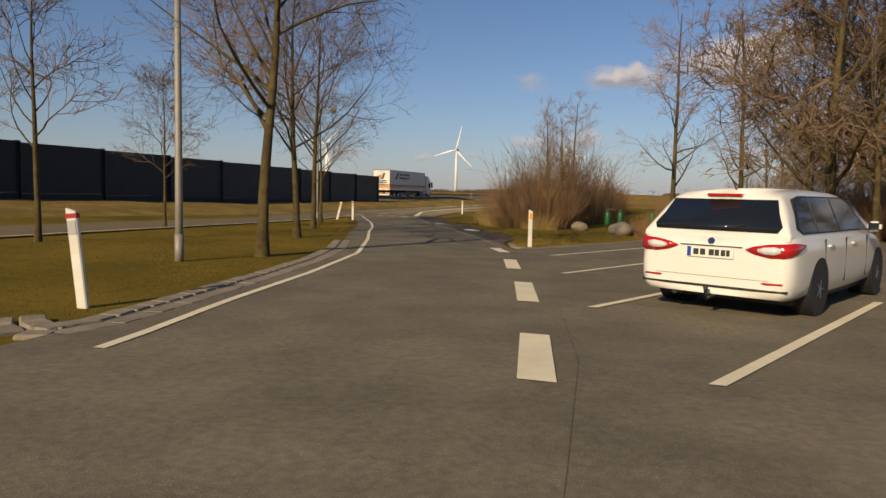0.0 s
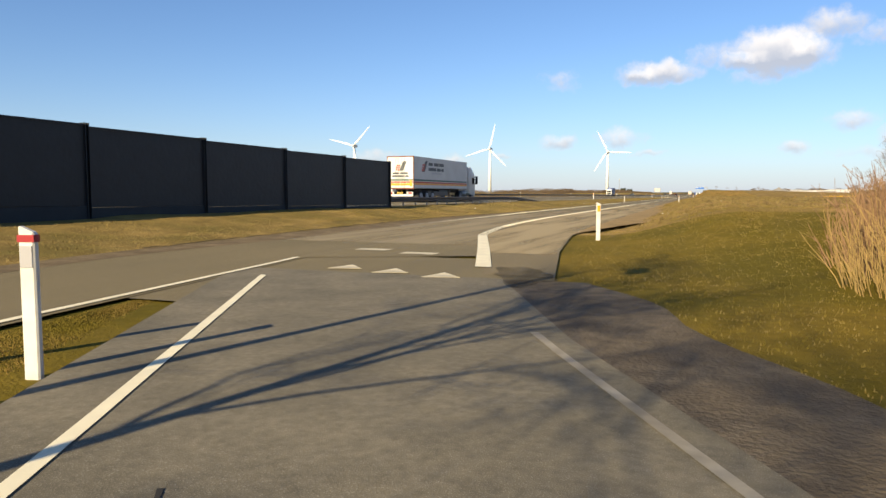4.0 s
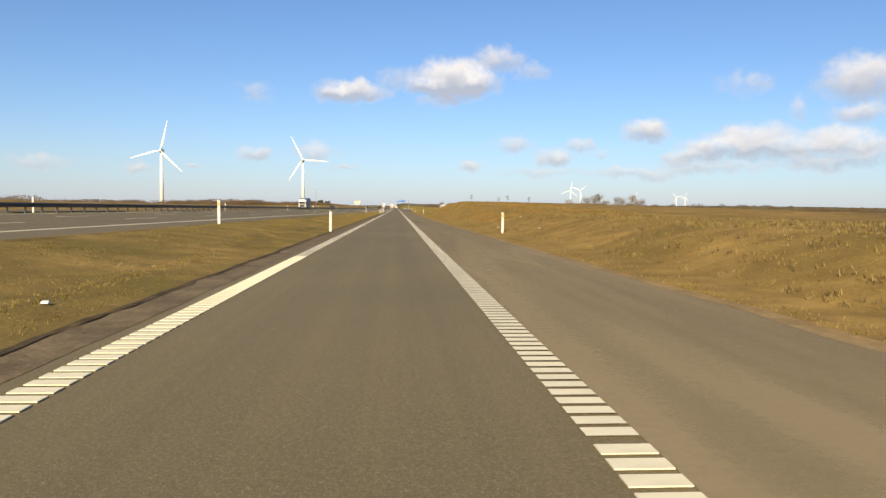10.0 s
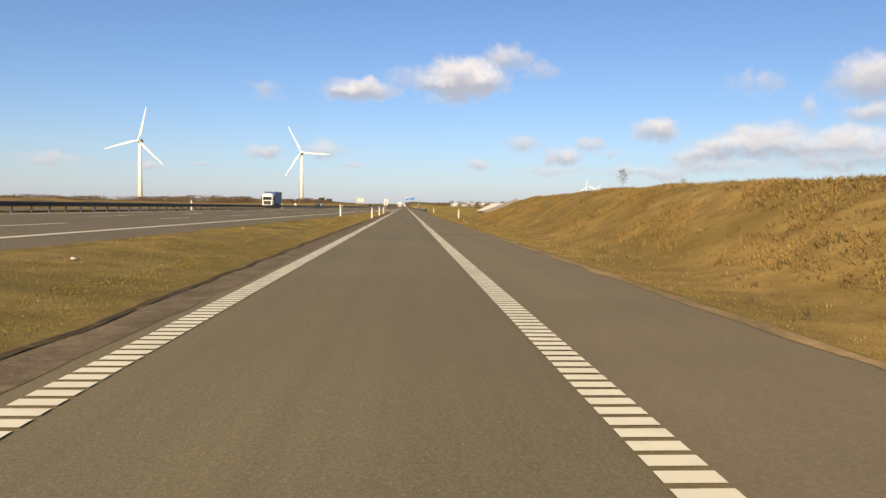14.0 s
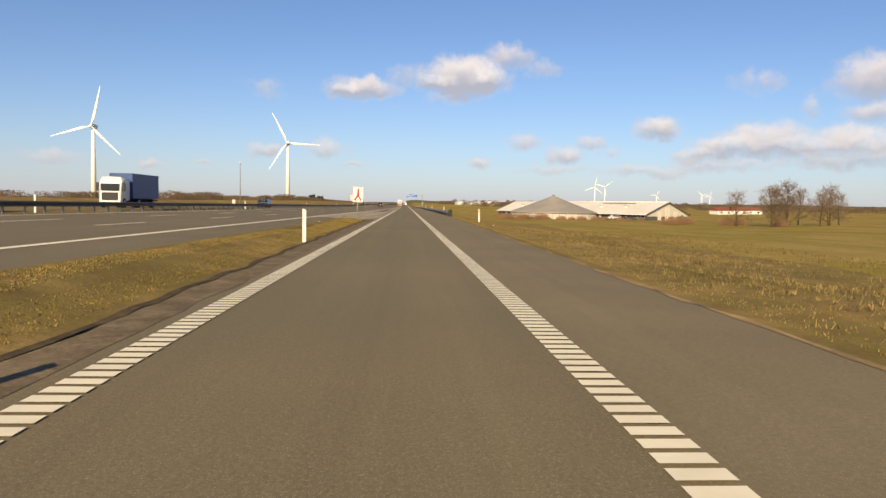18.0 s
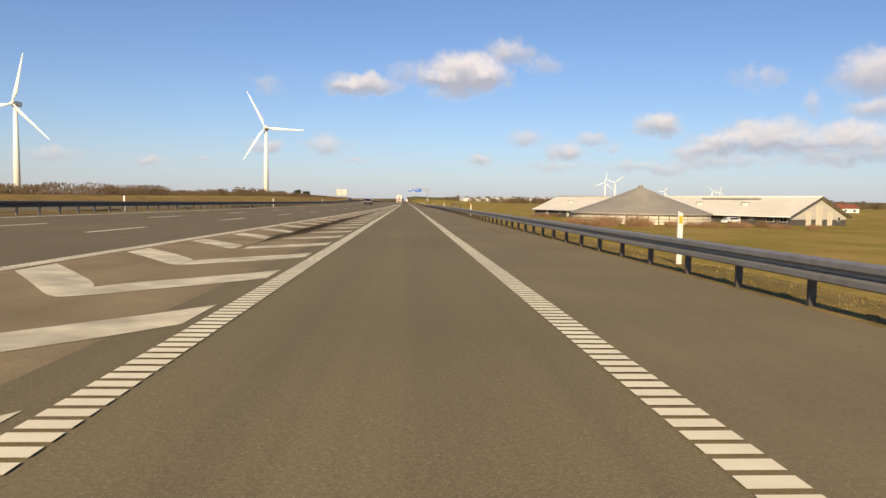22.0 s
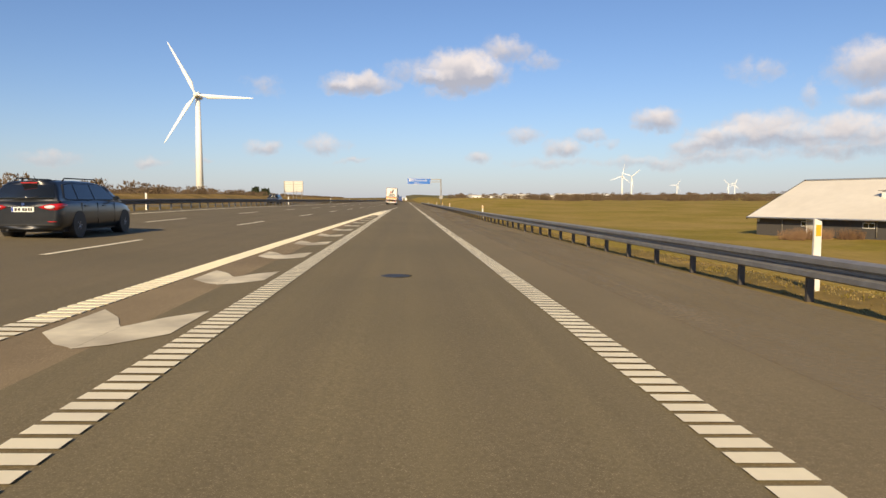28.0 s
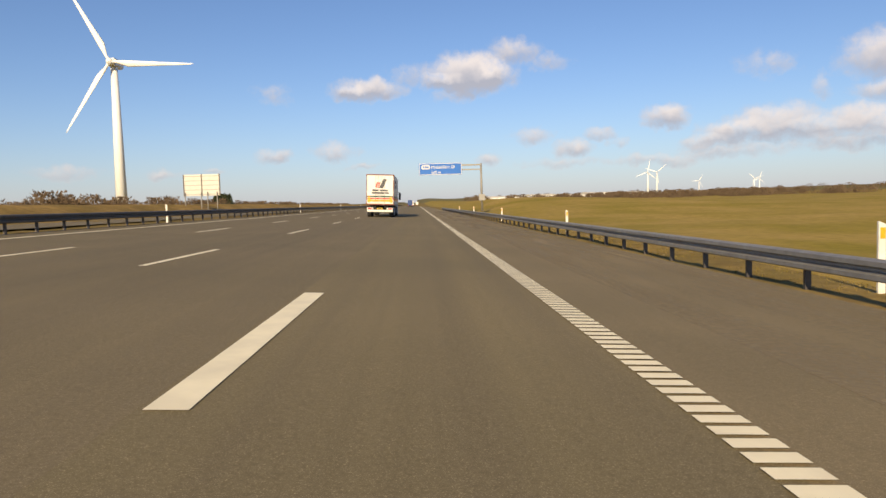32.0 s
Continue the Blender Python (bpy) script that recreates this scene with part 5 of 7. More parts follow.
back_sign()
mast = tagged(empty("camera_mast", pose(-34.2, 425.4, 0.6)), "thin grey camera mast beyond the median", "mast")
part("pole", tube([(0, 0, -0.5), (0, 0, 8.6)], [0.11, 0.06], 8), GREY_POLE, mast)
part("camera_head", tube([(0, 0, 8.6), (0, 0, 9.0)], [0.16, 0.12], 10), SIGN_WHITE, mast)
part("camera_arm", boxes((-0.3, 0.3, -0.04, 0.04, 8.2, 8.3)), GREY_POLE, mast)
part("cabinet", bevelled(boxes((-1.6, -0.9, -0.3, 0.3, 0, 1.1)), 0.03, 1), SIGN_BACK, mast)


def street_lamp(x, y, z, h, turn):
    s = tagged(empty("street_lamp", pose(x, y, z, 0, 0, turn)), "slim grey street lamp with a curved arm and white head", "street lamp", "street lamps")
    part("pole", tube([(0, 0, -0.2), (0, 0, 1.2), (0, 0, h - 0.5)], [0.075, 0.07, 0.05], 12), GREY_POLE, s)
    part("arm", tube([(0, 0, h - 0.55), (0.03, 0, h - 0.2), (0.2, 0, h), (0.55, 0, h + 0.06), (0.8, 0, h)], 0.03, 8), GREY_POLE, s)
    part("head", tube([(0.8, 0, h + 0.12), (0.8, 0, h + 0.02), (0.8, 0, h - 0.08), (0.8, 0, h - 0.2)], [0.03, 0.10, 0.19, 0.20], 14), SIGN_WHITE, s, "white lamp head")
    part("diffuser", tube([(0.8, 0, h - 0.2), (0.8, 0, h - 0.3)], [0.17, 0.08], 12), mat("frosted_glass", (0.6, 0.6, 0.55), 0.3), s)
    part("base_cover", tube([(0, 0, -0.1), (0, 0, 0.5)], 0.085, 12), GREY_POLE, s)


street_lamp(5.2, 35.4, 0.03, 5.9, 10)
street_lamp(14.1, 13.4, rest_z(13.4), 7.6, 30)

# ---------------------------------------------------------------- vehicles
GLASS = mat("car_glass", (0.012, 0.015, 0.018), 0.06, spec=0.8)
RUBBER = mat("tyre_rubber", (0.018, 0.018, 0.018), 0.8, dark=0.3, scale=12)
RIM = mat("alloy_rim", (0.35, 0.35, 0.36), 0.35, 0.8)
BLACK_PLASTIC = mat("black_plastic", (0.015, 0.015, 0.016), 0.6)
CHROME = mat("chrome", (0.7, 0.7, 0.7), 0.15, 1.0)
RED_LENS = mat("red_lens", (0.42, 0.012, 0.012), 0.15, coat=0.6)
CLEAR_LENS = mat("clear_lens", (0.7, 0.68, 0.68), 0.12, coat=0.6)
PLATE = mat("plate_white", (0.78, 0.77, 0.72), 0.4)
PLATE_YELLOW = mat("plate_yellow", (0.75, 0.50, 0.03), 0.4)
INK = mat("dark_ink", (0.03, 0.03, 0.03), 0.6)
WHITE_PAINT = mat("white_car_paint", (0.80, 0.79, 0.74), 0.28, coat=0.8, dark=0.1, scale=2)
DARK_PAINT = mat("dark_blue_car_paint", (0.006, 0.008, 0.012), 0.3, coat=0.5)


def shell(sections):
    """A closed skin through rings of equal length."""
    bm = bmesh.new()
    rings = [[bm.verts.new(p) for p in s] for s in sections]
    n = len(rings[0])
    for a, b in zip(rings, rings[1:]):
        for k in range(n):
            bm.faces.new((a[k], a[(k + 1) % n], b[(k + 1) % n], b[k])).smooth = True
    bm.faces.new(rings[0])
    bm.faces.new(list(reversed(rings[-1])))
    return bm


def mirrored(half):
    return half + [(-x, y, z) for x, y, z in reversed(half)]


def wheel(parent, x, y, r, width, name="wheel"):
    s = 1 if x > 0 else -1
    w = part(name, tube([(x - s * width, y, r), (x - s * width * 0.92, y, r), (x - s * 0.06 * width, y, r), (x, y, r)], [r * 0.93, r, r, r * 0.93], 24), RUBBER, parent, "black tyre")
    part("rim", tube([(x - s * 0.05, y, r), (x + s * 0.004, y, r), (x + s * 0.012, y, r)], [r * 0.66, r * 0.66, r * 0.5], 20), RIM, w, "grey rim")
    part("hub_cap", tube([(x, y, r), (x + s * 0.022, y, r)], [r * 0.17, r * 0.14], 10), RIM, w)
    for k in range(5):
        a = k * 2 * math.pi / 5
        part("spoke", tube([(x + s * 0.014, y, r), (x + s * 0.010, y + r * 0.6 * math.cos(a), r + r * 0.6 * math.sin(a))], [r * 0.09, r * 0.06], 6), RIM, w)
    return w


def estate_car(m, paint, label, rails=False, tow=False):
    c = tagged(empty("estate_car", m), label, "car")
    W = 0.92
    stations = [(0.0, 0.76, 0.36, 0.80), (0.02, 0.82, 0.28, 0.885), (0.08, 0.872, 0.245, 0.94), (0.18, 0.897, 0.23, 0.95), (0.38, 0.908, 0.22, 0.957), (1.0, W, 0.21, 0.965), (1.8, W, 0.20, 0.962), (2.6, W, 0.20, 0.95), (3.3, W, 0.21, 0.93), (3.8, 0.915, 0.22, 0.905), (4.3, 0.88, 0.23, 0.82), (4.6, 0.80, 0.24, 0.74), (4.78, 0.66, 0.28, 0.66), (4.85, 0.5, 0.34, 0.58)]
    secs = []
    for y, w, zb, zt in stations:
        secs.append(mirrored([(0.0, y, zb), (w * 0.86, y, zb), (w * 0.96, y, zb + 0.09 * (zt - zb)), (w * 0.99, y, zb + 0.26 * (zt - zb)), (w, y, zb + 0.45 * (zt - zb)), (w * 0.995, y, zb + 0.70 * (zt - zb)), (w * 0.985, y, zb + 0.85 * (zt - zb)), (w * 0.955, y, zb + 0.96 * (zt - zb)), (w * 0.90, y, zt), (w * 0.5, y, zt + 0.012), (0.0, y, zt + 0.016)]))
    part("body", shell(secs), paint, c)
    roof = [(0.045, 0.95, 0.0), (0.16, 1.11, 0.3), (0.27, 1.25, 0.5), (0.36, 1.375, 0.8), (0.44, 1.43, 1.0), (0.75, 1.462, 1.0), (1.2, 1.485, 1.0), (1.7, 1.49, 1.0), (2.5, 1.475, 1.0), (2.85, 1.445, 1.0), (3.1, 1.38, 0.8), (3.5, 1.17, 0.5), (3.92, 0.94, 0.0)]
    secs = []
    for y, zr, f in roof:
        wb = 0.84
        wr = wb - 0.22 * (zr - 0.95) / 0.5
        secs.append(mirrored([(0.0, y, 0.90), (wb, y, 0.90), (wb - 0.005, y, min(0.955, zr)), ((wb + wr) / 2, y, (0.955 + zr) / 2 - 0.005), (wr, y, zr - 0.06 * f), (wr - 0.04, y, zr - 0.022 * f), (wr - 0.12, y, zr - 0.004 * f), (0.0, y, zr + 0.012 * f)]))
    part("roof", shell(secs), paint, c)
    part("rear_window", shell([[(-0.70, 0.058, 0.985), (0.70, 0.058, 0.985), (0.70, 0.10, 0.985), (-0.70, 0.10, 0.985)], [(-0.735, 0.10, 1.05), (0.735, 0.10, 1.05), (0.735, 0.15, 1.05), (-0.735, 0.15, 1.05)],
                               [(-0.66, 0.21, 1.19), (0.66, 0.21, 1.19), (0.66, 0.27, 1.19), (-0.66, 0.27, 1.19)], [(-0.60, 0.325, 1.35), (0.60, 0.325, 1.35), (0.60, 0.40, 1.35), (-0.60, 0.40, 1.35)]]), GLASS, c, "dark rear window")
    for s in (-1, 1):
        def sx(z, out=0.012):
            return s * (0.84 - 0.44 * max(0.0, z - 0.955) + out)
        for name, pts, out, mtl in (("window_surround", [(0.36, 1.03), (0.50, 0.968), (3.50, 0.968), (3.40, 1.05), (2.98, 1.35), (2.70, 1.405), (0.95, 1.405), (0.62, 1.36)], 0.006, BLACK_PLASTIC),
                                    ("quarter_window", [(0.42, 1.03), (0.53, 0.985), (1.05, 0.985), (1.10, 1.385), (0.97, 1.385), (0.66, 1.345)], 0.012, GLASS), ("side_window", [(1.12, 0.985), (2.02, 0.985), (2.05, 1.388), (1.17, 1.388)], 0.012, GLASS),
                                    ("side_window", [(2.09, 0.985), (3.36, 0.985), (3.30, 1.06), (2.94, 1.33), (2.68, 1.388), (2.12, 1.388)], 0.012, GLASS)):
            bm = bmesh.new()
            a = [bm.verts.new((sx(z, out), y, z)) for y, z in pts]
            b = [bm.verts.new((sx(z, -0.03), y, z)) for y, z in pts]
            n = len(pts)
            bm.faces.new(a)
            bm.faces.new(list(reversed(b)))
            for k in range(n):
                bm.faces.new((a[k], a[(k + 1) % n], b[(k + 1) % n], b[k]))
            part(name, bm, mtl, c)
        for y in (1.28, 2.38):
            part("door_handle", bevelled(boxes((min(s * 0.905, s * 0.938), max(s * 0.905, s * 0.938), y, y + 0.2, 0.80, 0.832)), 0.008, 1), paint, c)
        for y in (1.14, 2.08, 3.18):
            part("door_seam", boxes((min(s * 0.9, s * 0.9205), max(s * 0.9, s * 0.9205), y, y + 0.006, 0.34, 0.90)), BLACK_PLASTIC, c)
        mir = part("wing_mirror", bevelled(boxes((min(s * 0.93, s * 1.10), max(s * 0.93, s * 1.10), 3.02, 3.16, 0.95, 1.09)), 0.04, 2), paint, c)
        part("mirror_glass", boxes((min(s * 0.95, s * 1.08), max(s * 0.95, s * 1.08), 3.010, 3.022, 0.97, 1.07)), GLASS, mir)
        part("mirror_arm", boxes((min(s * 0.82, s * 0.95), max(s * 0.82, s * 0.95), 3.06, 3.12, 0.96, 0.99)), BLACK_PLASTIC, mir)

        def band(rows, out):
            return shell([[(s * x, y - out, z0), (s * x, y - out, z1), (s * (x - 0.03), y + 0.05, z1), (s * (x - 0.03), y + 0.05, z0)] for x, y, z0, z1 in rows])
        lamp = part("tail_light", band(((0.40, 0.008, 0.785, 0.80), (0.50, 0.008, 0.745, 0.835), (0.66, 0.010, 0.715, 0.865), (0.80, 0.024, 0.715, 0.875), (0.868, 0.065, 0.735, 0.885), (0.905, 0.17, 0.77, 0.882), (0.925, 0.36, 0.845, 0.865)), 0.028), RED_LENS, c, "red tail light")
        part("clear_lens", band(((0.53, 0.0, 0.778, 0.805), (0.60, 0.0, 0.755, 0.828), (0.70, 0.004, 0.75, 0.838), (0.77, 0.012, 0.775, 0.825)), 0.034), CLEAR_LENS, lamp)
        part("bumper_reflector", band(((0.58, 0.01, 0.425, 0.432), (0.62, 0.012, 0.415, 0.44), (0.80, 0.03, 0.42, 0.44)), 0.026), RED_LENS, c, "red reflector")
        part("head_light", bevelled(boxes((min(s * 0.5, s * 0.78), max(s * 0.5, s * 0.78), 4.50, 4.70, 0.60, 0.70)), 0.03, 1), CLEAR_LENS, c)
        for y in (0.98, 3.92):
            wheel(c, s * 0.89, y, 0.32, 0.22)
            ring = bmesh.new()
            add_tube(ring, [(s * 0.60, y, 0.34), (s * 0.9215, y, 0.34)], [0.352, 0.352], 32)
            part("wheel_arch", ring, BLACK_PLASTIC, c)
        if rails:
            part("roof_rail", tube([(s * 0.60, 0.75, 1.45), (s * 0.60, 0.9, 1.53), (s * 0.60, 2.6, 1.54), (s * 0.60, 2.8, 1.44)], 0.018, 6), BLACK_PLASTIC, c)
    part("windscreen", shell([[(-0.66, 3.10, 1.375), (0.66, 3.10, 1.375), (0.66, 3.02, 1.37), (-0.66, 3.02, 1.37)], [(-0.79, 3.90, 0.965), (0.79, 3.90, 0.965), (0.79, 3.80, 0.95), (-0.79, 3.80, 0.95)]]), GLASS, c)
    plate = part("number_plate", boxes((-0.27, 0.27, -0.028, -0.008, 0.675, 0.795)), PLATE, c, "white number plate")
    for a, b in ((-0.19, -0.13), (-0.11, -0.05), (-0.01, 0.05), (0.06, 0.11), (0.13, 0.18), (0.19, 0.23)):
        part("plate_bar", boxes((a, b, -0.032, -0.0285, 0.70, 0.77)), INK, plate)
    part("plate_strip", boxes((-0.265, -0.22, -0.032, -0.0285, 0.68, 0.79)), mat("blue_strip", (0.02, 0.06, 0.35), 0.4), plate)
    part("bumper_strip", shell([[(x, abs(x) ** 6 * 0.12 - 0.014, 0.335), (x, abs(x) ** 6 * 0.12 - 0.014, 0.358), (x, 0.12, 0.358), (x, 0.12, 0.335)] for x in (-0.84, -0.7, -0.5, 0.0, 0.5, 0.7, 0.84)]), BLACK_PLASTIC, c, "black bumper strip")
    part("tailgate_seam", boxes((-0.66, 0.66, -0.004, 0.05, 0.455, 0.459)), BLACK_PLASTIC, c)
    part("tailgate_trim", boxes((-0.36, 0.36, -0.014, 0.02, 0.805, 0.818)), CHROME, c)
    part("emblem", tube([(0, 0.0, 0.865), (0, 0.03, 0.865)], 0.04, 14), mat("emblem_blue", (0.03, 0.06, 0.18), 0.3, 0.3), c)
    part("brake_light", boxes((-0.20, 0.20, 0.315, 0.42, 1.388, 1.415)), RED_LENS, c, "red high brake light")
    part("wiper", tube([(0.0, 0.045, 1.0), (0.35, 0.075, 1.06)], 0.008, 5), BLACK_PLASTIC, c)
    part("underbody", boxes((-0.78, 0.78, 0.4, 4.5, 0.16, 0.28)), BLACK_PLASTIC, c)
    part("exhaust", tube([(-0.45, 0.08, 0.225), (-0.45, 0.4, 0.225)], 0.03, 10), BLACK_PLASTIC, c)
    part("antenna", tube([(0, 0.7, 1.46), (0, 0.55, 1.58)], [0.012, 0.005], 5), BLACK_PLASTIC, c)
    if tow:
        part("tow_bar", tube([(0.0, 0.15, 0.22), (0.0, -0.06, 0.20), (0.0, -0.09, 0.30), (0.0, -0.09, 0.34)], [0.022, 0.022, 0.022, 0.03], 8), BLACK_PLASTIC, c)
    return c


estate_car(pose(23.3, 11.1, rest_z(12.5) + 0.035, 0, 0, -25), WHITE_PAINT, "white estate car parked on the asphalt apron", tow=True)
estate_car(pose(-9.4, 541.0, main_z(-9.4, 541) + 0.03, 0, 0, 0), DARK_PAINT, "dark blue estate car on the motorway lane", rails=True)
estate_car(pose(24.6, 44.6, rest_z(44.6) + 0.05, 0, 0, -70), DARK_PAINT, "dark car parked beyond the lawn")

LORRY_WHITE = mat("lorry_white", (0.80, 0.78, 0.72), 0.4, dark=0.15, scale=1.2, tint=(0.6, 0.56, 0.48), tint_scale=1.5, tint_amount=0.4)
LORRY_SIDE = mat("lorry_panel", (0.62, 0.61, 0.58), 0.45, dark=0.15, scale=1.0, tint=(0.5, 0.48, 0.44), tint_scale=0.8, tint_amount=0.5)
GREEN_BAND = mat("green_band", (0.02, 0.09, 0.055), 0.45)
RED_BAND = mat("red_band", (0.55, 0.045, 0.02), 0.45)
YELLOW_BAND = mat("yellow_band", (0.85, 0.36, 0.02), 0.45)
LOGO_GREY = mat("logo_grey", (0.05, 0.055, 0.06), 0.5)
BROWN_FRAME = mat("rust_brown_frame", (0.20, 0.06, 0.03), 0.6, dark=0.4, scale=4)


def lorry_cab(t, y0, paint, width=1.22, height=3.55):
    cab = part("cab", bevelled(shell([mirrored([(0, y0, 0.85), (width, y0, 0.85), (width, y0, height - 0.25), (width - 0.12, y0, height), (0, y0, height)]),
                             mirrored([(0, y0 + 1.0, 0.6), (width, y0 + 1.0, 0.6), (width, y0 + 1.0, height - 0.2), (width - 0.15, y0 + 1.0, height), (0, y0 + 1.0, height)]),
                             mirrored([(0, y0 + 1.9, 0.5), (width, y0 + 1.9, 0.5), (width, y0 + 1.9, 2.7), (width - 0.2, y0 + 1.75, 3.2), (0, y0 + 1.7, 3.25)]),
                             mirrored([(0, y0 + 2.25, 0.5), (width - 0.08, y0 + 2.2, 0.5), (width - 0.06, y0 + 2.2, 1.9), (width - 0.14, y0 + 2.0, 2.6), (0, y0 + 2.05, 2.6)])]), 0.02, 1), paint, t, "white lorry cab")
    for s in (-1, 1):
        part("cab_window", boxes((s * (width - 0.02), s * (width + 0.012), y0 + 1.05, y0 + 1.85, 1.75, 2.45)), GLASS, cab)
        part("mirror", bevelled(boxes((s * (width + 0.08), s * (width + 0.33), y0 + 1.85, y0 + 2.0, 1.75, 2.6)), 0.03, 1), BLACK_PLASTIC, cab)
        part("mirror_arm", boxes((s * (width - 0.02), s * (width + 0.1), y0 + 1.9, y0 + 1.95, 2.55, 2.6)), BLACK_PLASTIC, cab)
        part("step", boxes((s * (width - 0.3), s * (width + 0.01), y0 + 1.2, y0 + 1.7, 0.45, 0.55)), BLACK_PLASTIC, cab)
    part("windscreen", boxes((-width + 0.2, width - 0.2, y0 + 2.02, y0 + 2.14, 1.75, 2.5)), GLASS, cab)
    part("grille", boxes((-0.8, 0.8, y0 + 2.2, y0 + 2.27, 0.8, 1.6)), BLACK_PLASTIC, cab)
    for s in (-1, 1):
        wheel(t, s * 1.2, y0 + 1.35, 0.5, 0.32)
        wheel(t, s * 1.2, y0 - 2.4, 0.5, 0.5)
    return cab


def livery(t, x_face, y0, y1, side):
    """Bands, badge and writing bars on one long side of the trailer."""
    for name, z0, z1, m in (("green_band", 1.86, 2.0, GREEN_BAND), ("red_band", 1.68, 1.80, RED_BAND), ("yellow_band", 1.52, 1.66, YELLOW_BAND)):
        part(name, boxes((x_face, x_face + side * 0.008, y0 + 0.05, y1 - 0.05, z0, z1)), m, t)
    badge = bmesh.new()
    add_prism(badge, [(y0 + 1.75, 2.68), (y0 + 2.3, 2.68), (y0 + 3.0, 3.65), (y0 + 2.5, 3.65)], "x", x_face, x_face + side * 0.009)
    part("badge", badge, LOGO_GREY, t, "grey slanted badge")
    for k in range(6):
        a, b = y0 + 1.62 + 0.32 * (k % 2) + 0.1 * (k // 2), 2.75 + 0.22 * (k // 2)
        part("badge_block", boxes((x_face, x_face + side * 0.011, a, a + 0.26, b, b + 0.16)), RED_BAND, t)
    for a, b, z in ((3.2, 4.2, 3.26), (4.5, 5.6, 3.26), (5.75, 6.9, 3.26), (3.2, 5.0, 2.80), (5.2, 6.1, 2.80), (6.3, 6.9, 2.80)):
        part("writing_bar", boxes((x_face, x_face + side * 0.008, y0 + a, y0 + b, z, z + 0.28)), LOGO_GREY, t)
    part("writing_bar", boxes((x_face, x_face + side * 0.008, y0 + 4.0, y0 + 6.4, 2.52, 2.66)), GREY_REFLECT, t)


def trailer_lorry(m, label):
    t = tagged(empty("lorry", m), label, "lorry", "white lorries")
    W, L = 1.275, 13.5
    part("trailer_box", bevelled(boxes((-W, W, 0.03, L, 1.22, 3.98)), 0.02, 1), LORRY_SIDE, t)
    part("rear_frame", boxes((-W - 0.004, -W + 0.06, -0.03, 0.05, 1.15, 3.99), (W - 0.06, W + 0.004, -0.03, 0.05, 1.15, 3.99), (-W + 0.06, W - 0.06, -0.03, 0.05, 3.9, 3.99), (-W + 0.06, W - 0.06, -0.03, 0.05, 1.15, 1.25)), BROWN_FRAME, t)
    for s in (-1, 1):
        door = part("rear_door", bevelled(boxes((min(s * 0.012, s * (W - 0.07)), max(s * 0.012, s * (W - 0.07)), -0.045, 0.02, 1.26, 3.89)), 0.01, 1), LORRY_WHITE, t, "white rear door")
        for x in (0.18, 0.42):
            part("lock_rod", tube([(s * x, -0.06, 1.3), (s * x, -0.06, 3.85)], 0.016, 6), STEEL, door)
        for z in (1.5, 2.3, 3.5):
            part("hinge", boxes((s * (W - 0.12), s * (W - 0.01), -0.065, -0.046, z, z + 0.09)), SIGN_WHITE, door)
        for name, z0, z1, mm in (("green_band", 1.86, 2.0, GREEN_BAND), ("red_band", 1.68, 1.80, RED_BAND), ("yellow_band", 1.45, 1.64, YELLOW_BAND)):
            part(name, boxes((min(s * 0.02, s * (W - 0.08)), max(s * 0.02, s * (W - 0.08)), -0.052, -0.0455, z0, z1)), mm, door)
        part("warning_panel", boxes((min(s * 0.92, s * 1.1), max(s * 0.92, s * 1.1), -0.058, -0.0525, 1.36, 1.92)), ORANGE, door, "orange warning panel")
        livery(t, s * (W + 0.001), 0.05, L, s)
        lampb = part("light_bar", boxes((min(s * 0.62, s * 1.2), max(s * 0.62, s * 1.2), -0.06, 0.06, 0.72, 0.9)), SIGN_WHITE, t)
        part("tail_light", boxes((min(s * 0.75, s * 1.12), max(s * 0.75, s * 1.12), -0.08, -0.061, 0.75, 0.86)), RED_LENS, lampb, "red tail light")
        part("side_guard", boxes((s * 1.2, s * 1.24, 3.2, 8.3, 0.55, 0.95)), STEEL_DARK, t)
        for y in (1.6, 2.95, 4.3):
            wheel(t, s * 1.25, y, 0.5, 0.42)
            part("mudguard", tube([(s * 0.85, y - 0.6, 0.75), (s * 1.0, y, 1.1), (s * 0.85, y + 0.6, 0.75)], 0.06, 6), BLACK_PLASTIC, t)
        part("landing_leg", boxes((s * 0.75, s * 0.9, 9.4, 9.55, 0.2, 1.15)), STEEL_DARK, t)
    badge = bmesh.new()
    add_prism(badge, [(-0.1, 2.72), (0.28, 2.72), (0.62, 3.55), (0.30, 3.55)], "y", -0.056, -0.0455)
    part("badge", badge, LOGO_GREY, t, "grey slanted badge")
    for k in range(6):
        a, b = -0.42 + 0.19 * (k % 2) + 0.04 * (k // 2), 2.74 + 0.18 * (k // 2)
        part("badge_block", boxes((a, a + 0.15, -0.057, -0.0455, b, b + 0.14)), RED_BAND, t)
    for a, b, z in ((-0.72, -0.12, 2.42), (-0.02, 0.72, 2.42), (-0.78, 0.38, 2.18), (0.48, 0.80, 2.18)):
        part("writing_bar", boxes((a, b, -0.056, -0.0455, z, z + 0.16)), LOGO_GREY, t)
    part("writing_bar", boxes((-0.4, 0.4, -0.056, -0.0455, 2.05, 2.12)), GREY_REFLECT, t)
    part("chassis_beam", boxes((-0.55, -0.4, 0.3, 13.0, 0.85, 1.21), (0.4, 0.55, 0.3, 13.0, 0.85, 1.21)), BLACK_PLASTIC, t)
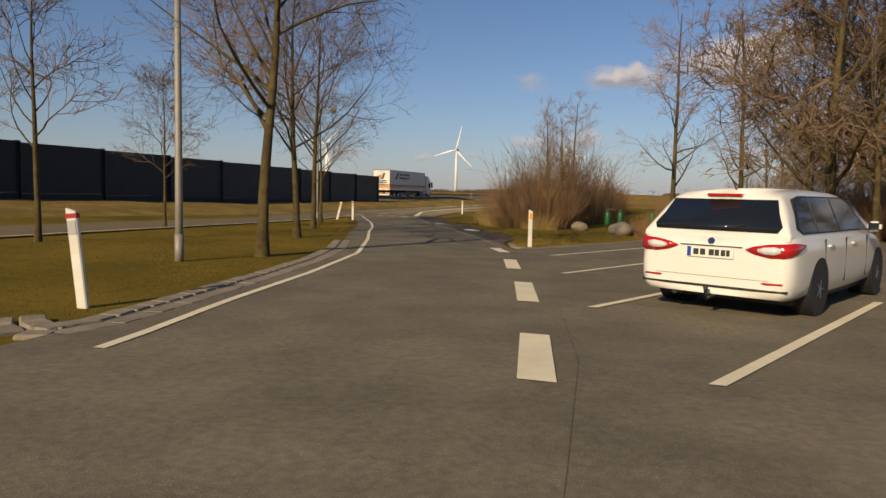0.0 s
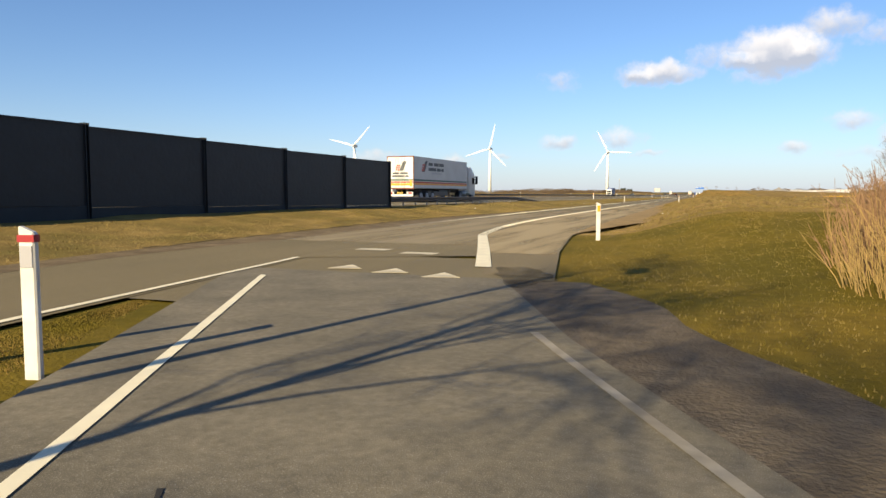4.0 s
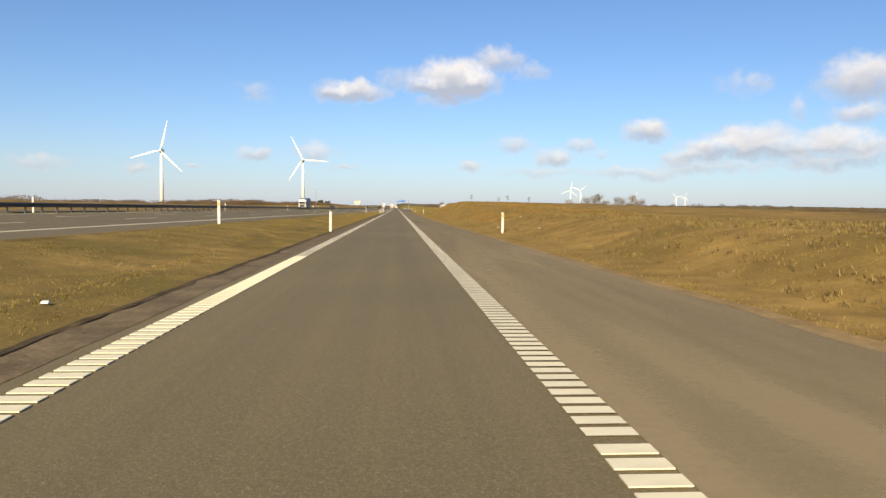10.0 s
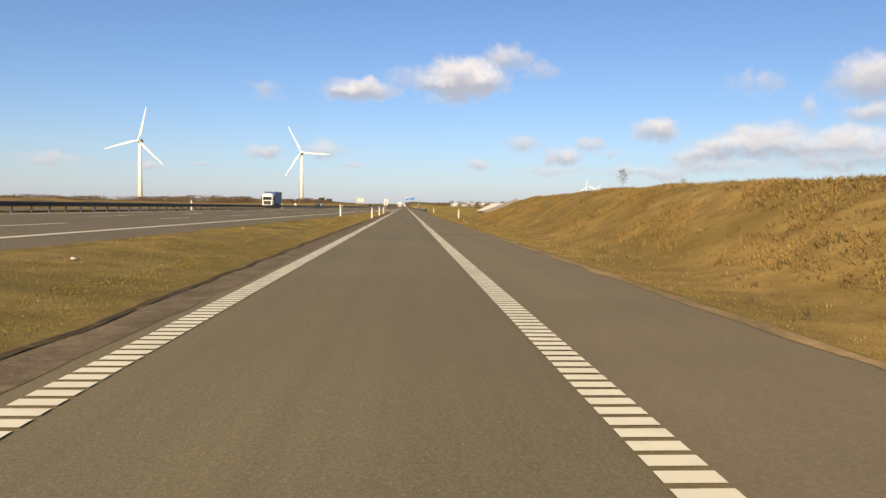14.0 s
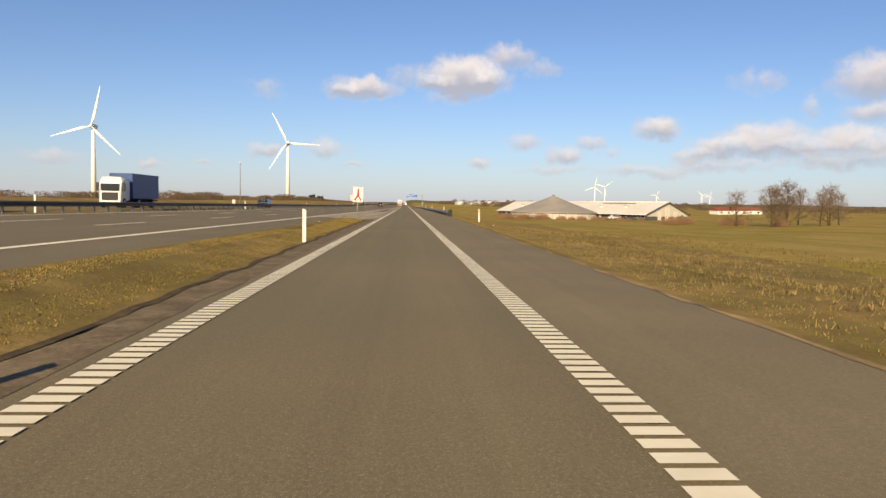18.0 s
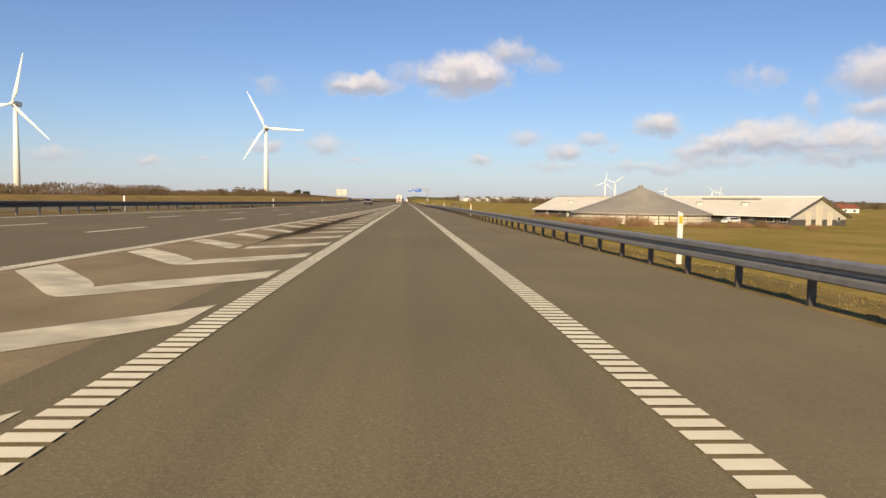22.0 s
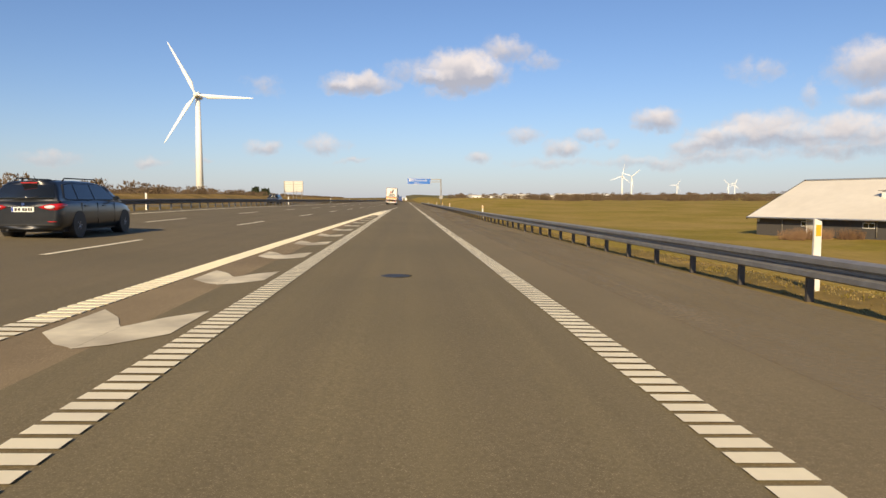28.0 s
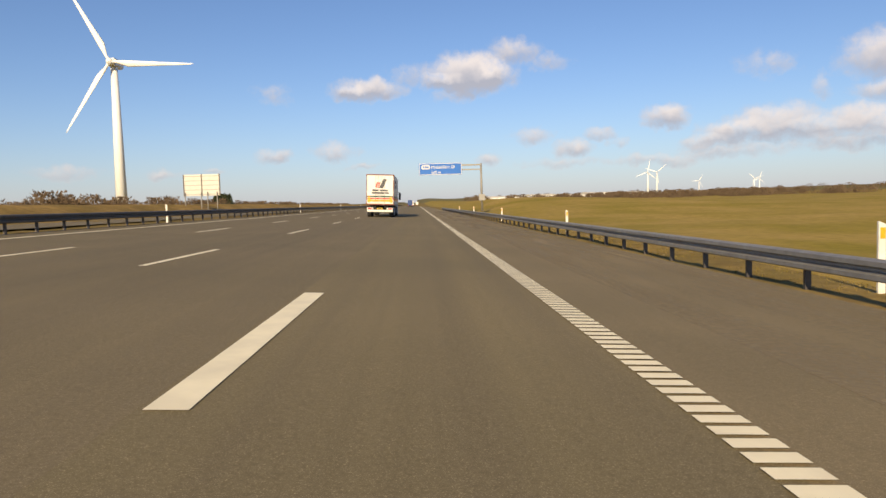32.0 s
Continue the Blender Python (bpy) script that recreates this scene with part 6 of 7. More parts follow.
    part("rear_bumper", bevelled(boxes((-1.2, 1.2, -0.05, 0.08, 0.5, 0.7)), 0.015, 1), SIGN_WHITE, t, "white rear bumper")
    plate = part("number_plate", boxes((-0.26, 0.26, -0.075, -0.05, 0.74, 0.88)), PLATE_YELLOW, t, "yellow number plate")
    part("plate_bar", boxes((-0.2, 0.2, -0.08, -0.0755, 0.77, 0.85)), INK, plate)
    part("pallet_box", boxes((-1.2, 1.2, 6.0, 8.0, 0.6, 1.1)), BLACK_PLASTIC, t)
    lorry_cab(t, L + 0.75, LORRY_WHITE)
    part("fuel_tank", tube([(1.0, L - 1.6, 0.75), (1.0, L - 0.3, 0.75)], 0.32, 12), STEEL, t)
    return t


# One lorry built twice: the second is an added copy farther along its drive.
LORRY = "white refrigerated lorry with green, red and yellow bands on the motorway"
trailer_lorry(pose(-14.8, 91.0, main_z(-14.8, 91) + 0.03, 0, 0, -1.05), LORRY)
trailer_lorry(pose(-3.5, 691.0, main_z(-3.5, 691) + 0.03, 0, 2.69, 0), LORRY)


def box_lorry(m, label, box_mat, length=7.0, height=3.6):
    t = tagged(empty("box_lorry", m), label, "lorry", "distant lorries")
    part("cargo_box", bevelled(boxes((-1.24, 1.24, 0, length, 1.0, height)), 0.03, 1), box_mat, t)
    part("chassis", boxes((-0.5, 0.5, 0.1, length + 0.5, 0.6, 0.99)), BLACK_PLASTIC, t)
    for s in (-1, 1):
        wheel(t, s * 1.2, 1.6, 0.46, 0.45)
        part("tail_light", boxes((min(s * 0.7, s * 1.1), max(s * 0.7, s * 1.1), -0.03, 0.0, 0.75, 0.9)), RED_LENS, t)
    part("rear_bumper", boxes((-1.1, 1.1, -0.02, 0.1, 0.45, 0.6)), BLACK_PLASTIC, t)
    part("rear_door_seam", boxes((-0.012, 0.012, -0.008, 0.0, 1.05, height - 0.08)), INK, t)
    lorry_cab(t, length + 0.6, LORRY_WHITE, 1.15, 3.1)
    return t


BLUE_BOX = mat("blue_box", (0.02, 0.06, 0.20), 0.45, dark=0.2, scale=1)
box_lorry(pose(main_edge(137) - 23.5, 137, main_z(main_edge(137) - 13, 137) + 0.03, 0, 0, 179), "white box lorry on the opposite carriageway", LORRY_WHITE, 5.0, 3.2)
box_lorry(pose(main_edge(358) - 23.5, 362, main_z(main_edge(358) - 13, 358) + 0.03, 0, 0, 179), "lorry with a dark blue box on the opposite carriageway", BLUE_BOX, 7.5, 3.7)
for x, y, m, words in ((-3.9, 1010, BLUE_BOX, "lorry with a blue box far ahead"), (-3.9, 1120, LORRY_WHITE, "white lorry far ahead on the motorway"), (-3.9, 1190, LORRY_WHITE, "white lorry far ahead on the motorway"), (-0.2, 1300, LORRY_WHITE, "white lorry far ahead on the motorway")):
    box_lorry(pose(x, y, 0.03), words, m, 8.0, 3.8)
GREY_PAINT = mat("grey_car_paint", (0.20, 0.21, 0.22), 0.3, 0.4, coat=0.8)
estate_car(pose(main_edge(410) - 20, 410, main_z(main_edge(410) - 13, 410) + 0.03, 0, 0, 179), DARK_PAINT, "dark car on the opposite carriageway")
estate_car(pose(main_edge(640) - 20, 642, main_z(main_edge(640) - 13, 640) + 0.03, 0, 0, 180), DARK_PAINT, "dark car on the opposite carriageway")
estate_car(pose(main_edge(150) - 19.5, 152, main_z(main_edge(150) - 13, 150) + 0.03, 0, 0, 179), GREY_PAINT, "grey car on the opposite carriageway")

# ---------------------------------------------------------------- farm
ROOF_PALE = mat("pale_fibre_roof", (0.76, 0.71, 0.60), 0.8, dark=0.15, scale=0.8, bump=0.3, bump_scale=3, tint=(0.64, 0.59, 0.48), tint_scale=0.15, tint_amount=0.6)
CANVAS = mat("grey_canvas_roof", (0.335, 0.30, 0.24), 0.75, dark=0.15, scale=0.5, tint=(0.24, 0.22, 0.19), tint_scale=0.2, tint_amount=0.6)
TANK_WALL = mat("pale_concrete_panels", (0.62, 0.56, 0.45), 0.8, dark=0.3, scale=1.5)
BRICK_DARK = mat("dark_grey_brick", (0.075, 0.07, 0.065), 0.85, dark=0.3, scale=4, bump=0.4, bump_scale=12)
GABLE = mat("pale_gable_cladding", (0.48, 0.45, 0.39), 0.75, dark=0.2, scale=1)
FRAME_WHITE = mat("white_frame", (0.75, 0.74, 0.69), 0.5)
FARM_Z = -2.75


def slab(bm, corners, thick):
    v = [bm.verts.new(p) for p in corners]
    w = [bm.verts.new((p[0], p[1], p[2] - thick)) for p in corners]
    n = len(v)
    bm.faces.new(v)
    bm.faces.new(list(reversed(w)))
    for k in range(n):
        bm.faces.new((v[k], w[k], w[(k + 1) % n], v[(k + 1) % n]))


def window(parent, x, y, z, w, h, turn=0):
    win = part("window", boxes((-w / 2, w / 2, -0.03, 0.05, 0, h)), FRAME_WHITE, parent, "white framed window", at=pose(x, y, z, 0, 0, turn))
    part("pane", boxes((-w / 2 + 0.07, -0.03, -0.04, -0.031, 0.07, h - 0.07)), GLASS, win)
    part("pane", boxes((0.03, w / 2 - 0.07, -0.04, -0.031, 0.07, h - 0.07)), GLASS, win)


def barn():
    b = tagged(empty("barn", pose(85.4, 521.2, FARM_Z, 0, 0, 25.1)), "long low dark brick barn with a pale roof", "barn")
    W, L, e, r = 20.5, 97.0, 2.2, 6.6
    part("wall", boxes((0, 0.35, 0.36, L - 0.36, -0.4, e + 0.1)), BRICK_DARK, b)
    part("wall", boxes((W - 0.35, W, 0.36, L - 0.36, -0.4, e + 0.1)), BRICK_DARK, b)
    for y in (0.0, L - 0.35):
        g = bmesh.new()
        add_prism(g, [(0, 1.35), (W, 1.35), (W, e), (W / 2, r - 0.2), (0, e)], "y", y, y + 0.35)
        part("gable_wall", g, GABLE, b, "pale clad gable wall")
        part("plinth", boxes((-0.01, W + 0.01, y - 0.02, y + 0.37, -0.4, 1.345)), BRICK_DARK, b)
    for s in (0, 1):
        x0 = -0.9 if s == 0 else W + 0.9
        roof = bmesh.new()
        slab(roof, [(x0, -0.8, e - 0.25), (W / 2, -0.8, r), (W / 2, L + 0.8, r), (x0, L + 0.8, e - 0.25)], 0.16)
        part("roof", roof, ROOF_PALE, b, "pale corrugated roof")
        for y in (-0.88, L + 0.81):
            bm = bmesh.new()
            slab(bm, [(x0, y, e - 0.2), (W / 2, y, r + 0.06), (W / 2, y + 0.07, r + 0.06), (x0, y + 0.07, e - 0.2)], 0.35)
            part("bargeboard", bm, BRICK_DARK, b)
        gx = -0.98 if s == 0 else W + 0.98
        part("gutter", tube([(gx, -0.8, e - 0.32), (gx, L + 0.8, e - 0.32)], 0.09, 8), FRAME_WHITE, b)
    part("ridge_cap", tube([(W / 2, -0.8, r + 0.02), (W / 2, L + 0.8, r + 0.02)], 0.15, 8), ROOF_PALE, b)
    part("ridge_light", boxes((W / 2 - 2.2, W / 2 - 1.7, 14, 32, r - 0.62, r - 0.42)), CANVAS, b)
    for x, w, h in ((6.4, 1.8, 3.2), (10.2, 2.2, 4.6), (14.2, 1.8, 3.2)):
        d = part("tall_door", boxes((x - w / 2, x + w / 2, -0.1, -0.03, 0, h)), TANK_WALL, b, "tall pale barn door")
        part("door_seam", boxes((x - 0.03, x + 0.03, -0.12, -0.102, 0.1, h - 0.1)), GREY_POLE, d)
    window(b, 17.6, -0.03, 1.0, 1.1, 1.0)
    for y in (1.6, 5.0):
        window(b, -0.02, y, 0.7, 1.9, 1.3, -90)
    for k in range(12):
        window(b, -0.02, 10 + 7.3 * k, 0.95, 1.3, 0.62, -90)
    for k in range(8):
        y = 13.5 + 10.9 * k
        d = part("door", boxes((-0.08, 0.02, y - 0.5, y + 0.5, 0, 1.9)), FRAME_WHITE, b, "pale wooden door")
        part("door_panel", boxes((-0.1, -0.081, y - 0.38, y + 0.38, 0.1, 1.8)), GABLE, d)
    for k in range(9):
        part("downpipe", tube([(-0.1, 3 + 11.3 * k, 0), (-0.1, 3 + 11.3 * k, e - 0.3)], 0.05, 6), GREY_POLE, b)
    for y in (16, 30, 47, 66, 84):
        z = e + (r - e) * 0.52
        v = part("roof_vent", boxes((W * 0.25 - 0.4, W * 0.25 + 0.4, y - 0.5, y + 0.5, z - 0.2, z + 0.6)), FRAME_WHITE, b)
        part("vent_cap", boxes((W * 0.25 - 0.6, W * 0.25 + 0.6, y - 0.8, y + 0.8, z + 0.6, z + 0.68)), GREY_POLE, v)
    return b


barn()


def slurry_tank():
    t = tagged(empty("slurry_tank", pose(53.3, 527, FARM_Z)), "round concrete tank with a grey tent roof", "tank")
    R = 15.2
    for k in range(44):
        a = 2 * math.pi * k / 44
        part("wall_panel", bevelled(boxes((-1.0, 1.0, -0.12, 0.12, -0.4, 2.4)), 0.04, 1), TANK_WALL, t, at=pose(R * math.sin(a), R * math.cos(a), 0, 0, 0, -math.degrees(a))) if k == 0 else put("wall_panel", bpy.data.meshes["wall_panel"], t, pose(R * math.sin(a), R * math.cos(a), 0, 0, 0, -math.degrees(a)))
    for z in (0.5, 1.15, 1.8):
        ring = bmesh.new()
        for k in range(44):
            a, b = 2 * math.pi * k / 44, 2 * math.pi * (k + 1) / 44
            add_tube(ring, [((R + 0.2) * math.sin(a), (R + 0.2) * math.cos(a), z), ((R + 0.2) * math.sin(b), (R + 0.2) * math.cos(b), z)], [0.035, 0.035], 5, caps=False)
        part("hoop", ring, STEEL_DARK, t)
    roof = bmesh.new()
    top = roof.verts.new((0, 0, 8.35))
    rows = []
    for f, z in ((0.08, 7.8), (0.35, 6.1), (0.7, 4.1), (1.03, 2.3), (1.035, 2.05)):
        rows.append([roof.verts.new((R * f * math.sin(2 * math.pi * k / 44), R * f * math.cos(2 * math.pi * k / 44), z - 0.03 * (k % 2))) for k in range(44)])
    for k in range(44):
        roof.faces.new((top, rows[0][(k + 1) % 44], rows[0][k]))
        for a, b in zip(rows, rows[1:]):
            roof.faces.new((a[k], a[(k + 1) % 44], b[(k + 1) % 44], b[k]))
    part("tent_roof", roof, CANVAS, t, "grey canvas tent roof")
    part("roof_cap", tube([(0, 0, 8.2), (0, 0, 8.6)], [0.7, 0.15], 12), CANVAS, t)
    part("hatch", boxes((-0.9, 0.9, -11.2, -9.9, 3.45, 3.75)), CANVAS, t)


slurry_tank()
estate_car(pose(78.6, 532, FARM_Z, 0, 0, 115), WHITE_PAINT, "white car parked beside the barn")


def house(x, y, w, d, h, roof_h, turn, wall, roof_m, label, z=None):
    hz = land(x, y) if z is None else z
    b = tagged(empty("house", pose(x, y, hz - 0.4, 0, 0, turn)), label, "building", "far buildings")
    part("wall", boxes((-w / 2, w / 2, -d / 2, d / 2, 0, h)), wall, b)
    g = bmesh.new()
    add_prism(g, [(-d / 2 - 0.4, h), (d / 2 + 0.4, h), (0, h + roof_h)], "x", -w / 2 - 0.3, w / 2 + 0.3)
    part("roof", g, roof_m, b)
    n = max(2, int(w / 5))
    for k in range(n):
        xx = -w / 2 + w * (k + 0.5) / n
        win = part("window", boxes((xx - 0.7, xx + 0.7, -d / 2 - 0.06, -d / 2 - 0.01, h * 0.35, h * 0.75)), GLASS, b)
    part("door", boxes((-0.6, 0.6, -d / 2 - 0.07, -d / 2 - 0.015, 0.2, min(2.4, h * 0.7))), FRAME_WHITE, b)


TILE_RED = mat("red_tile_roof", (0.24, 0.075, 0.04), 0.8, dark=0.3, scale=1)
for x, y, w, d, h, rh, turn in ((190, 690, 11, 7, 2.4, 2.2, 20), (204, 696, 9, 7, 2.4, 2.4, -10), (216, 704, 10, 7, 2.4, 2.2, 5)):
    house(x, y, w, d, h, rh, turn, FRAME_WHITE, TILE_RED, "white farmhouse with a red tiled roof")
for x, y, w, d, h in ((110, 1500, 44, 30, 5), (165, 1560, 36, 30, 6), (210, 1520, 30, 20, 4.5), (262, 1620, 50, 30, 6), (330, 1700, 40, 30, 5)):
    house(x, y, w, d, h, 1.5, 8, FRAME_WHITE, ROOF_PALE, "long white industrial building far off")

# ---------------------------------------------------------------- small things of the rest area
GRANITE = mat("granite_setts", (0.36, 0.30, 0.215), 0.85, dark=0.4, scale=14, bump=0.6, bump_scale=30, tint=(0.24, 0.21, 0.165), tint_scale=5, tint_amount=0.7, random=0.6)
kerb = tagged(empty("kerb"), "double row of worn granite setts edging the lawn", "kerb", kind="structure")
KERB = [(16.75, 7.5), (17.1, 7.2), (17.5, 7.0), (17.85, 7.15), (17.92, 7.7), (17.6, 9.3), (17.05, 11.8), (16.3, 14.8), (15.3, 17.8), (13.95, 20.9)]
sett = bmesh.new()
add_box(sett, -0.13, 0.13, -0.165, 0.165, -0.1, 0.01)
bevelled(sett, 0.02, 1)
sett = mesh_of("sett", sett, GRANITE)
rk = random.Random(6)
for (x0, y0), (x1, y1) in zip(KERB, KERB[1:]):
    d = Vector((x1 - x0, y1 - y0))
    n = max(1, int(round(d.length / 0.34)))
    a = -math.degrees(math.atan2(d.x, d.y))
    for k in range(n):
        f = (k + 0.5) / n
        for off, dz in ((0.0, 0.0), (-0.27, 0.012)):
            px, py = x0 + d.x * f + off * d.y / d.length, y0 + d.y * f - off * d.x / d.length
            put("sett", sett, kerb, pose(px, py, rest_z(py) + 0.03 + dz + rk.uniform(-0.004, 0.004), rk.uniform(-1, 1), rk.uniform(-1, 1), a + rk.uniform(-2, 2)) @ Matrix.Diagonal((rk.uniform(0.88, 0.96), rk.uniform(0.88, 0.95), 1, 1)))
kerb2 = tagged(empty("kerb"), "low granite kerb between parking apron and lawn", "kerb", kind="structure")
for (x0, y0), (x1, y1) in zip([(18.3, 23.2), (18.75, 21.6), (19.3, 20.95), (20.2, 23.2), (22.6, 29.7)], [(18.75, 21.6), (19.3, 20.95), (20.2, 23.2), (22.6, 29.7), (26, 34.5)]):
    d = Vector((x1 - x0, y1 - y0))
    n = max(1, int(d.length / 0.6))
    a = -math.degrees(math.atan2(d.x, d.y))
    for k in range(n):
        f = (k + 0.5) / n
        put("kerb_stone", sett, kerb2, pose(x0 + d.x * f, y0 + d.y * f, rest_z(y0 + d.y * f) + 0.03, 0, 0, a) @ Matrix.Diagonal((0.6, 1.75, 1, 1)))


def boulder(x, y, r, seed, z=None):
    bm = bmesh.new()
    bmesh.ops.create_icosphere(bm, subdivisions=3, radius=r)
    for v in bm.verts:
        v.co *= 1 + 0.22 * noise.noise(v.co / r * 1.1 + Vector((seed, 0, 0))) + 0.06 * noise.noise(v.co / r * 4)
        v.co.z *= 0.62
    for f in bm.faces:
        f.smooth = True
    ob = part("boulder", bm, mat("pale_boulder", (0.33, 0.27, 0.20), 0.85, dark=0.4, scale=5, bump=0.6, bump_scale=14), at=pose(x, y, (rest_z(y) if z is None else z) + r * 0.4, 0, 0, seed * 40))
    tagged(ob, "rounded pale granite boulder on the lawn", "boulder", "boulders")


for x, y, r, s in ((20.9, 33.3, 0.55, 1), (24.35, 33.7, 0.55, 2), (18.7, 36.6, 0.4, 3)):
    boulder(x, y, r, s)

GREEN_BAG = mat("green_plastic_bag", (0.015, 0.11, 0.035), 0.4, dark=0.3, scale=8)


def litter_stand(x, y):
    s = tagged(empty("litter_stand", pose(x, y, rest_z(y))), "dark metal stand holding green litter bags", "litter bin", "litter stands")
    for k in (-0.32, 0.32):
        part("upright", tube([(k, 0, -0.1), (k, 0, 1.0)], 0.025, 8), STEEL_DARK, s)
        bag = tube([(k * 1.0, 0.1, 0.12), (k * 1.0, 0.1, 0.3), (k, 0.1, 0.75), (k, 0.1, 0.92)], [0.10, 0.16, 0.15, 0.12], 12)
        part("bag", bag, GREEN_BAG, s, "green plastic bag")
        part("lid", tube([(k, 0.1, 0.93), (k, 0.1, 0.98)], [0.16, 0.13], 12), STEEL_DARK, s)
    part("top_bar", tube([(-0.4, 0, 1.0), (0.4, 0, 1.0)], 0.025, 8), STEEL_DARK, s)


litter_stand(20.1, 39.4)
litter_stand(22.3, 39.9)
b = tagged(empty("bollard_lamp", pose(25.7, 34.6, rest_z(34.6))), "grey bollard lamp with a rounded top", "bollard lamp")
part("post", tube([(0, 0, -0.1), (0, 0, 0.75)], 0.11, 14), SIGN_BACK, b)
part("head", tube([(0, 0, 0.75), (0, 0, 0.98), (0, 0, 1.1), (0, 0, 1.15)], [0.17, 0.18, 0.13, 0.03], 14), SIGN_BACK, b)
part("window", tube([(0, 0, 0.78), (0, 0, 0.93)], 0.186, 14), INK, b)


def puddle(name, x, y, z, rx, ry, turn, label, material, seed, thick=0.004):
    """An uneven thin sheet lying on the asphalt."""
    pts = []
    for k in range(40):
        a = 2 * math.pi * k / 40
        q = 1 + 0.45 * noise.noise((math.cos(a) * 1.3 + seed, math.sin(a) * 1.3, seed)) + 0.2 * noise.noise((math.cos(a) * 4, math.sin(a) * 4, seed))
        pts.append((rx * q * math.cos(a), ry * q * math.sin(a)))
    bm = bmesh.new()
    c, s = math.cos(radians(turn)), math.sin(radians(turn))
    rings = []
    for f in (0.1, 0.55, 1.0):
        ring = []
        for u, v in pts:
            px, py = x + f * (u * c - v * s), y + f * (u * s + v * c)
            ring.append(bm.verts.new((px, py, (gore_z(px, py) + (0.009 if name == "puddle" else 0.004) if x < -2.6 else z + rest_z(py) - rest_z(y)) + (0.002 if f < 1 else 0.0))))
        rings.append(ring)
    for a, b in zip(rings, rings[1:]):
        for k in range(40):
            bm.faces.new((a[k], a[(k + 1) % 40], b[(k + 1) % 40], b[k]))
    bm.faces.new(rings[0])
    return tagged(part(name, bm, material), label, name.replace("_", " "), kind="structure")


puddle("puddle", 11.5, 37.4, 0.040, 0.20, 0.95, 38, "shallow puddle reflecting the sky", WATER, 1)
puddle("puddle", 14.9, 31.0, rest_z(31) + 0.040, 0.28, 0.9, 25, "shallow puddle reflecting the sky", WATER, 2)
puddle("puddle", 4.3, 456.0, 0.034, 0.26, 2.4, 0, "narrow puddle beside the guard rail", WATER, 14)
puddle("puddle", 4.3, 450.4, 0.034, 0.30, 2.9, 0, "long puddle beside the guard rail", WATER, 3)
puddle("puddle", -2.95, 432.0, 0, 0.34, 0.75, 20, "shallow puddle on the wedge", WATER, 4)
DAMP = dusty("damp_film", (0.085, 0.074, 0.055), 0.5, 0.3, 0.6)
puddle("damp_patch", 2.5, 186.0, 0.031, 0.22, 1.9, 0, "dark damp patch on the shoulder", DAMP, 5)
puddle("damp_patch", 2.4, 181.0, 0.031, 0.24, 1.5, 0, "dark damp patch on the shoulder", DAMP, 6)
puddle("damp_patch", -2.95, 431.8, 0, 0.8, 1.5, 20, "dark damp ground round the puddle", DAMP, 15)
puddle("damp_patch", -2.3, 430.2, 0, 0.16, 1.9, -12, "dark damp streak beside the wedge markings", DAMP, 8)
puddle("puddle", -3.0, 440.8, 0, 0.3, 0.9, 0, "shallow puddle on the wedge", WATER, 9)
puddle("damp_patch", -3.3, 464.5, gore_z(-3.3, 464.5) + 0.005, 0.5, 1.2, 0, "dark oily patch on the wedge", DAMP, 7)
puddle("mud_patch", 13.2, 33.8, rest_z(34) + 0.037, 0.5, 3.6, 24, "muddy worn edge of the rest area road", MUD_FILM, 11)
puddle("mud_patch", 7.4, 46.0, 0.037, 0.5, 1.3, 20, "dark mud at the junction corner", DAMP, 12)
DARK_LINE = mat("tar_seam", (0.034, 0.029, 0.023), 0.9, dark=0.3, scale=8)


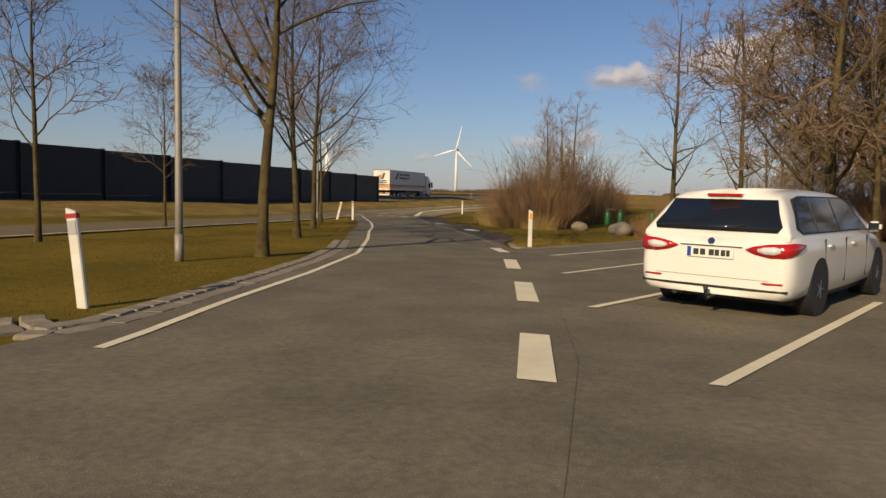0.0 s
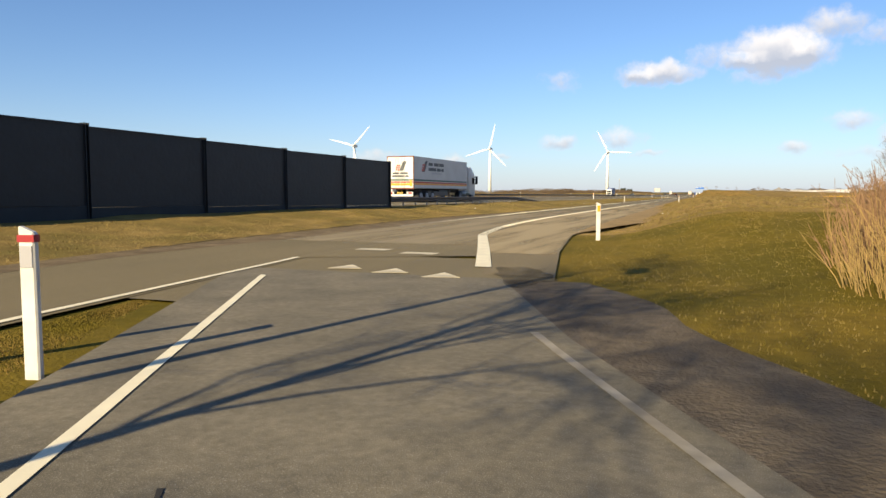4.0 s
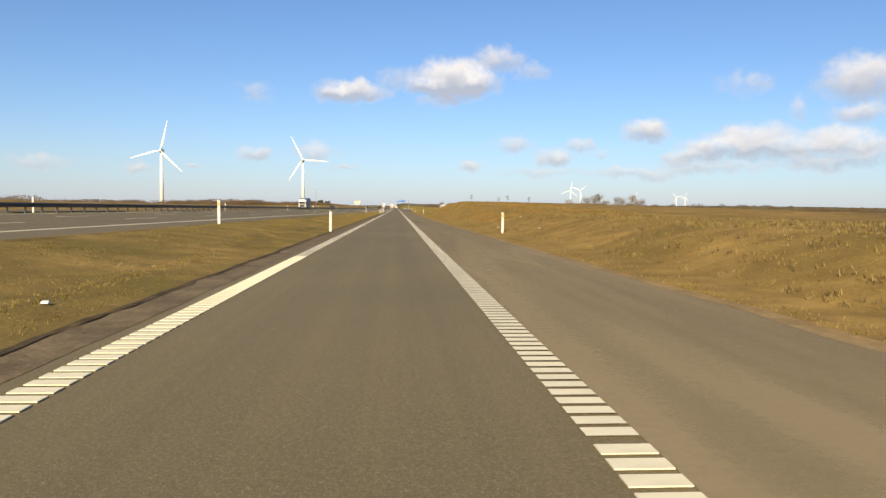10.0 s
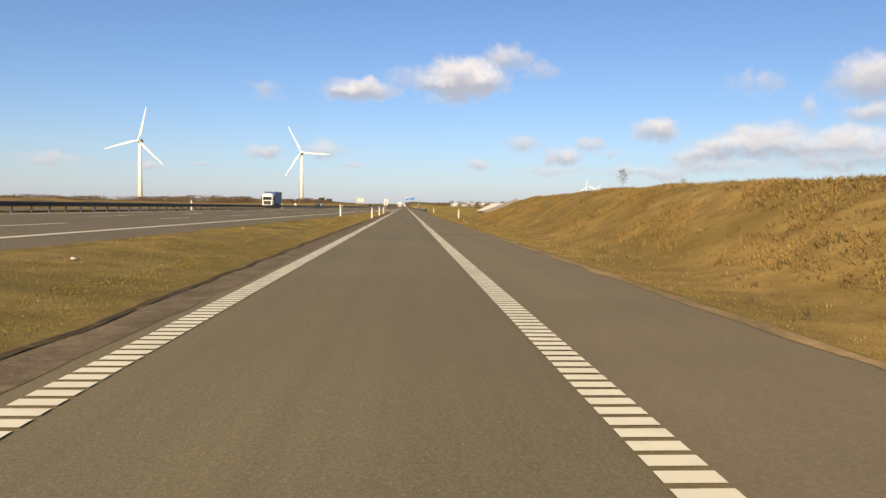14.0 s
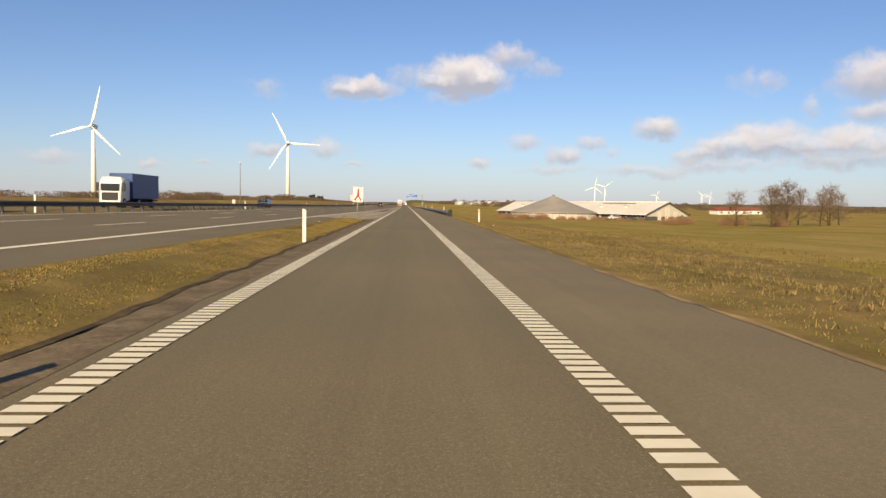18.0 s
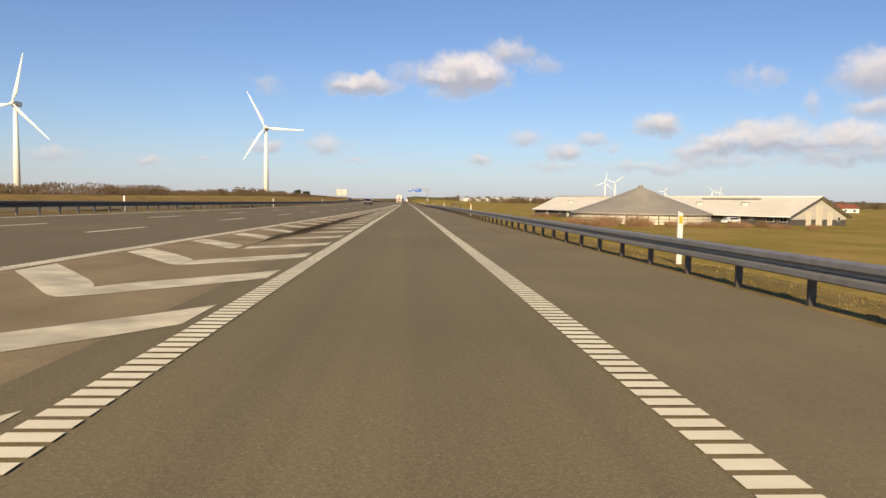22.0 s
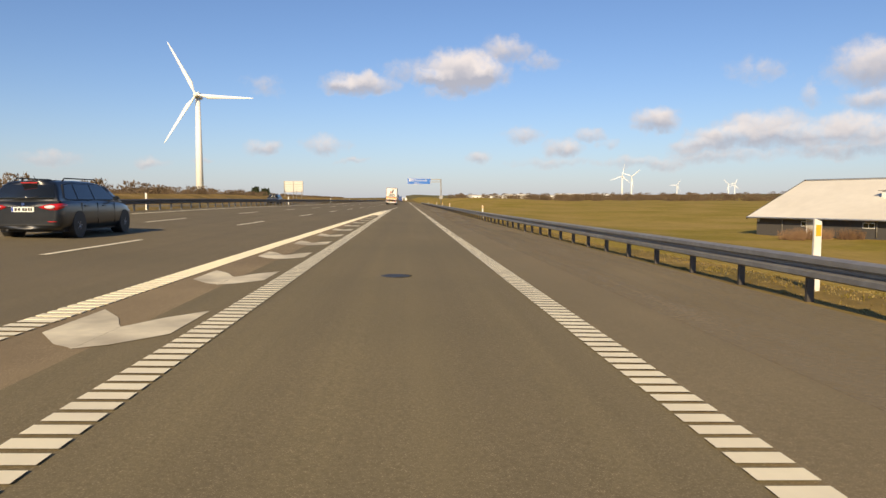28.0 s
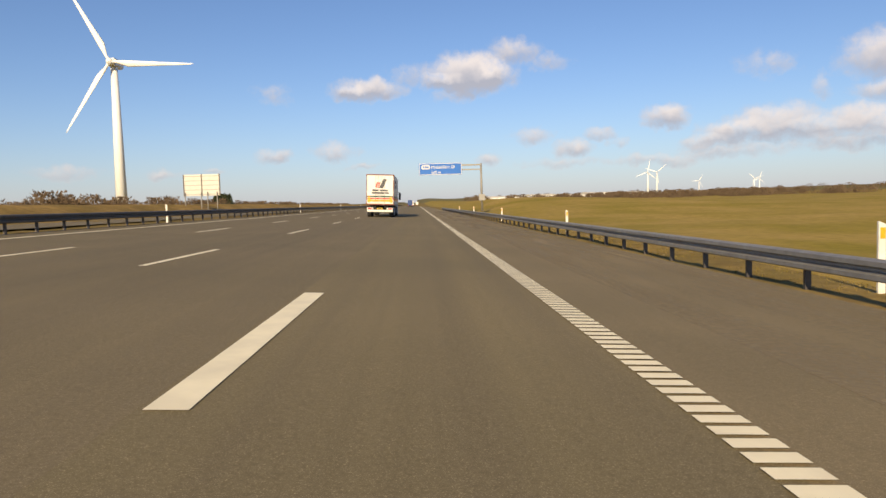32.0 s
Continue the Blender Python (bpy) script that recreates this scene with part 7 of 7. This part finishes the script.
def tar_seam(points, width):
    """A thin dark line that wanders over the asphalt."""
    line = [Vector((x, y, 0)) for x, y in points]
    fine = []
    for a, b in zip(line, line[1:]):
        n = max(2, int((b - a).length / 0.12))
        for k in range(n):
            p = a.lerp(b, k / n)
            fine.append(p + Vector((0.16 * noise.noise((p.x * 1.3, p.y * 1.3, 1)), 0.16 * noise.noise((p.x * 1.3, p.y * 1.3, 9)), 0)))
    bm = bmesh.new()
    rows = []
    for k, p in enumerate(fine):
        d = (fine[min(k + 1, len(fine) - 1)] - fine[max(k - 1, 0)]).normalized()
        w = width * (0.6 + 0.5 * noise.noise((p.x * 5, p.y * 5, 3)))
        rows.append([bm.verts.new((p.x - e * d.y * w, p.y + e * d.x * w, rest_z(p.y) + 0.0395)) for e in (-1, 1)])
    for a, b in zip(rows, rows[1:]):
        bm.faces.new((a[0], a[1], b[1], b[0]))
    tagged(part("tar_seam", bm, DARK_LINE), "thin dark wandering line on the asphalt", "tar seam", "tar seams", "structure")


for points in (((10.8, 31.9), (10.3, 33.1), (10.2, 34.1), (10.7, 33.9), (11.3, 33.0), (11.3, 32.4)), ((9.2, 32.6), (11.2, 32.3), (11.8, 32.8), (12.4, 34.4)), ((7.9, 37.7), (9.8, 35.6), (10.3, 36.2), (11.4, 35.3))):
    tar_seam(points, 0.026)
cover = tagged(empty("manhole_cover", pose(-0.13, 534.6, 0.032)), "round iron manhole cover in the slip lane", "manhole cover", kind="structure")
part("lid", tube([(0, 0, 0), (0, 0, 0.006)], 0.24, 24), INK, cover)
part("ring", tube([(0, 0, 0), (0, 0, 0.004)], 0.28, 24), DAMP, cover)
LITTER = mat("white_litter", (0.75, 0.73, 0.68), 0.6)
rl = random.Random(9)
for k in range(26):
    side = rl.random() < 0.5
    y = rl.uniform(66, 330)
    x = along(THROUGH_L, y) - rl.uniform(0.8, 3.0) if side else along(PAVE_R, y) + rl.uniform(0.8, 5.0)
    bm = bmesh.new()
    bmesh.ops.create_icosphere(bm, subdivisions=1, radius=0.06)
    for v in bm.verts:
        v.co *= rl.uniform(0.5, 1.3)
        v.co.z *= 0.5
    tagged(part("litter", bm, LITTER, at=pose(x, y, land(x, y) + 0.04)), "crumpled white paper litter on the grass", "litter", "roadside litter")
YELLOW_BLOOM = mat("yellow_blossom", (0.75, 0.42, 0.01), 0.7)
grass("yellow_flowers", "patch of yellow flowers on the bank", lambda r: (r.gauss(28, 1.8), r.gauss(139, 1.2)), 700, 0.18, YELLOW_BLOOM, 31)
